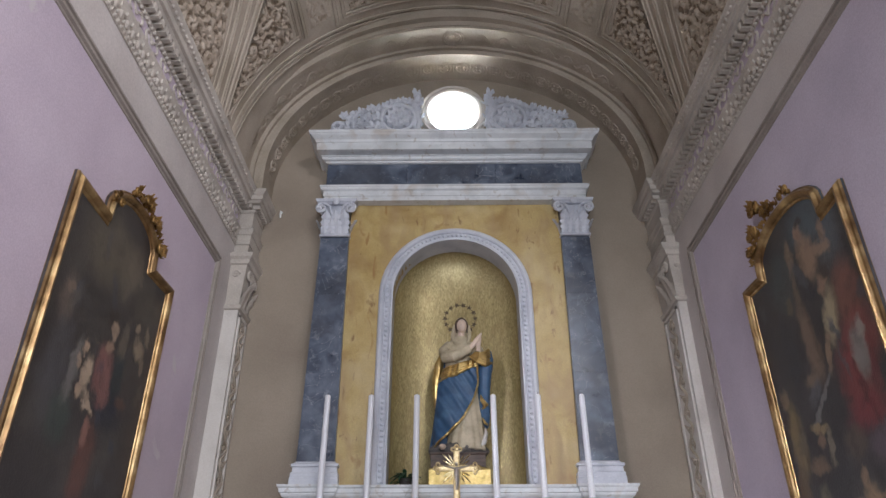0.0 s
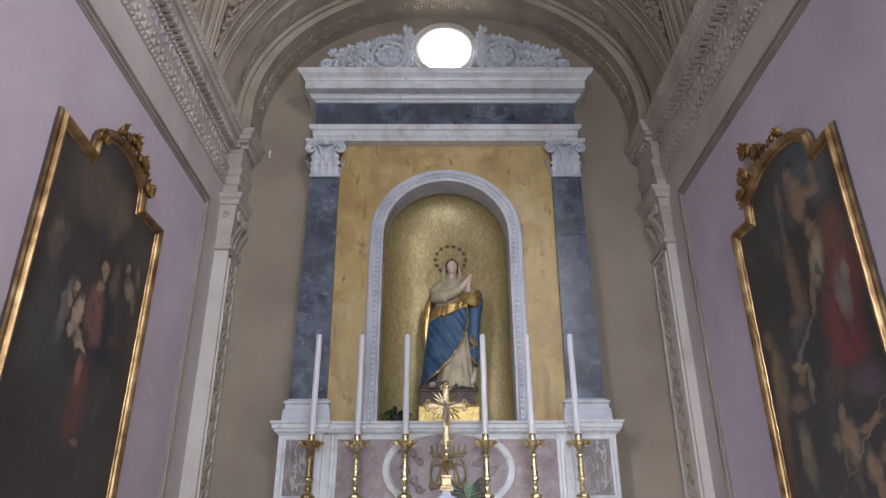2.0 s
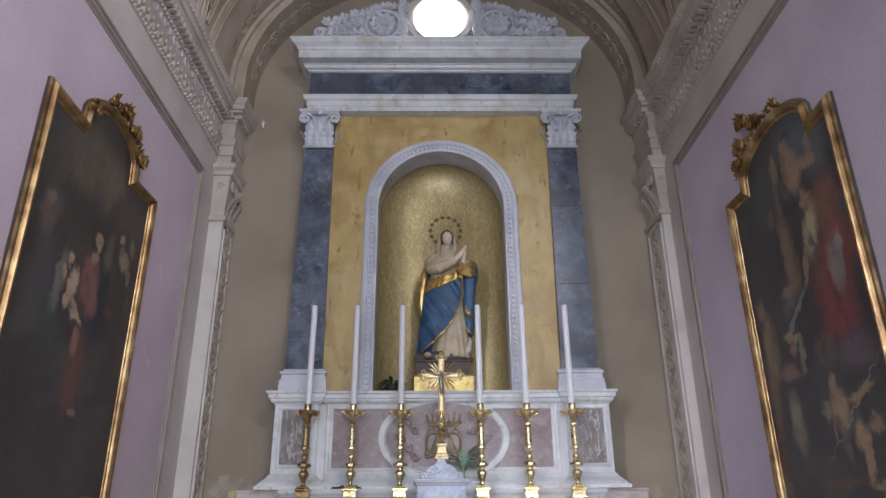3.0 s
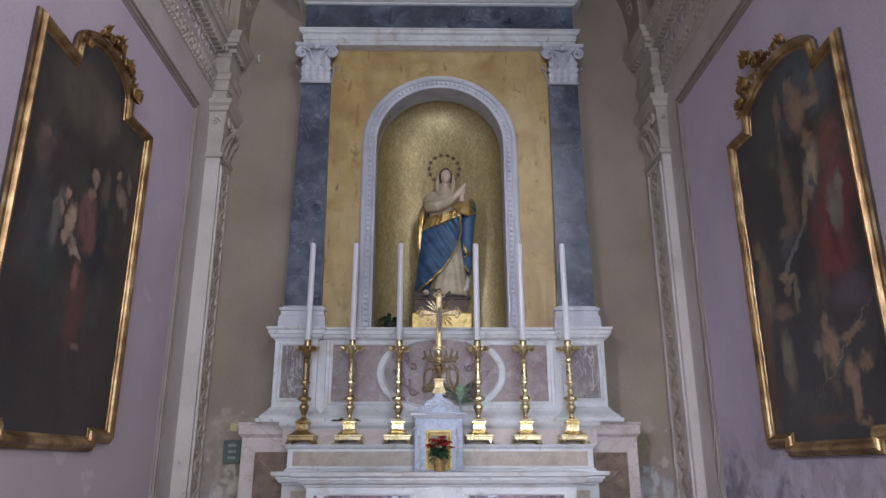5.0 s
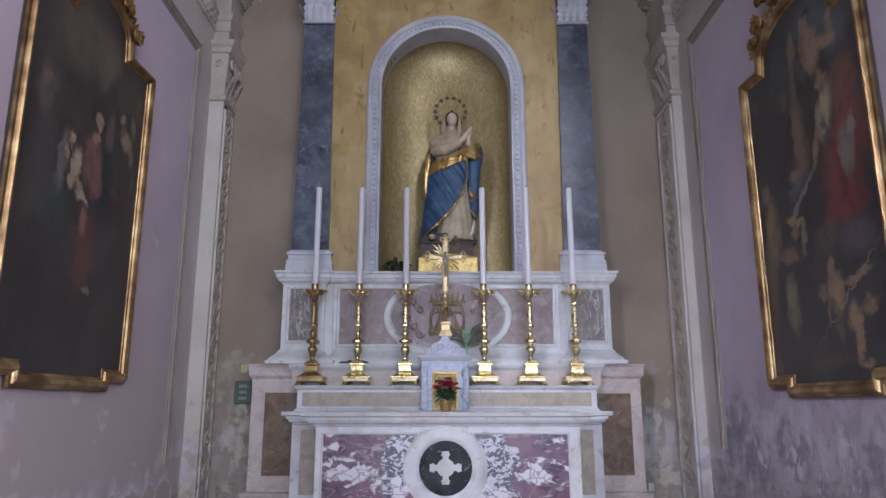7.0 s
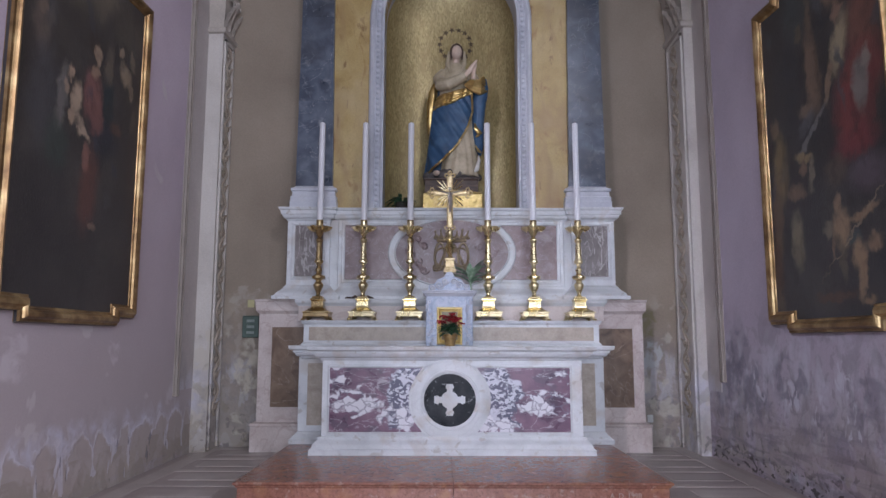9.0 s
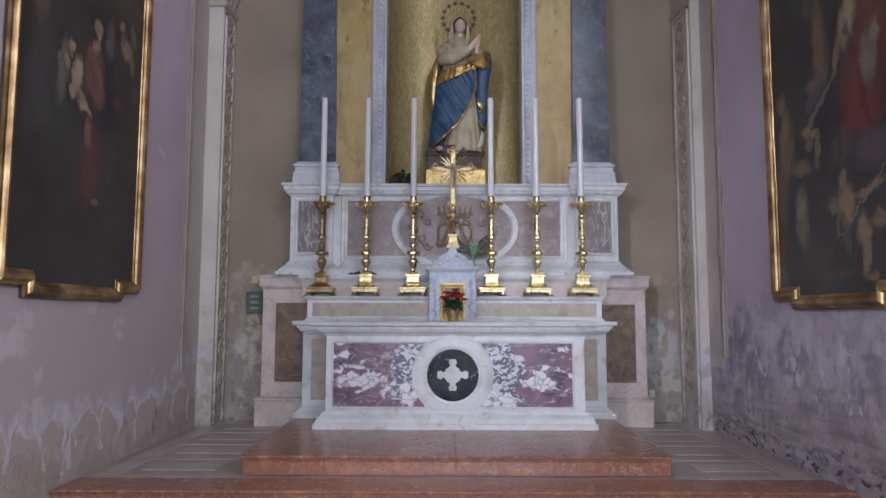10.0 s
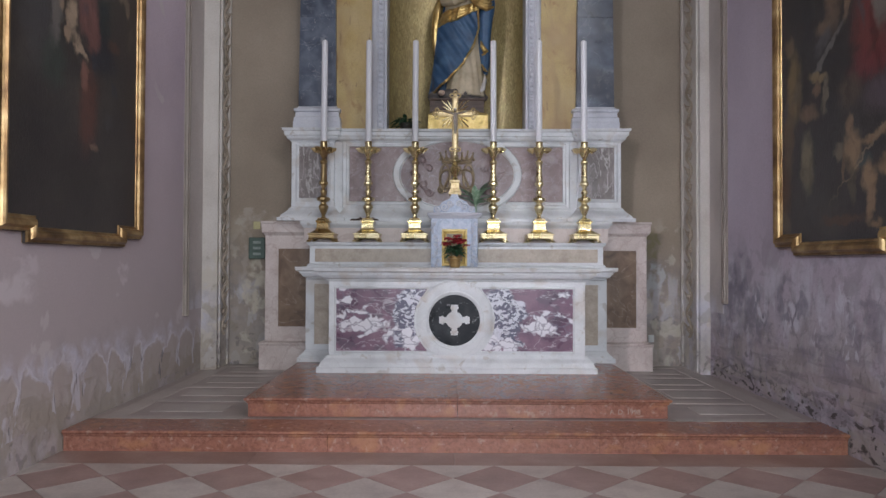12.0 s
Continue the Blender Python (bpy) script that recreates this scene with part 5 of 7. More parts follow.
add_sweep(bm, arc(CX, CZ, 0.61, 0.36, 0, 360, 56)[:-1], [(0, 0.0), (0.0, 0.02), (0.012, 0.026), (0.02, 0.018), (0.075, 0.02), (0.085, 0.012), (0.088, 0.0)], lambda u, v, h: (u, 7.55 - h, v))
smooth(part("medallion_ring", bm, WHITE_M, ap))
# gilt monogram with a crown in the medallion
MONO = mat("faded_gilt", [(0.20, 0.145, 0.09), (0.29, 0.22, 0.14), (0.38, 0.30, 0.19)], 9, 0.5, metal=0.3)
bm = bmesh.new()
yk = 7.520
mx0 = CX - 0.005
for s in (-1, 1):
    # interlaced loops of the two letters, then the crown's half
    add_tube(bm, [(mx0 + s * (0.125 + 0.055 * math.cos(radians(a))), yk, 2.20 + 0.145 * math.sin(radians(a))) for a in range(0, 361, 20)], 0.014, 6)
    add_tube(bm, [(mx0 + s * (0.10 + 0.085 * math.cos(radians(a))), yk - 0.006, 2.19 + 0.10 * math.sin(radians(a))) for a in range(-150, 151, 20)], 0.012, 6)
    add_tube(bm, [(mx0 + s * 0.195, yk, 2.07), (mx0 + s * 0.15, yk, 2.06), (mx0 + s * 0.03, yk, 2.33), (mx0 + s * 0.0, yk, 2.30)], [0.012, 0.016, 0.014, 0.01], 6)
    add_tube(bm, [(p[0], yk, p[2]) for p in spiral((mx0 + s * 0.16, 0, 2.07), 0.045, 0.012, 2.0, -s * 1.2, 16)], 0.011, 6)
add_tube(bm, [(mx0 - 0.16, yk, 2.375), (mx0, yk - 0.012, 2.362), (mx0 + 0.16, yk, 2.375)], 0.018, 6)
for q in range(7):
    x = mx0 - 0.165 + 0.055 * q
    add_tube(bm, [(x - 0.022, yk, 2.39), (x, yk, 2.43), (x + 0.004 * (q - 3), yk, 2.46 + 0.02 * (q % 2))], [0.016, 0.014, 0.007], 6)
    add_tube(bm, [(x + 0.022, yk, 2.39), (x, yk, 2.43)], [0.016, 0.014], 6)
    add_blob(bm, (x + 0.004 * (q - 3), yk, 2.47 + 0.02 * (q % 2)), (0.014, 0.012, 0.014), 6, 4)
smooth(part("monogram", bm, MONO, ap, "dull gilt crowned monogram"))
for s in (-1, 1):
    bm = bmesh.new()
    for q in range(5):
        x = CX + s * (0.30 + 0.07 * (q % 3))
        z = 2.05 + 0.085 * q
        add_tube(bm, [(p[0], 7.532, p[2]) for p in spiral((x, 0, z), 0.05, 0.012, q, s * 1.2, 14)], 0.011, 5)
        add_leaf(bm, (x, 7.534, z), (x + s * 0.07, 7.53, z + 0.05), (0, -0.02, 0), 0.05, n=3)
    smooth(part("relief", bm, MAUVE_M, ap, "carved flower relief in the medallion"))

# niche wall: yellow marble slab with an arched opening
NS, NR = 4.99, 0.765
open_loop = [(-NR, 2.725), (NR, 2.725)] + arc(0.005, NS, NR, 0.757, 0, 180, 28)
# slab in pieces: two sides and an arched head
part("yellow_slab", plate([(-1.34, 2.725), (-NR, 2.725), (-NR, NS), (-1.34, NS)], lambda u, v, d: (u, 7.68 + d, v), 0.17), YELLOW_M, ap, "yellow Siena marble slab")
part("yellow_slab", plate([(NR, 2.725), (1.34, 2.725), (1.34, NS), (NR, NS)], lambda u, v, d: (u, 7.68 + d, v), 0.17), YELLOW_M, ap, "yellow Siena marble slab")
for s in (-1, 1):
    half = arc(0.005, NS, NR, 0.757, 90, 0 if s > 0 else 180, 14)
    loop = half + [(s * 1.34, NS), (s * 1.34, 6.29), (0.005 + s * 0.001, 6.29)]
    part("yellow_slab", plate(loop, lambda u, v, d: (u, 7.68 + d, v), 0.17), YELLOW_M, ap, "yellow Siena marble slab")
# moulded frame of the niche
path = [(-NR, 2.728)] + [(u, v) for u, v in arc(0.0, NS, NR, 0.757, 180, 0, 36)] + [(NR, 2.728)]
FRAME_M = mat("pale_blue_white_marble", [(0.46, 0.48, 0.54), (0.56, 0.58, 0.64), (0.62, 0.64, 0.69)], 4, 0.4, bump=0.08)
bm = bmesh.new()
add_sweep(bm, path, [(0.0, -0.29), (0.003, -0.29), (0.006, 0.045), (-0.018, 0.055), (-0.03, 0.045), (-0.035, 0.028), (-0.09, 0.03), (-0.096, 0.05), (-0.115, 0.062), (-0.142, 0.058), (-0.16, 0.04), (-0.168, 0.0)], lambda u, v, h: (u, 7.68 - h, v), closed=False)
nf = part("niche_frame", bm, FRAME_M, ap, "white carved marble niche frame")
smooth(nf, 30)
bm = bmesh.new()
pts = []
zc = 2.78
while zc < NS:
    pts += [((-NR - 0.06, zc), 0.0), ((NR + 0.06, zc), 0.0)]
    zc += 0.062
for i in range(46):
    a = math.pi * (i + 0.5) / 46
    pts.append((((NR + 0.06) * math.cos(a), NS + (0.757 + 0.06) * math.sin(a)), a))
for (u, v), a in pts:
    add_blob(bm, (u, 7.645, v), (0.025, 0.018, 0.022) if a == 0 else (0.022, 0.018, 0.022), 7, 5)
tagged(part("leaf_moulding", bm, FRAME_M, nf, "row of carved leaves on the niche frame"), kind="stuff")

# the niche: a shallow half round lined with gold mosaic
MOSAIC = bpy.data.materials.new("gold_mosaic")
MOSAIC.use_nodes = True
n_, l_, b_ = nodes_of(MOSAIC)
tc = n_.new("ShaderNodeTexCoord")
vo = n_.new("ShaderNodeTexVoronoi")
vo.inputs["Scale"].default_value = 62
mpg = n_.new("ShaderNodeMapping")
mpg.inputs["Scale"].default_value = (1.7, 1.7, 0.5)
l_.new(tc.outputs["Object"], mpg.inputs[0])
l_.new(mpg.outputs[0], vo.inputs["Vector"])
cr = n_.new("ShaderNodeValToRGB")
e = cr.color_ramp.elements
e[0].color, e[1].color = (0.25, 0.195, 0.088, 1), (0.44, 0.355, 0.165, 1)
sx = n_.new("ShaderNodeSeparateColor")
l_.new(vo.outputs["Color"], sx.inputs[0])
l_.new(sx.outputs[0], cr.inputs[0])
l_.new(cr.outputs[0], b_.inputs["Base Color"])
b_.inputs["Metallic"].default_value = 0.36
mr = n_.new("ShaderNodeMapRange")
mr.inputs["To Min"].default_value, mr.inputs["To Max"].default_value = 0.30, 0.46
l_.new(sx.outputs[1], mr.inputs[0])
l_.new(mr.outputs[0], b_.inputs["Roughness"])
bp = n_.new("ShaderNodeBump")
bp.inputs["Strength"].default_value, bp.inputs["Distance"].default_value = 0.18, 0.01
l_.new(sx.outputs[2], bp.inputs["Height"])
l_.new(bp.outputs[0], b_.inputs["Normal"])
bm = bmesh.new()
DEPTH = 0.27
cols = []
N = 28
for i in range(N + 1):
    a = math.pi * i / N
    col = []
    for j in range(26):
        if j <= 12:
            z = 2.70 + (NS - 2.70) * j / 12
            c = 1.0
        else:
            q = (j - 12) / 13 * math.pi / 2 * 0.985
            z, c = NS + 0.79 * math.sin(q), math.cos(q)
        col.append(bm.verts.new(((NR + 0.02) * math.cos(a) * c, 7.955 + DEPTH * math.sin(a) * c, z)))
    cols.append(col)
for i in range(N):
    for j in range(25):
        bm.faces.new((cols[i][j], cols[i + 1][j], cols[i + 1][j + 1], cols[i][j + 1]))
overlay(MOSAIC, (0.27, 0.20, 0.085), noise_mask(MOSAIC, 9.0, 0.50, 0.62, 10, 0.3, (1.6, 1, 0.5)), 0.55)
smooth(part("niche_lining", bm, MOSAIC, ap, "dull gold mosaic niche lining"), 60)
part("niche_floor", box(-0.8, 0.8, 7.70, 8.26, 2.68, 2.722, 0), WHITE_M, ap)

# pilasters with bases and leafy capitals
def leaf_capital(parent, xa, xb, z0, z1, yf, material):
    h = z1 - z0
    w = xb - xa
    bm = bmesh.new()
    add_box(bm, xa + 0.01, xb - 0.01, yf, YB - 0.02, z0, z1 - 0.05)
    add_stack(bm, xa, xb, yf - 0.0, YB - 0.02, [(z0, 0.0), (z0 + 0.01, 0.018), (z0 + 0.03, 0.018), (z0 + 0.04, 0.0)])
    bell = part("capital", bm, material, parent, "white marble capital with carved leaves and volutes")
    bm = bmesh.new()
    for row, (zb, zt, cnt, o) in enumerate(((z0 + 0.04, z0 + 0.22, 4, 0.05), (z0 + 0.10, z0 + 0.33, 3, 0.075))):
        for i in range(cnt):
            x = xa + w * (i + 0.5) / cnt
            add_leaf(bm, (x, yf, zb), (x, yf - 0.02, zt), (0, -o, 0), w / cnt * 0.95, curl=0.5, n=7)
    for x, q in ((xa, -1), (xb, 1)):
        for yy in (yf + 0.06, yf + 0.18):
            add_leaf(bm, (x, yy, z0 + 0.05), (x + q * 0.02, yy, z0 + 0.28), (q * 0.06, 0, 0), 0.11, curl=0.5, n=6)
    part("leaf", bm, material, bell)
    for q in (-1, 1):
        bm = bmesh.new()
        xc = xa + w * 0.06 - 0.03 if q < 0 else xb - w * 0.06 + 0.03
        add_tube(bm, spiral((xc, yf - 0.06, z1 - 0.13), 0.075, 0.012, math.pi * (0.5 if q > 0 else 0.5), q * -1.6, 24), [0.02] * 20 + [0.016] * 5, 6)
        add_tube(bm, [((xa + xb) / 2 + q * 0.03, yf - 0.02, z0 + 0.22), ((xa + xb) / 2 + q * w * 0.25, yf - 0.035, z1 - 0.09), (xc - q * 0.02, yf - 0.06, z1 - 0.055)], [0.012, 0.018, 0.02], 6)
        smooth(part("volute", bm, material, bell))
    bm = bmesh.new()
    add_stack(bm, xa - 0.05, xb + 0.05, yf - 0.05, YB - 0.02, [(z1 - 0.06, 0.0), (z1 - 0.045, 0.012), (z1 - 0.03, 0.03), (z1, 0.04)])
    add_blob(bm, ((xa + xb) / 2, yf - 0.085, z1 - 0.045), (0.045, 0.025, 0.05), 8, 6)
    part("abacus", bm, material, bell)


for s in (-1, 1):
    xi, xo = 1.315, 1.72
    x0, x1 = sorted((s * xi, s * xo))
    base = part("pilaster_base", stack(x0, x1, 7.63, YB - 0.002, [(2.725, 0.055), (2.82, 0.055), (2.825, 0.05), (2.87, 0.05), (2.88, 0.035)] + curve_profile(2.88, 0.035, 2.93, 0.03, "ovolo") + [(2.94, 0.05), (2.965, 0.05), (2.972, 0.03), (2.985, 0.012), (2.995, 0.01)]), FRAME_M, ap, "white marble pilaster base")
    for k_, (za, zb) in enumerate(((2.995, 3.98), (3.98, 4.98), (4.98, 5.79))):
        def edge(z, e0, e1):
            return e0 + (e1 - e0) * (z - 2.995) / 2.795
        loop = []
        for z in (za + 0.001, zb - 0.001):
            i_, o_ = edge(z, 1.315, 1.342), edge(z, 1.725, 1.695)
            loop.append((s * i_, s * o_))
        (i0, o0), (i1, o1) = loop
        part("shaft", plate([(i0, za + 0.001), (o0, za + 0.001), (o1, zb - 0.001), (i1, zb - 0.001)], lambda u, v, d: (u, 7.62 + d, v), 0.24), BLUE_M, ap, "blue grey marble pilaster shaft")
    c0, c1 = sorted((s * 1.345, s * 1.695))
    leaf_capital(ap, c0, c1, 5.77, 6.29, 7.60, FRAME_M)

part("architrave", stack(-1.69, 1.69, 7.56, YB - 0.002, [(6.285, 0.0), (6.35, 0.0), (6.352, 0.01), (6.42, 0.012), (6.43, 0.02)] + curve_profile(6.43, 0.02, 6.47, 0.05, "cavetto") + [(6.475, 0.06), (6.497, 0.06)]), WHITE_M, ap)
xs = [-1.69, -0.62, 0.55, 1.69]
for a, b in zip(xs, xs[1:]):
    part("frieze_slab", box(a + 0.0008, b - 0.0008, 7.61, YB - 0.004, 6.497, 6.90, 0.001), BLUE_M, ap, "blue grey marble frieze slab")
part("bed_moulding", stack(-1.69, 1.69, 7.60, YB - 0.002, [(6.895, 0.01), (6.905, 0.025), (6.92, 0.03)] + curve_profile(6.92, 0.03, 6.965, 0.075, "cavetto") + [(6.97, 0.085), (6.99, 0.085)]), WHITE_M, ap)
part("cornice", stack(-1.80, 1.80, 7.42, YB - 0.002, [(6.985, 0.0), (6.99, 0.02), (7.02, 0.02), (7.10, 0.022), (7.105, 0.035), (7.12, 0.04)] + curve_profile(7.12, 0.04, 7.20, 0.11, "cyma") + [(7.205, 0.12), (7.24, 0.125), (7.245, 0.11)]), WHITE_M, ap)

# carved crest beside the round window
def crest(s):
    root = empty("scroll_crest", "white plaster scroll crest with rosette and leaves on the cornice", "ornament", "crests beside the round window")
    yy = 7.64
    rnd = random.Random(5)
    # ground that carries the carving
    line = [(0.50, 7.24), (0.47, 7.70), (0.50, 8.00), (0.50, 8.13), (0.56, 8.10), (0.62, 7.98), (0.76, 7.98), (0.92, 7.96), (1.06, 7.86), (1.22, 7.78), (1.38, 7.74), (1.52, 7.70), (1.66, 7.66), (1.72, 7.56), (1.72, 7.24)]
    smooth(part("ground_slab", plate([(s * u, v) for u, v in line], lambda u, v, d: (u, yy + 0.03 + d, v), 0.06), FRAME_M, root))
    bm = bmesh.new()
    c = (s * 0.77, yy, 7.70)
    add_tube(bm, [(c[0] + 0.235 * math.cos(a), yy - 0.01, c[2] + 0.235 * math.sin(a)) for a in [k * math.pi / 16 for k in range(33)]], 0.034, 8)
    add_tube(bm, spiral((c[0] + s * 0.02, yy + 0.01, c[2] + 0.03), 0.33, 0.27, math.pi * (0.85 if s > 0 else 0.15), s * -0.75, 26), [0.03] * 27, 8)
    add_tube(bm, spiral((s * 1.61, yy, 7.56), 0.10, 0.03, math.pi * (0.9 if s > 0 else 0.1), s * -1.5, 24), 0.026, 7)
    add_tube(bm, [(s * 0.52, yy, 7.40), (s * 0.475, yy - 0.01, 7.62), (s * 0.52, yy - 0.01, 7.82), (s * 0.55, yy - 0.015, 7.98), (s * 0.51, yy - 0.02, 8.10), (s * 0.50, yy - 0.02, 8.16)], [0.04, 0.045, 0.045, 0.04, 0.03, 0.015], 10)
    add_tube(bm, [(s * 0.5, yy + 0.02, 7.36), (s * 1.1, yy + 0.02, 7.36), (s * 1.72, yy + 0.02, 7.36)], 0.12, 8)
    smooth(part("scroll", bm, FRAME_M, root), 60)
    for cc, rad in ((c, 0.19), ((s * 1.61, yy, 7.56), 0.075)):
        bm = bmesh.new()
        prev = None
        for r, h in [(0.02, 0.075), (0.10, 0.085), (0.22, 0.05), (0.25, 0.045), (0.45, 0.07), (0.62, 0.045), (0.66, 0.04), (0.85, 0.055), (1.0, 0.02), (1.0, -0.04), (0.05, -0.05)]:
            lob = 0.05 + 0.05 * (r > 0.3)
            row = []
            for k in range(60):
                a = k * math.pi / 30
                rr = rad * r * (1 + lob * math.cos(10 * a + (math.pi if 0.25 < r < 0.64 else 0)))
                row.append(bm.verts.new((rr * math.cos(a), rr * math.sin(a), (h + 0.012 * math.cos(10 * a) * (0.2 < r < 1)) * (rad / 0.19) ** 0.5)))
            if prev:
                for k in range(60):
                    bm.faces.new((prev[k], prev[(k + 1) % 60], row[(k + 1) % 60], row[k]))
            prev = row
        bmesh.ops.transform(bm, matrix=Matrix.Translation(cc) @ Matrix.Rotation(math.pi / 2, 4, "X"), verts=bm.verts)
        smooth(part("rosette", bm, FRAME_M, root), 50)
    # leaves: up the stem, over the roundel and down the slope
    spots = [(0.50 + 0.03 * math.sin(k * 2.1), 7.55 + 0.085 * k, 0.085) for k in range(8)]
    spots += [(0.64 + 0.10 * k, 8.0 - 0.02 * k * k * 0.5, 0.085) for k in range(5)]
    spots += [(1.08 + 0.075 * k, 7.86 - 0.026 * k + 0.02 * math.sin(k * 2.4), 0.09) for k in range(7)]
    spots += [(1.08 + 0.085 * k, 7.70 - 0.018 * k, 0.10) for k in range(5)] + [(1.02 + 0.10 * k, 7.54, 0.10) for k in range(5)]
    for u, v, r in spots:
        bm = bmesh.new()
        lean = rnd.uniform(-0.5, 0.5)
        for k in range(6):
            a = lean + k * math.pi / 3 + rnd.uniform(-0.25, 0.25)
            q = r * rnd.uniform(0.75, 1.05)
            add_leaf(bm, (s * u, yy - 0.005, v), (s * u + q * math.cos(a), yy - 0.015, v + q * math.sin(a)), (0, -0.05, 0), r * 0.55, curl=0.35, n=4)
        add_blob(bm, (s * u, yy - 0.035, v), (r * 0.2, r * 0.2, r * 0.2), 7, 5)
        smooth(part("leaf", bm, FRAME_M, root), 70)
    return root


for s in (-1, 1):
    crest(s)

# ---------------------------------------------------------------- candlesticks and candles
def candlestick(x, tone, BRASS):
    root = empty("candlestick", tone, "candlestick", "altar candlesticks", (x, 7.22, 1.497))
    bm2 = bmesh.new()
    rings = [(0.034, 0.104), (0.036, 0.122), (0.044, 0.128), (0.072, 0.124), (0.078, 0.136), (0.088, 0.137), (0.092, 0.122), (0.100, 0.108), (0.112, 0.088), (0.124, 0.074), (0.132, 0.064), (0.150, 0.060), (0.195, 0.057), (0.202, 0.062), (0.212, 0.070), (0.222, 0.070), (0.228, 0.060), (0.232, 0.054), (0.246, 0.052), (0.250, 0.03)]
    prev = None
    for z, r in rings:
        row = [bm2.verts.new((sx_ * r, sy_ * r, z)) for sx_, sy_ in ((-1, -1), (1, -1), (1, 1), (-1, 1))]
        if prev:
            for i in range(4):
                bm2.faces.new((prev[i], prev[(i + 1) % 4], row[(i + 1) % 4], row[i]))
        else:
            bm2.faces.new(row[::-1])
        prev = row
    bm2.faces.new(prev)
    base = part("base", bm2, BRASS, root)
    for sx_ in (-1, 1):
        for sy_ in (-1, 1):
            b3 = bmesh.new()
            add_tube(b3, [(sx_ * 0.09, sy_ * 0.09, 0.045), (sx_ * 0.115, sy_ * 0.115, 0.03), (sx_ * 0.12, sy_ * 0.12, 0.012), (sx_ * 0.14, sy_ * 0.14, 0.0085)], [0.026, 0.02, 0.014, 0.008], 7)
            smooth(part("foot", b3, BRASS, root))
    prof = [(0.030, 0.245), (0.034, 0.252), (0.022, 0.262), (0.019, 0.275), (0.022, 0.290), (0.034, 0.315), (0.046, 0.345), (0.052, 0.362), (0.050, 0.374), (0.038, 0.388), (0.029, 0.400), (0.028, 0.412), (0.044, 0.422), (0.066, 0.432), (0.070, 0.444), (0.067, 0.460), (0.046, 0.468), (0.030, 0.478), (0.024, 0.492), (0.027, 0.502),
            (0.034, 0.518), (0.033, 0.532), (0.022, 0.546), (0.018, 0.556), (0.020, 0.566), (0.027, 0.574), (0.026, 0.582), (0.032, 0.590), (0.046, 0.602), (0.046, 0.620), (0.034, 0.636), (0.033, 0.650), (0.030, 0.720), (0.026, 0.805), (0.032, 0.815), (0.038, 0.828), (0.036, 0.842), (0.022, 0.856), (0.018, 0.866), (0.024, 0.880), (0.032, 0.892), (0.044, 0.920), (0.056, 0.945), (0.062, 0.960), (0.050, 0.970), (0.02, 0.975)]
    b4 = add_lathe(bmesh.new(), prof, segs=10)
    smooth(part("stem", b4, BRASS, root), 30)
    b5 = bmesh.new()
    prev = None
    for r, z, lobes in [(0.025, 0.945, 0.0), (0.06, 0.952, 0.04), (0.088, 0.966, 0.26), (0.110, 0.958, 0.52), (0.113, 0.963, 0.52), (0.092, 0.975, 0.26), (0.05, 0.978, 0.0), (0.02, 0.978, 0.0)]:
        row = []
        for k in range(60):
            a = 2 * math.pi * k / 60
            q = r * (1 + lobes * abs(math.cos(4.5 * a)) ** 1.6 - lobes * 0.6)
            row.append(b5.verts.new((q * math.cos(a), q * math.sin(a), z - 0.045 * lobes * abs(math.sin(4.5 * a)) + 0.02 * lobes * math.cos(9 * a))))
        if prev:
            for k in range(60):
                b5.faces.new((prev[k], prev[(k + 1) % 60], row[(k + 1) % 60], row[k]))
        prev = row
    part("drip_pan", b5, BRASS, root)
    b6 = add_lathe(bmesh.new(), [(0.024, 0.975), (0.036, 0.98), (0.036, 1.035), (0.038, 1.04), (0.036, 1.045), (0.028, 1.045)], segs=16)
    smooth(part("socket", b6, BRASS, root))
    return root


sticks = [-1.373, -0.911, -0.427, 0.383, 0.856, 1.321]
candlestick(sticks[0], "tall turned candlestick of tarnished brass on the altar shelf", DARKBRASS)
first = candlestick(sticks[1], "tall turned brass candlestick with a square foot on the altar shelf", BRASS)
for x in sticks[2:]:
    copy_thing(first, pose(x, 7.22, 1.497))
lean = [0.004, 0.003, 0.002, -0.003, -0.004, -0.006]
WICK = mat("black_wick", [(0.02, 0.02, 0.02), (0.04, 0.04, 0.04)], 30, 0.9)
for x, q in zip(sticks, lean):
    cd = empty("candle", "long white altar candle, unlit, in a brass candlestick", "candle", "altar candles", (x, 7.22, 2.535))
    b = add_lathe(bmesh.new(), [(0.026, 0.0), (0.0315, 0.004), (0.031, 0.5), (0.0305, 1.04), (0.029, 1.052), (0.014, 1.062), (0.004, 1.064)], segs=20)
    smooth(part("wax", b, WAX, cd))
    b = add_tube(bmesh.new(), [(0, 0, 1.06), (0.001, 0, 1.075), (0.004, 0, 1.085)], [0.003, 0.0025, 0.002], 6)
    part("wick", b, WICK, cd)
    cd.rotation_euler = (0, q, 0)

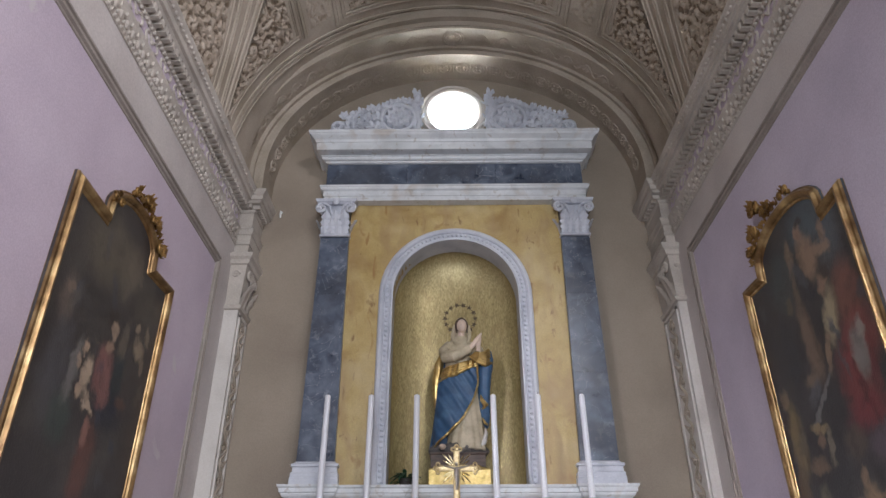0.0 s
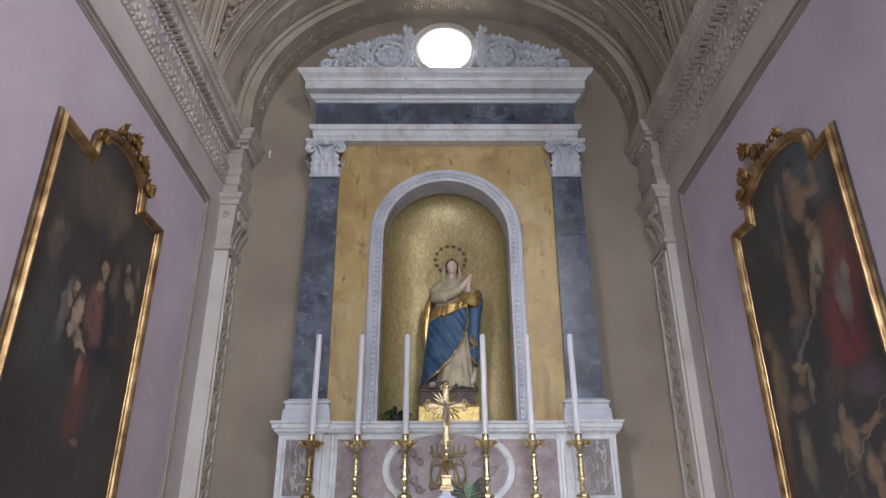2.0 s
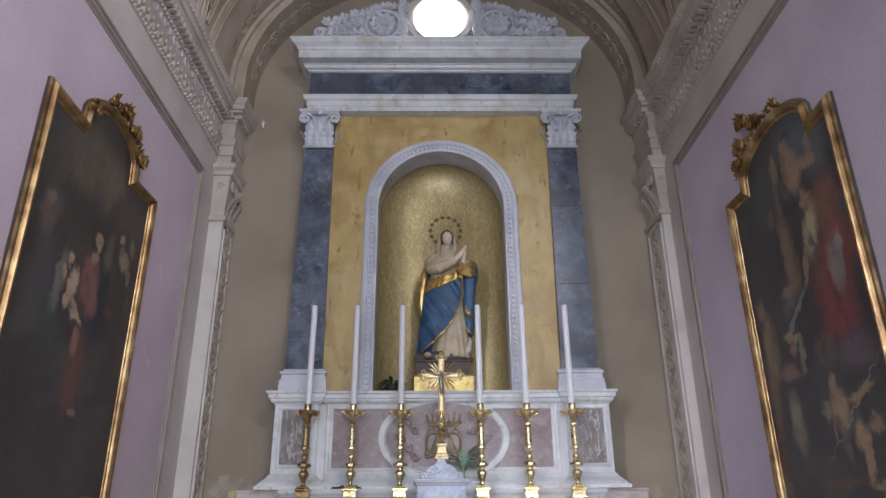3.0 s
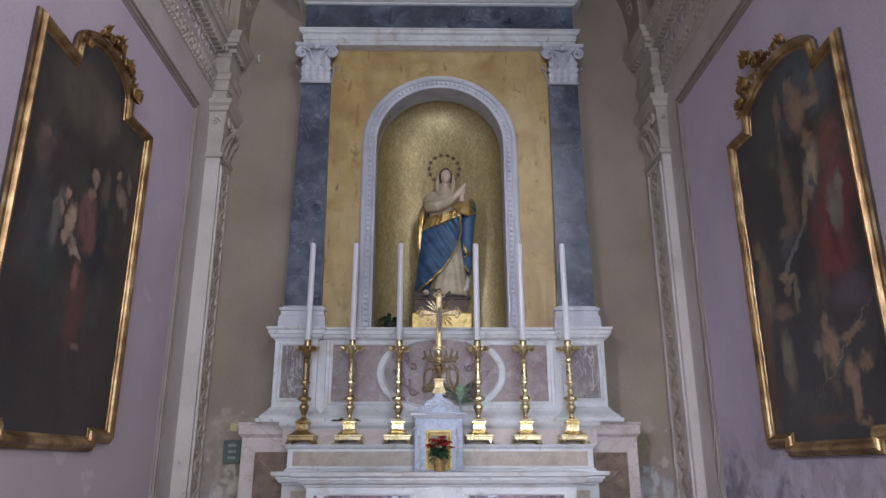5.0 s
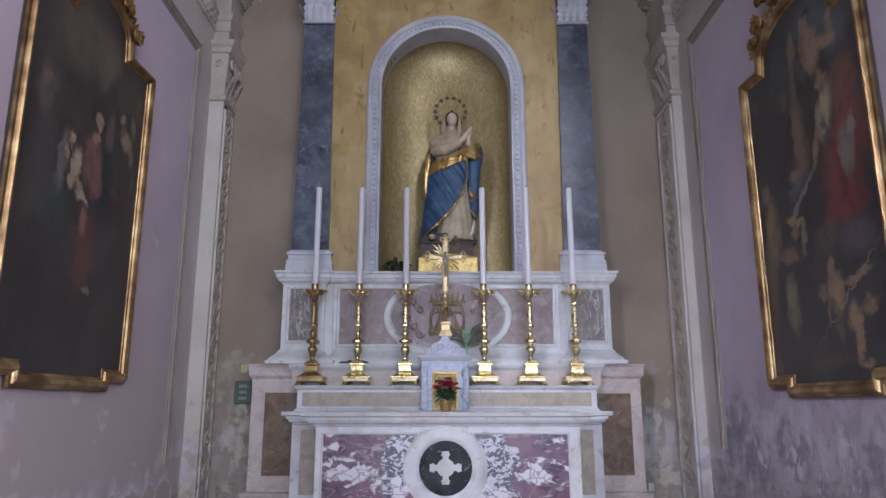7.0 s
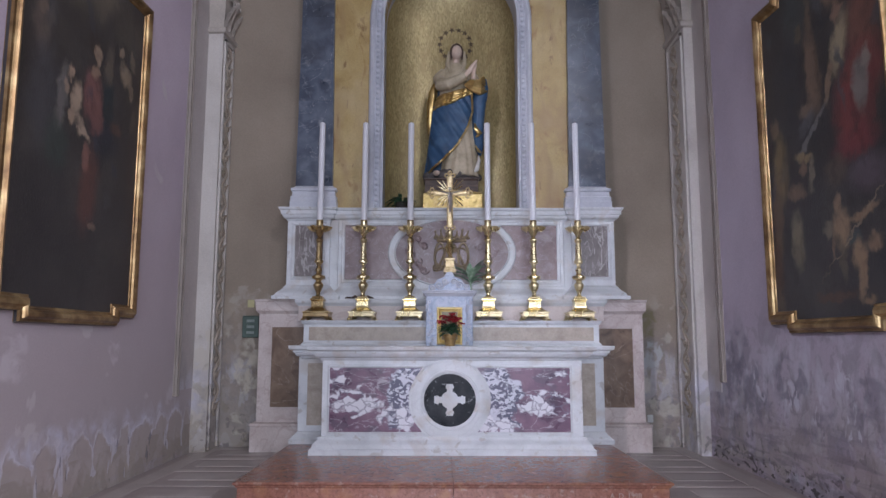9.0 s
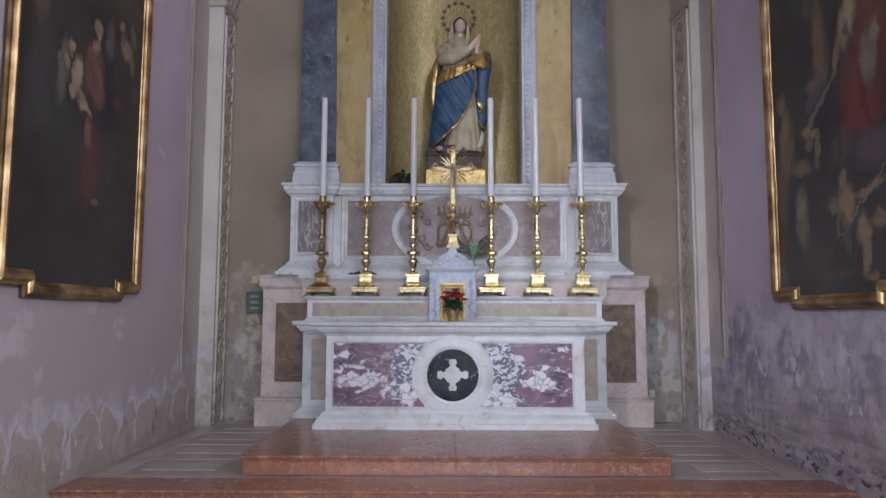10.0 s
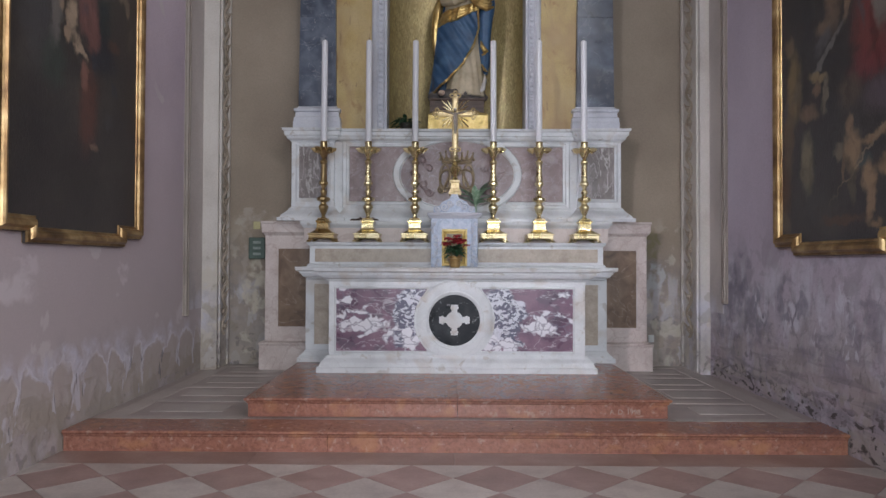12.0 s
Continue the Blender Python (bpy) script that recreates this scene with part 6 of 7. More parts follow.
# ---------------------------------------------------------------- tabernacle with its crucifix
TABM = mat("pale_blue_marble", [(0.24, 0.30, 0.42), (0.36, 0.42, 0.55), (0.48, 0.53, 0.63)], 16, 0.35, bump=0.1, bscale=50, distort=1.2)
overlay(TABM, (0.55, 0.60, 0.69), veins(TABM, 11, 0.05, distort=2.5), 0.5)
POLISHED = mat("bright_gilt_frame", [(0.45, 0.32, 0.11), (0.60, 0.45, 0.18), (0.72, 0.56, 0.26)], 12, 0.35, metal=0.7, bump=0.15, bscale=60)
tab = empty("tabernacle", "pale blue marble tabernacle with a scrolled crest on the altar", "tabernacle")
TX = -0.021
part("body", box(TX - 0.232, TX + 0.232, 6.95, 7.30, 1.245, 1.74, 0.004), TABM, tab)
for s in (-1, 1):
    xx = TX + s * 0.20
    part("side_pilaster", box(xx - 0.03, xx + 0.03, 6.938, 6.96, 1.27, 1.725, 0.004), TABM, tab)
part("cornice", stack(TX - 0.232, TX + 0.232, 6.95, 7.30, [(1.73, 0.0), (1.74, 0.012), (1.755, 0.02), (1.76, 0.032), (1.785, 0.04), (1.79, 0.03)]), FRAME_M, tab, "white marble tabernacle cornice")
bm = bmesh.new()
loop = [(TX - 0.21, 1.79), (TX + 0.21, 1.79), (TX + 0.205, 1.845), (TX + 0.15, 1.86), (TX + 0.12, 1.90), (TX + 0.05, 1.93), (TX + 0.03, 1.975), (TX - 0.03, 1.975), (TX - 0.05, 1.93), (TX - 0.12, 1.90), (TX - 0.15, 1.86), (TX - 0.205, 1.845)]
plate(loop, lambda u, v, d: (u, 6.98 + d, v), 0.2, bm=bm)
part("crest", bm, TABM, tab)
bm = bmesh.new()
for s in (-1, 1):
    for u, v, r in ((0.10, 1.845, 0.045), (0.17, 1.825, 0.028), (0.045, 1.88, 0.035)):
        add_tube(bm, [(p[0], 6.975, p[2]) for p in spiral((TX + s * u, 0, v), r, 0.008, 0, s * 1.5, 16)], 0.009, 5)
part("scroll", bm, FRAME_M, tab)
rl = random.Random(8)
bm = bmesh.new()
for i in range(22):
    s = 1 if i % 2 else -1
    u, v = TX + s * rl.uniform(0.165, 0.225), 1.27 + 0.44 * (i // 2) / 11
    add_tube(bm, [(p[0], 6.934, p[2]) for p in spiral((u, 0, v), 0.022, 0.005, rl.uniform(0, 6), s * 1.2, 10)], 0.0055, 4)
tagged(part("relief", bm, FRAME_M, tab), kind="stuff")
pic = part("door", box(TX - 0.092, TX + 0.098, 6.944, 6.955, 1.285, 1.585, 0.002), mat("dark_door", [(0.12, 0.09, 0.05), (0.22, 0.17, 0.10), (0.34, 0.27, 0.16)], 9, 0.4), tab, "small dark door in a gilt frame")
bm = bmesh.new()
add_sweep(bm, [(TX - 0.105, 1.275), (TX + 0.108, 1.275), (TX + 0.108, 1.605), (TX - 0.105, 1.605)], [(-0.030, 0.0), (-0.028, 0.010), (-0.018, 0.012), (-0.012, 0.007), (0.0, 0.016), (0.014, 0.014), (0.020, 0.0)], lambda u, v, h: (u, 6.95 - h, v))
part("door_frame", bm, POLISHED, pic, "gilt frame")

CAST = mat("cast_brass", [(0.50, 0.38, 0.19), (0.68, 0.54, 0.30), (0.80, 0.67, 0.42)], 25, 0.38, metal=0.6, bump=0.5, bscale=45)
cx = empty("crucifix", "brass altar crucifix with rays on a turned stem", "crucifix", "", (TX + 0.005, 7.06, 1.975))
bm = bmesh.new()
prev = None
for z, r in [(0.0, 0.085), (0.02, 0.09), (0.03, 0.08), (0.05, 0.075), (0.06, 0.06), (0.12, 0.055), (0.13, 0.068), (0.145, 0.07), (0.15, 0.05)]:
    row = [bm.verts.new((a * r * 0.72, b * r * 0.7, z)) for a, b in ((-1, -1), (1, -1), (1, 1), (-1, 1))]
    if prev:
        for i in range(4):
            bm.faces.new((prev[i], prev[(i + 1) % 4], row[(i + 1) % 4], row[i]))
    else:
        bm.faces.new(row[::-1])
    prev = row
bm.faces.new(prev)
part("base", bm, CAST, cx)
smooth(part("stem", add_lathe(bmesh.new(), [(0.036, 0.15), (0.02, 0.18), (0.034, 0.21), (0.055, 0.26), (0.034, 0.30), (0.022, 0.32), (0.055, 0.335), (0.058, 0.35), (0.03, 0.365), (0.02, 0.39), (0.028, 0.41), (0.018, 0.44), (0.02, 0.455)], segs=16), BRASS, cx))
bm = bmesh.new()
add_box(bm, -0.022, 0.022, -0.006, 0.006, 0.45, 1.00, 0.002)
add_box(bm, -0.17, 0.17, -0.006, 0.006, 0.805, 0.845, 0.002)
part("cross", bm, CAST, cx, "dull cast brass cross inside its bright rim")
bm = bmesh.new()
rim = []
for k_ in range(4):
    # each arm: two straight edges, then a trefoil end
    turn = k_ * math.pi / 2
    reach = (0.175, 0.175, 0.175, 0.355)[k_]
    arm = [(0.024, -0.024), (reach, -0.024)]
    for c0, c1, a0_, a1_ in ((reach + 0.008, -0.036, -200, 20), (reach + 0.036, 0.0, -110, 110), (reach + 0.008, 0.036, -20, 200)):
        arm += [(c0 + 0.017 * math.cos(radians(a0_ + (a1_ - a0_) * i / 7)), c1 + 0.017 * math.sin(radians(a0_ + (a1_ - a0_) * i / 7))) for i in range(8)]
    arm += [(reach, 0.024)]
    rim += [(u * math.cos(turn) - v * math.sin(turn), 0.825 + u * math.sin(turn) + v * math.cos(turn)) for u, v in arm]
add_tube(bm, [(u, -0.004, v) for u, v in rim + rim[:1]], 0.0095, 6)
for u, v in ((0, 1.012), (-0.187, 0.825), (0.187, 0.825), (0, 0.455)):
    add_blob(bm, (u, -0.004, v), (0.022, 0.012, 0.022), 10, 8)
part("rim", bm, CAST, cx, "bright brass rim with trefoil ends")
bm = bmesh.new()
for k_ in range(12):
    a = math.pi / 4 + (k_ // 3) * math.pi / 2 + (k_ % 3 - 1) * 0.26
    r = 0.195 if k_ % 3 == 1 else 0.155
    add_tube(bm, [(0.035 * math.cos(a), 0.0, 0.825 + 0.035 * math.sin(a)), (r * 0.8 * math.cos(a), -0.004, 0.825 + r * 0.8 * math.sin(a)), (r * math.cos(a), 0.0, 0.825 + r * math.sin(a))], [0.004, 0.008, 0.0025], 5)
part("rays", bm, BRASS, cx, "brass rays round the crossing")
SILVER = mat("worn_silver", [(0.35, 0.32, 0.28), (0.55, 0.52, 0.48)], 20, 0.35, metal=0.9)
bm = bmesh.new()
add_tube(bm, [(0, -0.022, 0.62), (0.006, -0.03, 0.70), (0, -0.024, 0.78), (0, -0.02, 0.83)], [0.01, 0.018, 0.024, 0.016], 8)
add_blob(bm, (0.0, -0.028, 0.86), (0.015, 0.015, 0.02), 8, 6)
for s in (-1, 1):
    add_tube(bm, [(0, -0.02, 0.815), (s * 0.07, -0.018, 0.835), (s * 0.13, -0.014, 0.85)], [0.012, 0.008, 0.006], 6)
smooth(part("figure", bm, SILVER, cx, "small plain silver figure"))

# ---------------------------------------------------------------- flower pot, green sprays
def leaf_blade(bm, base, d, length, width, droop, slot=0, n=5):
    base, d = Vector(base), Vector(d).normalized()
    side = d.cross(Vector((0, 0, 1))).normalized() if abs(d.z) < 0.98 else Vector((1, 0, 0))
    prev = None
    for i in range(n + 1):
        t = i / n
        p = base + d * length * t + Vector((0, 0, -droop * length * t * t))
        w = width * math.sin(math.pi * (0.12 + 0.86 * t)) * 0.5
        nrm = side.cross(d).normalized()
        row = [bm.verts.new(p - side * w + nrm * w * 0.25), bm.verts.new(p), bm.verts.new(p + side * w + nrm * w * 0.25)]
        if prev:
            for k_ in range(2):
                bm.faces.new((prev[k_], prev[k_ + 1], row[k_ + 1], row[k_])).material_index = slot
        prev = row


LEAF = mat("dark_green_leaf", [(0.015, 0.05, 0.025), (0.03, 0.085, 0.04), (0.05, 0.12, 0.06)], 20, 0.5, bump=0.1)
PALELEAF = mat("pale_green_leaf", [(0.12, 0.22, 0.14), (0.22, 0.34, 0.22), (0.40, 0.50, 0.38)], 30, 0.5, bump=0.1)
REDP = mat("red_petal", [(0.26, 0.01, 0.02), (0.42, 0.02, 0.035), (0.52, 0.04, 0.055)], 25, 0.55, bump=0.1)
POTM = mat("gilt_pot", [(0.25, 0.15, 0.06), (0.42, 0.27, 0.11), (0.52, 0.36, 0.16)], 12, 0.35, metal=0.6)
pot = empty("flower_pot", "small bronze pot with red poinsettia flowers on the altar", "potted plant", "", (TX + 0.003, 6.70, 1.245))
smooth(part("pot", add_lathe(bmesh.new(), [(0.042, 0.0), (0.046, 0.004), (0.058, 0.085), (0.066, 0.087), (0.068, 0.11), (0.060, 0.112), (0.056, 0.10), (0.02, 0.098)], segs=24), POTM, pot))
rf = random.Random(3)
bm = bmesh.new()
for i in range(80):
    a, el = rf.uniform(0, 6.28), rf.uniform(-0.1, 1.0)
    b0 = (0.04 * math.cos(a), 0.04 * math.sin(a), 0.12 + rf.uniform(0, 0.08))
    leaf_blade(bm, b0, (math.cos(a), math.sin(a), el), rf.uniform(0.06, 0.11), 0.045, 0.4)
part("leaves", bm, LEAF, pot)
for i in range(15):
    a = i * 2.4
    r = 0.02 + 0.10 * (i / 15) ** 0.6
    c_ = (r * math.cos(a), 0.8 * r * math.sin(a) - 0.03, 0.285 + 0.02 * math.cos(i * 1.7) - 4.5 * r * r)
    bm = bmesh.new()
    for k_ in range(11):
        b = k_ * 0.571 + rf.uniform(-0.2, 0.2)
        leaf_blade(bm, c_, (math.cos(b), math.sin(b), rf.uniform(-0.1, 0.7)), rf.uniform(0.035, 0.055), 0.044, 0.5, n=4)
    add_blob(bm, c_, (0.012, 0.012, 0.01), 6, 4)
    part("flower", bm, REDP, pot, "red flower head")

sp = empty("lily_spray", "pale green leaf spray beside the tabernacle crest", "plant", "", (0.20, 7.24, 1.73))
sp.location = (0.20, 7.42, 1.728)
sp.scale = (1.5, 1.2, 1.5)
bm = bmesh.new()
rs = random.Random(11)
for i in range(20):
    a = rs.uniform(0, 6.28)
    leaf_blade(bm, (0.01 * math.cos(a), 0.01 * math.sin(a), 0.10 + rs.uniform(0, 0.10)), (math.cos(a) * 1.2 - 0.15, -abs(math.sin(a)) * 0.3, rs.uniform(0.1, 1.4)), rs.uniform(0.12, 0.22), 0.05, 0.25)
part("leaves", bm, PALELEAF, sp)
part("stalk", add_tube(bmesh.new(), [(0, 0, 0), (0.005, -0.005, 0.1), (-0.01, 0, 0.22)], [0.012, 0.009, 0.006], 6), PALELEAF, sp)

np_ = empty("niche_plant", "small dark green plant at the statue's side in the niche", "plant", "", (-0.56, 7.80, 2.722))
bm = bmesh.new()
for i in range(44):
    a = rs.uniform(0, 6.28)
    leaf_blade(bm, (0.03 * math.cos(a), 0.03 * math.sin(a), 0.06 + rs.uniform(0, 0.12)), (math.cos(a), math.sin(a) * 0.7, rs.uniform(-0.2, 1.2)), rs.uniform(0.08, 0.19), 0.045, 0.5)
part("leaves", bm, LEAF, np_)
smooth(part("pot", add_lathe(bmesh.new(), [(0.05, 0.0), (0.07, 0.10), (0.075, 0.12), (0.06, 0.12), (0.05, 0.10)], segs=16), mat("dark_pot", [(0.03, 0.025, 0.02), (0.06, 0.05, 0.04)], 10, 0.6), np_))

# ---------------------------------------------------------------- statue and its bases
gb_ = empty("gold_plinth", "gilt plinth with scalloped top under the statue", "plinth", "", (0.022, 7.80, 2.722))
GOLDLEAF = mat("hammered_gold", [(0.45, 0.32, 0.10), (0.66, 0.50, 0.20), (0.80, 0.65, 0.32)], 22, 0.38, metal=0.9, bump=0.6, bscale=45)
part("body", box(-0.335, 0.335, -0.10, 0.2, 0.0, 0.205, 0.006), GOLDLEAF, gb_)
bm = bmesh.new()
for s in (-1, 1):
    add_tube(bm, [(p[0], -0.095, p[2]) for p in spiral((s * 0.2, 0, 0.215), 0.03, 0.008, 0, s * 1.3, 12)], 0.012, 6)
    add_tube(bm, [(s * 0.33, -0.095, 0.205), (s * 0.25, -0.095, 0.215), (s * 0.16, -0.095, 0.23), (s * 0.06, -0.095, 0.205)], [0.008, 0.014, 0.014, 0.008], 6)
smooth(part("scroll", bm, GOLDLEAF, gb_))
WOODB = mat("dark_wood_base", [(0.035, 0.02, 0.015), (0.075, 0.045, 0.032), (0.12, 0.08, 0.06)], 8, 0.5, bump=0.15, stretch=(1, 1, 6))
wb = empty("wooden_plinth", "dark brown moulded wooden plinth on the gilt plinth", "plinth")
part("body", stack(-0.29, 0.31, 7.74, 8.02, [(2.927, 0.01), (2.94, 0.012), (2.96, 0.0), (3.09, 0.0), (3.10, 0.012), (3.115, 0.012)]), WOODB, wb)

BLUE_C = mat("blue_painted_wood", [(0.018, 0.055, 0.12), (0.035, 0.09, 0.18), (0.06, 0.13, 0.23)], 7, 0.5, bump=0.2, bscale=25)
CREAM_C = mat("cream_painted_wood", [(0.36, 0.30, 0.20), (0.49, 0.42, 0.295), (0.56, 0.49, 0.36)], 7, 0.5, bump=0.2, bscale=25)
SKIN_C = mat("pale_painted_wood", [(0.62, 0.48, 0.39), (0.70, 0.56, 0.46)], 9, 0.45, bump=0.05)
ROCK_C = mat("dark_painted_cloud", [(0.05, 0.045, 0.045), (0.10, 0.09, 0.085), (0.16, 0.145, 0.135)], 9, 0.7, bump=0.4)


def loft(bm, rows, slot=0, segs=40, folds=0.0, nf=9, twist=0.0, flat=0.8, cond=None):
    """A draped body: rows of (z, x, y, radius x, radius y); folds are ridges that run down it."""
    rings = []
    nz = len(rows)
    for k_, (z, x, y, rx, ry) in enumerate(rows):
        ring = []
        for i in range(segs):
            a = 2 * math.pi * i / segs
            f_ = 1 + folds * (1 - k_ / nz) * math.sin(nf * a + twist * k_ + 1.3 * math.sin(2 * a + k_ * 0.3)) * (0.6 + 0.4 * noise.noise(Vector((a * 1.5, k_ * 0.2, slot))))
            ring.append(bm.verts.new((x + rx * math.cos(a) * f_, y + ry * math.sin(a) * f_, z)))
        rings.append(ring)
    for k_ in range(nz - 1):
        for i in range(segs):
            f = bm.faces.new((rings[k_][i], rings[k_][(i + 1) % segs], rings[k_ + 1][(i + 1) % segs], rings[k_ + 1][i]))
            f.material_index = slot
            f.smooth = True
    bm.faces.new(rings[0][::-1]).material_index = slot
    bm.faces.new(rings[-1]).material_index = slot


def lerp_rows(keys, n):
    out = []
    for i in range(n + 1):
        t = i / n * (len(keys) - 1)
        k_ = min(int(t), len(keys) - 2)
        q = t - k_
        q = q * q * (3 - 2 * q) * 0.5 + q * 0.5
        out.append(tuple(keys[k_][j] + (keys[k_ + 1][j] - keys[k_][j]) * q for j in range(5)))
    return out


bm = bmesh.new()
SY = 7.87
# cloud base, robe, mantle, belt of gilt lining, shoulders, head in a veil, arms, ring of stars
for u, v, r in ((-0.20, 0.0, 0.10), (0.0, -0.04, 0.13), (0.2, 0.0, 0.10), (0.1, -0.08, 0.09), (-0.1, -0.09, 0.08), (0.28, 0.03, 0.07)):
    add_blob(bm, (u, SY + v, 3.16), (r * 1.2, r, r * 0.75), 12, 8, 4)
loft(bm, lerp_rows([(3.15, 0.10, SY - 0.02, 0.215, 0.15), (3.5, 0.11, SY - 0.01, 0.185, 0.145), (3.9, 0.09, SY, 0.16, 0.12), (4.2, 0.05, SY, 0.15, 0.11)], 30), 1, 64, 0.11, 13, 0.06)
def along(t, keys):
    """A value between keys of (t, value), eased."""
    for (t0, a), (t1, b) in zip(keys, keys[1:]):
        if t <= t1:
            return a + (b - a) * (t - t0) / (t1 - t0)
    return keys[-1][1]


# mantle: drawn from the hip across the front, its edge falling from the waist to the far foot
segs, nz = 56, 44
grid = []
for k_ in range(nz + 1):
    t = k_ / nz
    row = []
    edge_x = along(t, [(0.0, -0.27), (0.02, -0.25), (0.18, -0.07), (0.34, 0.076), (0.57, 0.195), (0.76, 0.245), (1.0, 0.235)])
    left = -0.315 + 0.115 * t ** 0.8
    for i in range(segs + 1):
        q = i / segs
        x = left + (edge_x - left) * q
        z = 3.17 + (0.77 + 0.18 * q) * t
        mid = 0.03
        bulge = math.sqrt(max(0.0, 1 - min(1.0, abs(x - mid) / 0.30) ** 2.2))
        drape = 2.2 * x + 1.35 * (z - 3.17)
        fold = 0.020 * math.sin(13 * drape - 3.0 * (z - 3.2)) * (0.35 + 0.65 * (1 - t)) + 0.008 * math.sin(31 * drape + 5 * z)
        row.append(bm.verts.new((x, SY - 0.015 - 0.185 * bulge - fold, z + (0.02 * math.sin(9 * q) if k_ == 0 else 0))))
    grid.append(row)
for k_ in range(nz):
    for i in range(segs):
        f = bm.faces.new((grid[k_][i], grid[k_][i + 1], grid[k_ + 1][i + 1], grid[k_ + 1][i]))
        f.material_index, f.smooth = (0, True)
add_tube(bm, [Vector(r[-1].co) + Vector((0.004, -0.006, 0)) for r in grid], 0.012, 6, 2)
# mantle's back, and the end that falls from the forearm with a turned gilt corner
loft(bm, lerp_rows([(3.18, -0.06, SY + 0.07, 0.22, 0.08), (3.6, 0.0, SY + 0.07, 0.23, 0.09), (4.1, 0.05, SY + 0.07, 0.26, 0.10), (4.32, 0.06, SY + 0.06, 0.20, 0.10)], 24), 0, 40, 0.06, 8)
loft(bm, lerp_rows([(3.40, 0.335, SY - 0.05, 0.018, 0.02), (3.50, 0.325, SY - 0.06, 0.05, 0.045), (3.75, 0.315, SY - 0.07, 0.065, 0.055), (4.02, 0.325, SY - 0.08, 0.085, 0.07), (4.18, 0.36, SY - 0.08, 0.075, 0.07), (4.30, 0.385, SY - 0.05, 0.035, 0.05)], 24), 0, 28, 0.12, 6)
add_tube(bm, [(0.275, SY - 0.12, 3.76), (0.285, SY - 0.135, 3.70), (0.315, SY - 0.135, 3.655), (0.355, SY - 0.12, 3.64)], [0.006, 0.022, 0.030, 0.010], 8, 2)
add_tube(bm, [(0.285, SY - 0.115, 3.60), (0.315, SY - 0.12, 3.62), (0.35, SY - 0.115, 3.66)], [0.008, 0.018, 0.008], 8, 2)
add_tube(bm, [(0.285, SY - 0.11, 3.50), (0.315, SY - 0.115, 3.44), (0.345, SY - 0.105, 3.42)], [0.006, 0.017, 0.008], 8, 2)
# gilt lining folded over at the waist, rising to the forearm and thrown over it
for w in range(5):
    line, radii = [], []
    for i in range(0, segs + 1, 4):
        q = i / segs
        p = Vector(grid[-1][i].co)
        line.append(p + Vector((0.01 * w * (1 - q), -0.006 + 0.006 * math.sin(7 * q + 2 * w) + 0.006 * w, -0.03 + (0.034 - 0.016 * q) * w + 0.008 * math.sin(9 * q + 1.7 * w))))
        radii.append(0.010 + 0.014 * math.sin(math.pi * (0.12 + 0.80 * q)) * (0.75 + 0.25 * math.sin(3 * w + 5 * q)))
    add_tube(bm, line, radii, 10, 2)
for w in range(5):
    add_tube(bm, [(0.16 + 0.014 * w, SY - 0.18, 4.20 + 0.012 * w), (0.24 + 0.008 * w, SY - 0.205, 4.13 + 0.022 * w), (0.33, SY - 0.18, 4.10 + 0.034 * w), (0.40 - 0.006 * w, SY - 0.11, 4.14 + 0.040 * w), (0.41 - 0.01 * w, SY - 0.05, 4.20 + 0.03 * w)], [0.012, 0.024, 0.027, 0.024, 0.014], 10, 2)
add_tube(bm, [(0.40, SY - 0.04, 4.30), (0.415, SY - 0.06, 4.20), (0.395, SY - 0.07, 4.08), (0.36, SY - 0.08, 3.95)], [0.010, 0.022, 0.030, 0.02], 10, 0)
loft(bm, lerp_rows([(3.60, -0.215, SY + 0.05, 0.02, 0.03), (3.80, -0.235, SY + 0.04, 0.045, 0.05), (4.00, -0.225, SY + 0.03, 0.055, 0.07), (4.18, -0.20, SY + 0.03, 0.055, 0.07), (4.32, -0.15, SY + 0.04, 0.04, 0.05), (4.38, -0.12, SY + 0.05, 0.012, 0.02)], 18), 2, 24, 0.14, 5, 0.12)
# upper body, veil over the shoulders
loft(bm, lerp_rows([(4.02, 0.04, SY - 0.01, 0.175, 0.14), (4.18, 0.04, SY - 0.01, 0.165, 0.14), (4.32, 0.045, SY, 0.165, 0.125), (4.42, 0.05, SY, 0.15, 0.105), (4.475, 0.055, SY, 0.10, 0.075), (4.51, 0.06, SY - 0.005, 0.055, 0.055)], 26), 1, 48, 0.045, 11, 0.12)
loft(bm, lerp_rows([(4.49, 0.063, SY - 0.012, 0.044, 0.046), (4.54, 0.066, SY - 0.018, 0.038, 0.042), (4.60, 0.068, SY - 0.022, 0.04, 0.044)], 8), 3, 20)
loft(bm, lerp_rows([(4.40, 0.045, SY + 0.05, 0.15, 0.06), (4.48, 0.05, SY + 0.045, 0.12, 0.06), (4.56, 0.06, SY + 0.04, 0.078, 0.055), (4.64, 0.068, SY + 0.04, 0.085, 0.065), (4.71, 0.07, SY + 0.04, 0.08, 0.065), (4.755, 0.072, SY + 0.025, 0.055, 0.055), (4.77, 0.073, SY + 0.02, 0.01, 0.01)], 24), 1, 36, 0.03, 9)
add_tube(bm, [(-0.015, SY - 0.01, 4.66), (-0.03, SY - 0.03, 4.56), (-0.035, SY - 0.065, 4.47), (-0.01, SY - 0.10, 4.38)], [0.016, 0.024, 0.028, 0.012], 8, 1)
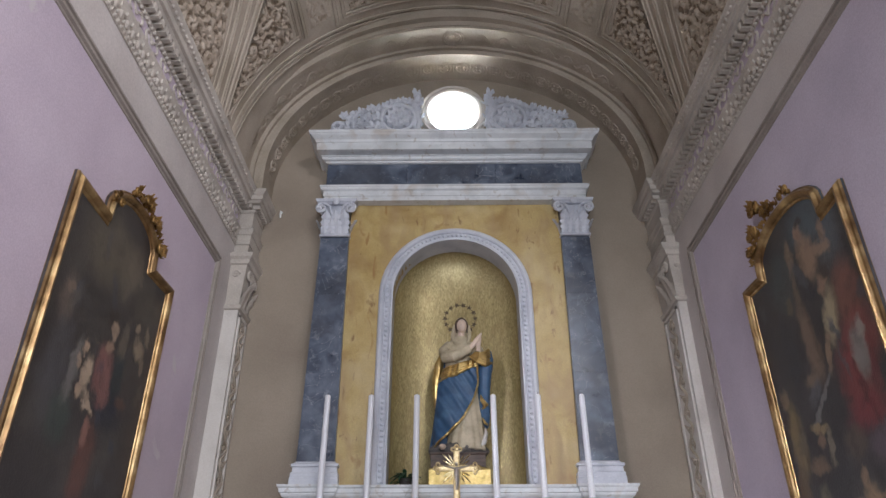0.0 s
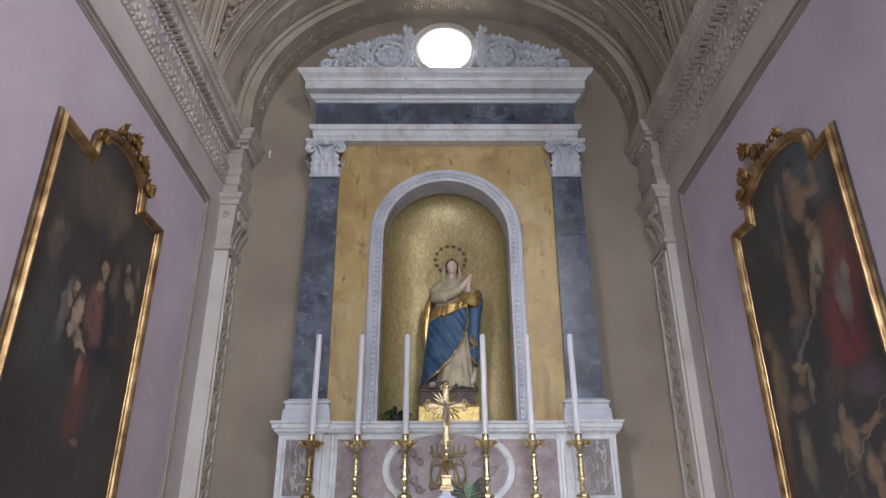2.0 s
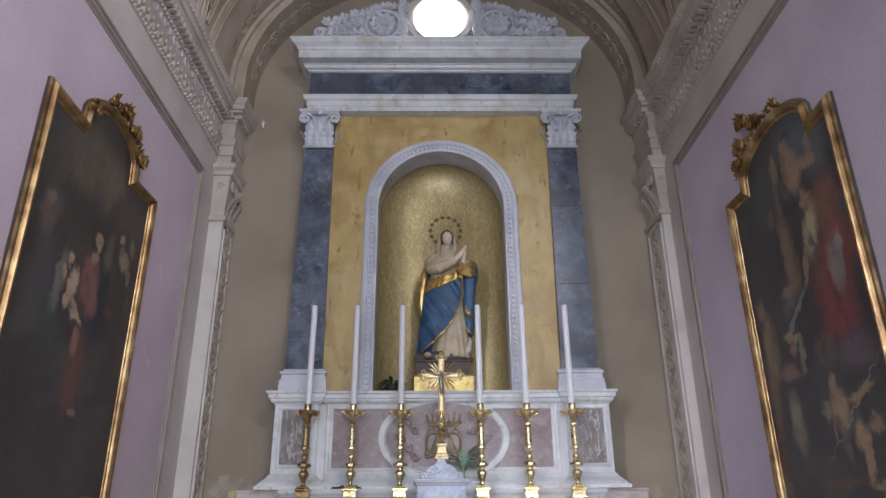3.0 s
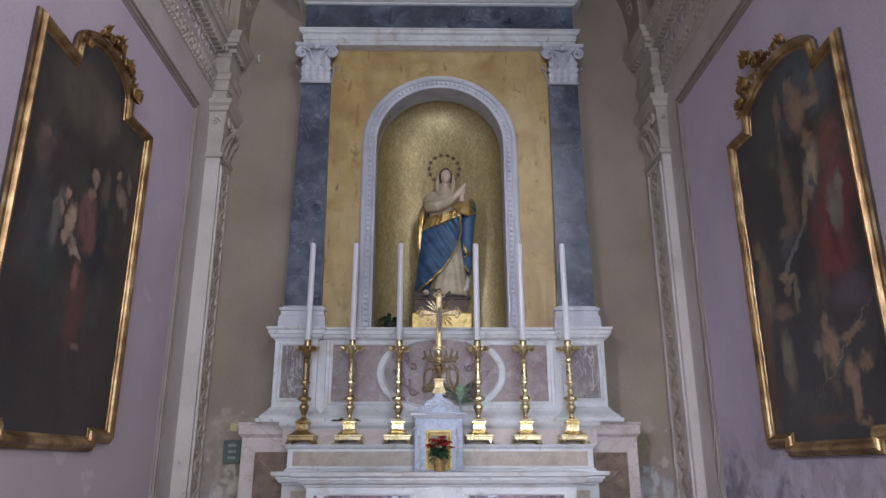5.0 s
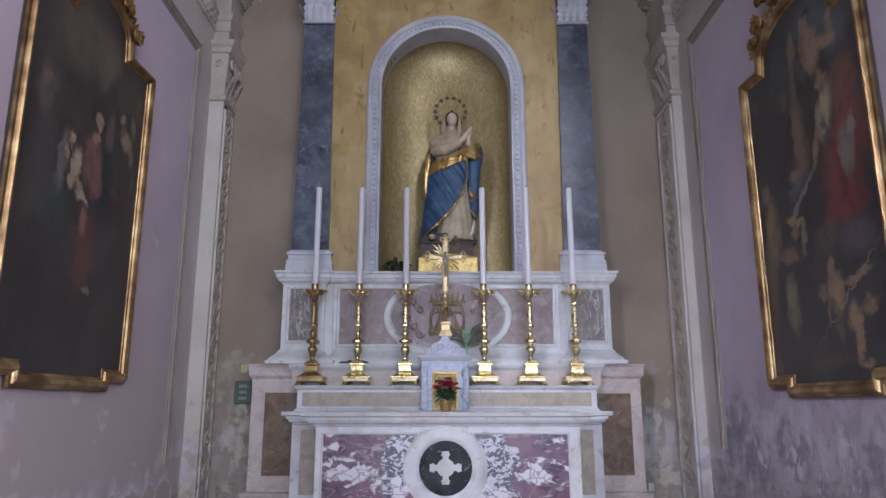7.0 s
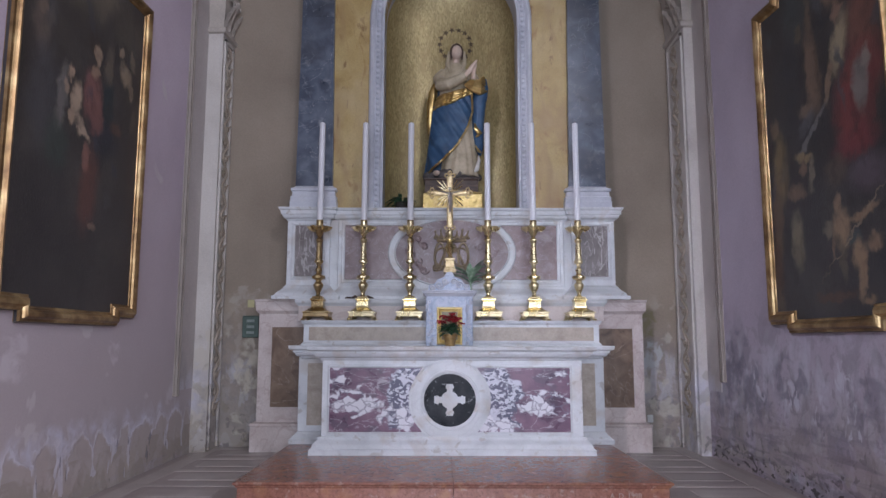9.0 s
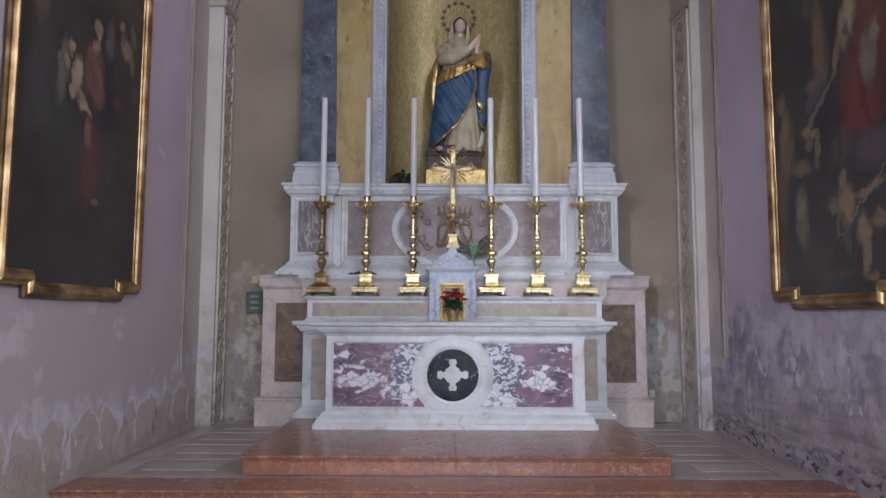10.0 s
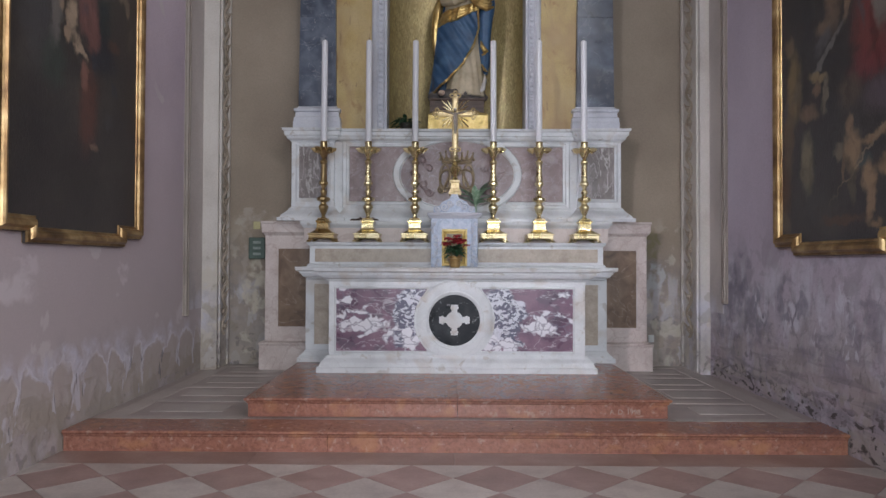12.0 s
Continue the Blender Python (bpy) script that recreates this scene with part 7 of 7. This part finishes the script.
add_tube(bm, [(0.155, SY - 0.01, 4.66), (0.165, SY - 0.03, 4.56), (0.16, SY - 0.06, 4.48), (0.14, SY - 0.09, 4.40)], [0.016, 0.022, 0.024, 0.012], 8, 1)
# head: plain oval, parted hair behind it
add_blob(bm, (0.070, SY - 0.015, 4.665), (0.080, 0.075, 0.092), 18, 14, 7)
add_blob(bm, (0.072, SY - 0.062, 4.632), (0.060, 0.066, 0.084), 18, 14, 3)
add_blob(bm, (0.074, SY - 0.128, 4.625), (0.010, 0.012, 0.022), 8, 6, 3)
for q in (-1, 1):
    add_tube(bm, [(0.072, SY - 0.078, 4.735), (0.072 + q * 0.040, SY - 0.072, 4.705), (0.072 + q * 0.066, SY - 0.045, 4.64), (0.072 + q * 0.062, SY - 0.025, 4.56)], [0.010, 0.016, 0.016, 0.008], 8, 7)
# wide sleeves and joined palms
add_tube(bm, [(-0.075, SY - 0.01, 4.41), (-0.135, SY - 0.05, 4.31), (-0.115, SY - 0.13, 4.215), (-0.02, SY - 0.185, 4.20), (0.09, SY - 0.215, 4.245), (0.165, SY - 0.225, 4.285)], [0.055, 0.072, 0.075, 0.070, 0.058, 0.045], 14, 1)
add_tube(bm, [(0.18, SY - 0.01, 4.40), (0.265, SY - 0.07, 4.31), (0.29, SY - 0.14, 4.235), (0.25, SY - 0.20, 4.26)], [0.05, 0.062, 0.055, 0.038], 14, 1)
add_tube(bm, [(0.155, SY - 0.225, 4.28), (0.20, SY - 0.235, 4.325), (0.25, SY - 0.235, 4.395), (0.285, SY - 0.23, 4.45), (0.297, SY - 0.225, 4.475)], [0.024, 0.030, 0.028, 0.017, 0.006], 8, 3)
add_tube(bm, [(0.255, SY - 0.20, 4.26), (0.258, SY - 0.215, 4.33), (0.275, SY - 0.215, 4.40), (0.292, SY - 0.215, 4.455)], [0.024, 0.027, 0.022, 0.007], 8, 3)
# crescent tip and feet
add_tube(bm, [(0.24, SY - 0.06, 3.18), (0.30, SY - 0.07, 3.24), (0.325, SY - 0.07, 3.34), (0.318, SY - 0.07, 3.40)], [0.03, 0.032, 0.02, 0.004], 8, 6)
add_blob(bm, (-0.16, SY - 0.15, 3.17), (0.04, 0.06, 0.03), 10, 8, 3)
# ring of stars on a wire
hc = Vector((0.055, SY + 0.03, 4.765))
HR = 0.185
add_tube(bm, [hc + Vector((HR * math.cos(a), 0, HR * math.sin(a))) for a in [radians(-62 + 304 * i / 40) for i in range(41)]], 0.003, 5, 5)
add_tube(bm, [hc + Vector((0.06, 0.0, -0.16)), hc + Vector((0.02, 0.02, -0.05)), hc + Vector((-0.06, 0.0, -0.16))], 0.003, 5, 5)
for i in range(12):
    a = radians(-62 + 304 * (i + 0.5) / 12)
    loop = []
    for q in range(10):
        b = q * math.pi / 5 + math.pi / 2 + a
        rr_ = 0.036 if q % 2 == 0 else 0.015
        loop.append((hc.x + HR * math.cos(a) + rr_ * math.cos(b), hc.z + HR * math.sin(a) + rr_ * math.sin(b)))
    plate(loop, lambda u, v, d: (u, hc.y - 0.008 + d, v), 0.008, 5, bm)
STAT_G = mat("bright_gilding", [(0.40, 0.26, 0.09), (0.62, 0.44, 0.17), (0.75, 0.57, 0.26)], 9, 0.32, metal=0.85, bump=0.2, bscale=25)
HAIR_C = mat("brown_painted_wood", [(0.055, 0.03, 0.02), (0.095, 0.055, 0.035)], 30, 0.55, bump=0.3, bscale=40)
DARKST = mat("dark_bronze", [(0.05, 0.035, 0.02), (0.11, 0.08, 0.045)], 12, 0.45, metal=0.6)
IVORY = mat("pale_silver", [(0.55, 0.54, 0.52), (0.70, 0.69, 0.67)], 10, 0.35, metal=0.2)
tagged(part("statue", bm, [BLUE_C, CREAM_C, STAT_G, SKIN_C, ROCK_C, DARKST, IVORY, HAIR_C]), "painted wooden statue in blue and gold mantle with star ring", "statue")

# ---------------------------------------------------------------- paintings in gilt frames
def canvas_material(name, ground, patches):
    """Old dark oil paint: a mottled ground with soft patches (y, z, half width, half height, tilt, colour)."""
    m = mat(name, ground, 2.2, 0.42, bump=0.25, bscale=70, spread=(0.25, 0.75), coords="Object")
    n, l, b = nodes_of(m)
    for y, z, ry, rz, tilt, colour, amount in patches:
        tc = n.new("ShaderNodeTexCoord")
        wob = n.new("ShaderNodeTexNoise")
        wob.inputs["Scale"].default_value, wob.inputs["Detail"].default_value = 13.0, 7
        l.new(tc.outputs["Object"], wob.inputs["Vector"])
        va = n.new("ShaderNodeVectorMath")
        va.operation = "MULTIPLY_ADD"
        l.new(wob.outputs["Color"], va.inputs[0])
        va.inputs[1].default_value = (0.0, 0.13, 0.13)
        l.new(tc.outputs["Object"], va.inputs[2])
        mp = n.new("ShaderNodeMapping")
        mp.vector_type = "TEXTURE"
        mp.inputs["Location"].default_value = (0, y + 0.065, z + 0.065)
        mp.inputs["Rotation"].default_value = (radians(tilt), 0, 0)
        mp.inputs["Scale"].default_value = (1000, ry * 1.2, rz * 1.12)
        l.new(va.outputs[0], mp.inputs[0])
        le = n.new("ShaderNodeVectorMath")
        le.operation = "LENGTH"
        l.new(mp.outputs[0], le.inputs[0])
        mr = n.new("ShaderNodeMapRange")
        mr.interpolation_type = "SMOOTHSTEP"
        mr.inputs["From Min"].default_value, mr.inputs["From Max"].default_value = 1.15, 0.45
        l.new(le.outputs["Value"], mr.inputs[0])
        overlay(m, colour, mr.outputs[0], amount)
    # darkened varnish and broken brushwork
    overlay(m, (0.022, 0.019, 0.019), noise_mask(m, 10.0, 0.50, 0.68, 8, 0.6), 0.35)
    overlay(m, (0.030, 0.027, 0.026), noise_mask(m, 2.6, 0.48, 0.70, 6, 0.4, shift=(3, 1, 7)), 0.25)
    overlay(m, (0.13, 0.115, 0.10), noise_mask(m, 34.0, 0.62, 0.74, 5, 0.3), 0.22)
    return m


FRAMEWOOD = mat("worn_gilt_moulding", [(0.13, 0.075, 0.035), (0.30, 0.19, 0.085), (0.58, 0.43, 0.22)], 5, 0.34, metal=0.8, bump=0.2, bscale=30)


def painting(name, sgn, xw, y0, y1, z0, z1, ya, yb, rise, canvas, label):
    root = empty(name, label, "painting", "paintings on the side walls")
    mid = (ya + yb) / 2
    top = [(y1, z1), (yb, z1 - 0.02)] + [(mid + (yb - ya) / 2 * math.cos(radians(a)), z1 + 0.03 + rise * math.sin(radians(a))) for a in range(12, 169, 12)] + [(ya, z1 - 0.02), (y0, z1)]
    path = [(y0, z0 + 0.07), (y0 + 0.30, z0 + 0.07), (y0 + 0.30, z0), (y1 - 0.30, z0), (y1 - 0.30, z0 + 0.07), (y1, z0 + 0.07)] + top
    face = lambda a, b, d: (xw + sgn * (0.022 - d), a, b)
    part("canvas", plate(path, face, 0.018), canvas, root)
    bm = bmesh.new()
    prof = [(-0.055, 0.022), (-0.05, 0.03), (-0.035, 0.034), (-0.028, 0.05), (-0.01, 0.066), (0.012, 0.07), (0.022, 0.058), (0.028, 0.045), (0.045, 0.04), (0.05, 0.0)]
    add_sweep(bm, path, [(u - 0.05, h) for u, h in prof], lambda a, b, h: (xw + sgn * h, a, b))
    fr = part("frame", bm, FRAMEWOOD, root, "carved gilt frame")
    # leaf carving over the arched top
    rr = random.Random(int(abs(y1) * 100))
    spots = [(ya + 0.04, z1 + 0.09, 0.8), (mid - 0.16, z1 + rise + 0.03, 0.9), (mid + 0.05, z1 + rise + 0.07, 1.1), (mid + 0.24, z1 + rise - 0.01, 1.0), (yb - 0.04, z1 + 0.14, 0.9)] if sgn > 0 else \
            [(mid - 0.22, z1 + rise + 0.03, 0.6), (mid + 0.10, z1 + rise + 0.08, 0.9), (mid + 0.30, z1 + rise + 0.20, 1.25), (mid + 0.42, z1 + rise + 0.02, 1.1), (yb - 0.08, z1 + 0.19, 0.7)]
    for c0, c1, big in spots:
        bm = bmesh.new()
        x = xw + sgn * 0.05
        lean = math.atan2(c1 - z1 - rise * 0.2, c0 - mid)
        for k in range(9):
            a = lean + rr.uniform(-1.3, 1.3)
            r = rr.uniform(0.04, 0.085) * big
            foot = (x, c0 - 0.03 * math.cos(lean), c1 - 0.03 * math.sin(lean))
            add_leaf(bm, foot, (x + sgn * 0.02, c0 + r * math.cos(a), c1 + r * math.sin(a)), (sgn * rr.uniform(0.03, 0.06), 0, 0), 0.044 * big, curl=0.2, n=7, thick=0.3, wavy=0.3)
        for k in range(2):
            pts = [(x + sgn * 0.04, p[0], p[2]) for p in spiral((c0 + 0.05 * (k * 2 - 1), 0, c1 - 0.01), 0.045 * big, 0.010, rr.uniform(0, 6), 1.4 * (1 if k else -1), 16)]
            add_tube(bm, pts, 0.014, 6)
        add_blob(bm, (x, c0, c1), (0.035, 0.04 * big, 0.04 * big), 8, 6)
        smooth(part("carving", bm, OLDGILT, fr, "dark gilt leaf carving"), 70)
    # leaf garland along the far shoulder of the arch
    bm = bmesh.new()
    for k in range(13):
        a = radians(14 + 8 * k)
        p = Vector((mid + (yb - ya) / 2 * math.cos(a), z1 + 0.03 + rise * math.sin(a)))
        for q in (-1, 1):
            b = a + q * 0.7 + rr.uniform(-0.3, 0.3)
            r = rr.uniform(0.035, 0.065)
            add_leaf(bm, (xw + sgn * 0.05, p.x, p.y), (xw + sgn * 0.06, p.x + r * math.cos(b), p.y + r * math.sin(b)), (sgn * 0.03, 0, 0), 0.034, curl=0.15, n=5, thick=0.3, wavy=0.3)
    smooth(part("garland", bm, OLDGILT, fr, "dark gilt leaf garland"), 70)
    return root


def dabs(seed, n, y0, y1, z0, z1, colours):
    """Small slanting strokes of lighter paint scattered over the picture."""
    r = random.Random(seed)
    return [(r.uniform(y0, y1), r.uniform(z0, z1), r.uniform(0.03, 0.075), r.uniform(0.06, 0.18), r.uniform(-35, 35), r.choice(colours), r.uniform(0.45, 0.85)) for _ in range(n)]


DARKG = [(0.022, 0.019, 0.022), (0.038, 0.034, 0.034), (0.066, 0.060, 0.054)]
FLESH, PALE = (0.36, 0.26, 0.18), (0.39, 0.30, 0.215)
cw = canvas_material("dark_oil_paint", DARKG, [
    (4.75, 3.95, 0.45, 0.30, 0, (0.10, 0.085, 0.062), 0.8), (5.15, 4.02, 0.13, 0.20, 0, (0.12, 0.10, 0.075), 0.7), (5.45, 3.85, 0.20, 0.25, 0, (0.07, 0.062, 0.05), 0.6),
    (4.32, 3.36, 0.10, 0.20, 0, (0.12, 0.09, 0.075), 0.7), (4.32, 3.46, 0.05, 0.06, 0, (0.17, 0.125, 0.095), 0.6), (4.38, 2.90, 0.16, 0.40, 0, (0.06, 0.06, 0.068), 0.7), (4.58, 2.62, 0.14, 0.20, 0, (0.035, 0.05, 0.045), 0.8),
    (5.26, 3.06, 0.08, 0.38, 4, (0.014, 0.026, 0.032), 0.9), (5.22, 2.84, 0.22, 0.15, 0, (0.016, 0.02, 0.032), 0.9),
    (5.02, 3.08, 0.13, 0.22, 8, (0.19, 0.085, 0.078), 0.9), (5.10, 2.93, 0.09, 0.13, 0, (0.165, 0.075, 0.068), 0.85), (5.03, 3.29, 0.06, 0.06, 0, (0.28, 0.19, 0.13), 0.8),
    (5.00, 3.50, 0.09, 0.10, 0, (0.028, 0.02, 0.017), 0.9), (5.06, 3.43, 0.05, 0.085, 8, FLESH, 0.9),
    (4.60, 2.96, 0.07, 0.24, -6, (0.17, 0.16, 0.15), 0.75), (4.79, 2.98, 0.07, 0.16, -10, PALE, 0.9), (4.70, 3.16, 0.045, 0.055, 0, FLESH, 0.9), (4.87, 2.83, 0.05, 0.09, 0, PALE, 0.85), (4.74, 2.86, 0.035, 0.08, 0, FLESH, 0.8), (4.66, 3.04, 0.04, 0.05, 0, FLESH, 0.7),
    (4.93, 2.79, 0.085, 0.035, -30, PALE, 0.85), (5.03, 2.40, 0.13, 0.34, -4, (0.105, 0.045, 0.036), 0.9), (4.97, 2.62, 0.05, 0.10, 0, (0.24, 0.12, 0.095), 0.8), (5.11, 2.12, 0.05, 0.03, 0, (0.22, 0.15, 0.11), 0.8),
    (5.42, 3.59, 0.045, 0.055, 0, (0.25, 0.195, 0.135), 0.85), (5.52, 3.44, 0.11, 0.09, -20, (0.26, 0.205, 0.14), 0.85), (5.62, 3.60, 0.04, 0.09, 10, (0.20, 0.165, 0.115), 0.75), (5.62, 3.33, 0.035, 0.07, 0, (0.22, 0.17, 0.12), 0.75), (5.40, 2.95, 0.10, 0.06, 0, (0.10, 0.05, 0.035), 0.7)]
    + dabs(21, 14, 4.15, 5.75, 2.2, 4.0, [(0.09, 0.08, 0.065), (0.11, 0.09, 0.07), (0.06, 0.06, 0.065), (0.03, 0.04, 0.06)]))
ce = canvas_material("dark_oil_paint_red", [(0.022, 0.022, 0.028), (0.042, 0.041, 0.046), (0.070, 0.067, 0.066)], [
    (4.45, 4.10, 0.42, 0.20, 0, (0.07, 0.10, 0.12), 0.8), (4.33, 3.86, 0.16, 0.26, 0, (0.085, 0.10, 0.115), 0.8), (5.10, 3.85, 0.20, 0.30, 0, (0.05, 0.065, 0.07), 0.7),
    (4.66, 3.84, 0.12, 0.21, -8, (0.28, 0.19, 0.13), 0.9), (4.70, 4.07, 0.055, 0.075, 0, (0.26, 0.165, 0.115), 0.9), (4.64, 4.13, 0.05, 0.04, 0, (0.03, 0.022, 0.02), 0.8), (4.45, 3.80, 0.13, 0.06, 20, (0.26, 0.18, 0.125), 0.85), (4.38, 3.92, 0.04, 0.10, 0, (0.24, 0.165, 0.115), 0.8),
    (4.90, 3.95, 0.055, 0.15, 0, (0.22, 0.16, 0.11), 0.85), (4.93, 3.68, 0.04, 0.15, -6, (0.18, 0.13, 0.09), 0.75), (5.08, 3.62, 0.05, 0.08, 0, (0.13, 0.10, 0.065), 0.7), (4.76, 3.57, 0.14, 0.06, 10, (0.022, 0.025, 0.035), 0.85),
    (4.92, 3.26, 0.10, 0.34, -5, (0.18, 0.125, 0.09), 0.85), (4.86, 3.30, 0.025, 0.28, -5, (0.09, 0.06, 0.045), 0.7), (5.03, 3.00, 0.11, 0.06, 0, (0.19, 0.14, 0.10), 0.8), (5.25, 3.30, 0.10, 0.35, 0, (0.03, 0.034, 0.045), 0.7),
    (4.30, 3.36, 0.17, 0.26, 0, (0.20, 0.085, 0.068), 0.85), (4.32, 3.05, 0.23, 0.22, 0, (0.185, 0.052, 0.05), 0.85), (4.46, 2.84, 0.22, 0.28, -6, (0.175, 0.042, 0.045), 0.9), (4.46, 2.60, 0.24, 0.12, 0, (0.17, 0.036, 0.045), 0.8), (4.42, 2.72, 0.03, 0.20, -15, (0.11, 0.02, 0.026), 0.7), (4.25, 2.85, 0.05, 0.24, 10, (0.13, 0.03, 0.035), 0.7),
    (4.57, 3.31, 0.09, 0.21, 18, (0.34, 0.285, 0.185), 0.9), (4.48, 3.36, 0.02, 0.16, 18, (0.17, 0.13, 0.085), 0.6), (4.56, 3.57, 0.06, 0.085, 12, (0.24, 0.155, 0.11), 0.9), (4.50, 3.63, 0.06, 0.06, 0, (0.035, 0.028, 0.025), 0.8), (4.72, 3.10, 0.04, 0.16, 15, (0.27, 0.19, 0.13), 0.85),
    (4.36, 2.96, 0.08, 0.20, 0, (0.19, 0.20, 0.185), 0.8), (4.28, 3.10, 0.05, 0.08, 0, (0.26, 0.25, 0.22), 0.75), (4.98, 2.82, 0.26, 0.03, -35, (0.18, 0.18, 0.18), 0.75), (5.05, 2.90, 0.14, 0.06, -35, (0.10, 0.10, 0.115), 0.7),
    (5.53, 3.00, 0.075, 0.085, 0, (0.20, 0.15, 0.10), 0.85), (5.47, 2.66, 0.11, 0.30, 0, (0.21, 0.16, 0.08), 0.85), (5.40, 2.60, 0.025, 0.24, 0, (0.09, 0.065, 0.035), 0.7), (5.55, 2.28, 0.08, 0.32, 0, (0.13, 0.09, 0.055), 0.8), (5.60, 1.85, 0.07, 0.28, 0, (0.10, 0.055, 0.03), 0.7),
    (5.12, 2.66, 0.12, 0.04, 12, (0.26, 0.20, 0.11), 0.85), (5.14, 2.57, 0.05, 0.06, 0, (0.21, 0.135, 0.095), 0.85), (5.24, 2.42, 0.13, 0.06, 10, (0.23, 0.155, 0.105), 0.85), (5.02, 2.50, 0.04, 0.14, 10, (0.22, 0.19, 0.14), 0.75), (5.27, 2.05, 0.09, 0.23, 0, (0.22, 0.195, 0.13), 0.8), (5.22, 1.98, 0.02, 0.18, 6, (0.10, 0.085, 0.055), 0.6),
    (4.36, 2.37, 0.20, 0.13, 0, (0.11, 0.085, 0.11), 0.8), (4.70, 2.46, 0.13, 0.12, 0, (0.10, 0.075, 0.06), 0.7), (4.72, 2.24, 0.045, 0.07, 0, (0.26, 0.18, 0.12), 0.9), (4.68, 2.06, 0.10, 0.14, -10, (0.31, 0.22, 0.135), 0.9), (4.42, 2.12, 0.16, 0.035, -15, (0.29, 0.20, 0.125), 0.85), (4.85, 2.07, 0.06, 0.055, 0, (0.21, 0.18, 0.13), 0.75), (4.79, 1.95, 0.03, 0.10, 0, (0.25, 0.17, 0.11), 0.75),
    (4.55, 1.97, 0.09, 0.05, 0, (0.05, 0.075, 0.085), 0.8), (4.50, 1.86, 0.08, 0.10, -10, (0.30, 0.21, 0.13), 0.9), (4.33, 1.92, 0.08, 0.07, 0, (0.27, 0.185, 0.12), 0.85), (4.48, 1.70, 0.045, 0.15, 12, (0.29, 0.20, 0.125), 0.85), (4.42, 1.56, 0.06, 0.03, 0, (0.27, 0.18, 0.11), 0.8), (4.80, 1.60, 0.25, 0.04, 0, (0.11, 0.06, 0.04), 0.7),
    (4.53, 2.03, 0.46, 0.010, -36, (0.28, 0.22, 0.15), 0.7)]
    + dabs(5, 12, 4.1, 5.65, 1.6, 3.9, [(0.12, 0.10, 0.075), (0.07, 0.08, 0.10), (0.02, 0.02, 0.025)]))
painting("painting", 1, XL + 0.002, 3.99, 5.90, 1.405, 4.21, 4.46, 5.44, 0.30, cw, "dark old oil painting in a gilt frame with an arched top")
painting("painting", -1, XR - 0.002, 3.985, 5.765, 1.355, 4.09, 4.25, 5.43, 0.29, ce, "dark oil painting with red patches in a gilt arched frame")

# ---------------------------------------------------------------- small fittings
GREENB = mat("grey_green_plastic", [(0.07, 0.11, 0.09), (0.10, 0.15, 0.125)], 9, 0.5)
PALEP = mat("pale_plastic", [(0.55, 0.57, 0.55), (0.66, 0.68, 0.66)], 9, 0.5)
FIELD = mat("dull_pale_label", [(0.22, 0.27, 0.24), (0.28, 0.33, 0.30)], 30, 0.6)
dev = empty("control_box", "grey green control box with three pale fields on the wall", "control box")
part("body", box(-2.315, -2.13, YB - 0.05, YB - 0.001, 1.325, 1.565, 0.008), GREENB, dev)
for k_ in range(3):
    part("field", box(-2.265, -2.18, YB - 0.055, YB - 0.049, 1.365 + 0.065 * k_, 1.395 + 0.065 * k_, 0.001), FIELD, dev, "pale illegible label field")
note = empty("note", "small yellow paper note above the control box", "note")
part("paper", box(-2.275, -2.20, YB - 0.006, YB - 0.001, 1.66, 1.745, 0), mat("yellow_paper", [(0.45, 0.42, 0.22), (0.52, 0.48, 0.27)], 5, 0.8), note)
sw = empty("wall_socket", "small white socket on the stained wall beside the plinth", "socket")
part("plate", box(2.165, 2.225, YB - 0.02, YB - 0.001, 0.41, 0.49, 0.004), PALEP, sw)
part("rocker", box(2.18, 2.21, YB - 0.026, YB - 0.019, 0.43, 0.47, 0.003), PALEP, sw)
hook = empty("wall_hook", "small white hook on the end wall beside the impost", "hook")
bm = bmesh.new()
add_tube(bm, [(-2.30, YB - 0.002, 6.30), (-2.30, YB - 0.05, 6.29), (-2.30, YB - 0.06, 6.24), (-2.30, YB - 0.04, 6.20)], [0.018, 0.014, 0.014, 0.010], 7)
smooth(part("body", bm, PALEP, hook))
twig = empty("dry_twig", "small dry brown twig lying on the altar ledge", "twig")
rt = random.Random(4)
bm = bmesh.new()
for k_ in range(9):
    x = -1.12 + 0.028 * k_
    add_tube(bm, [(x, 7.395, 1.737), (x + rt.uniform(0.02, 0.06), 7.39, 1.738 + rt.uniform(0.005, 0.03)), (x + rt.uniform(0.05, 0.10), 7.385, 1.737)], [0.006, 0.009, 0.004], 5)
part("stalk", bm, WOODB, twig)
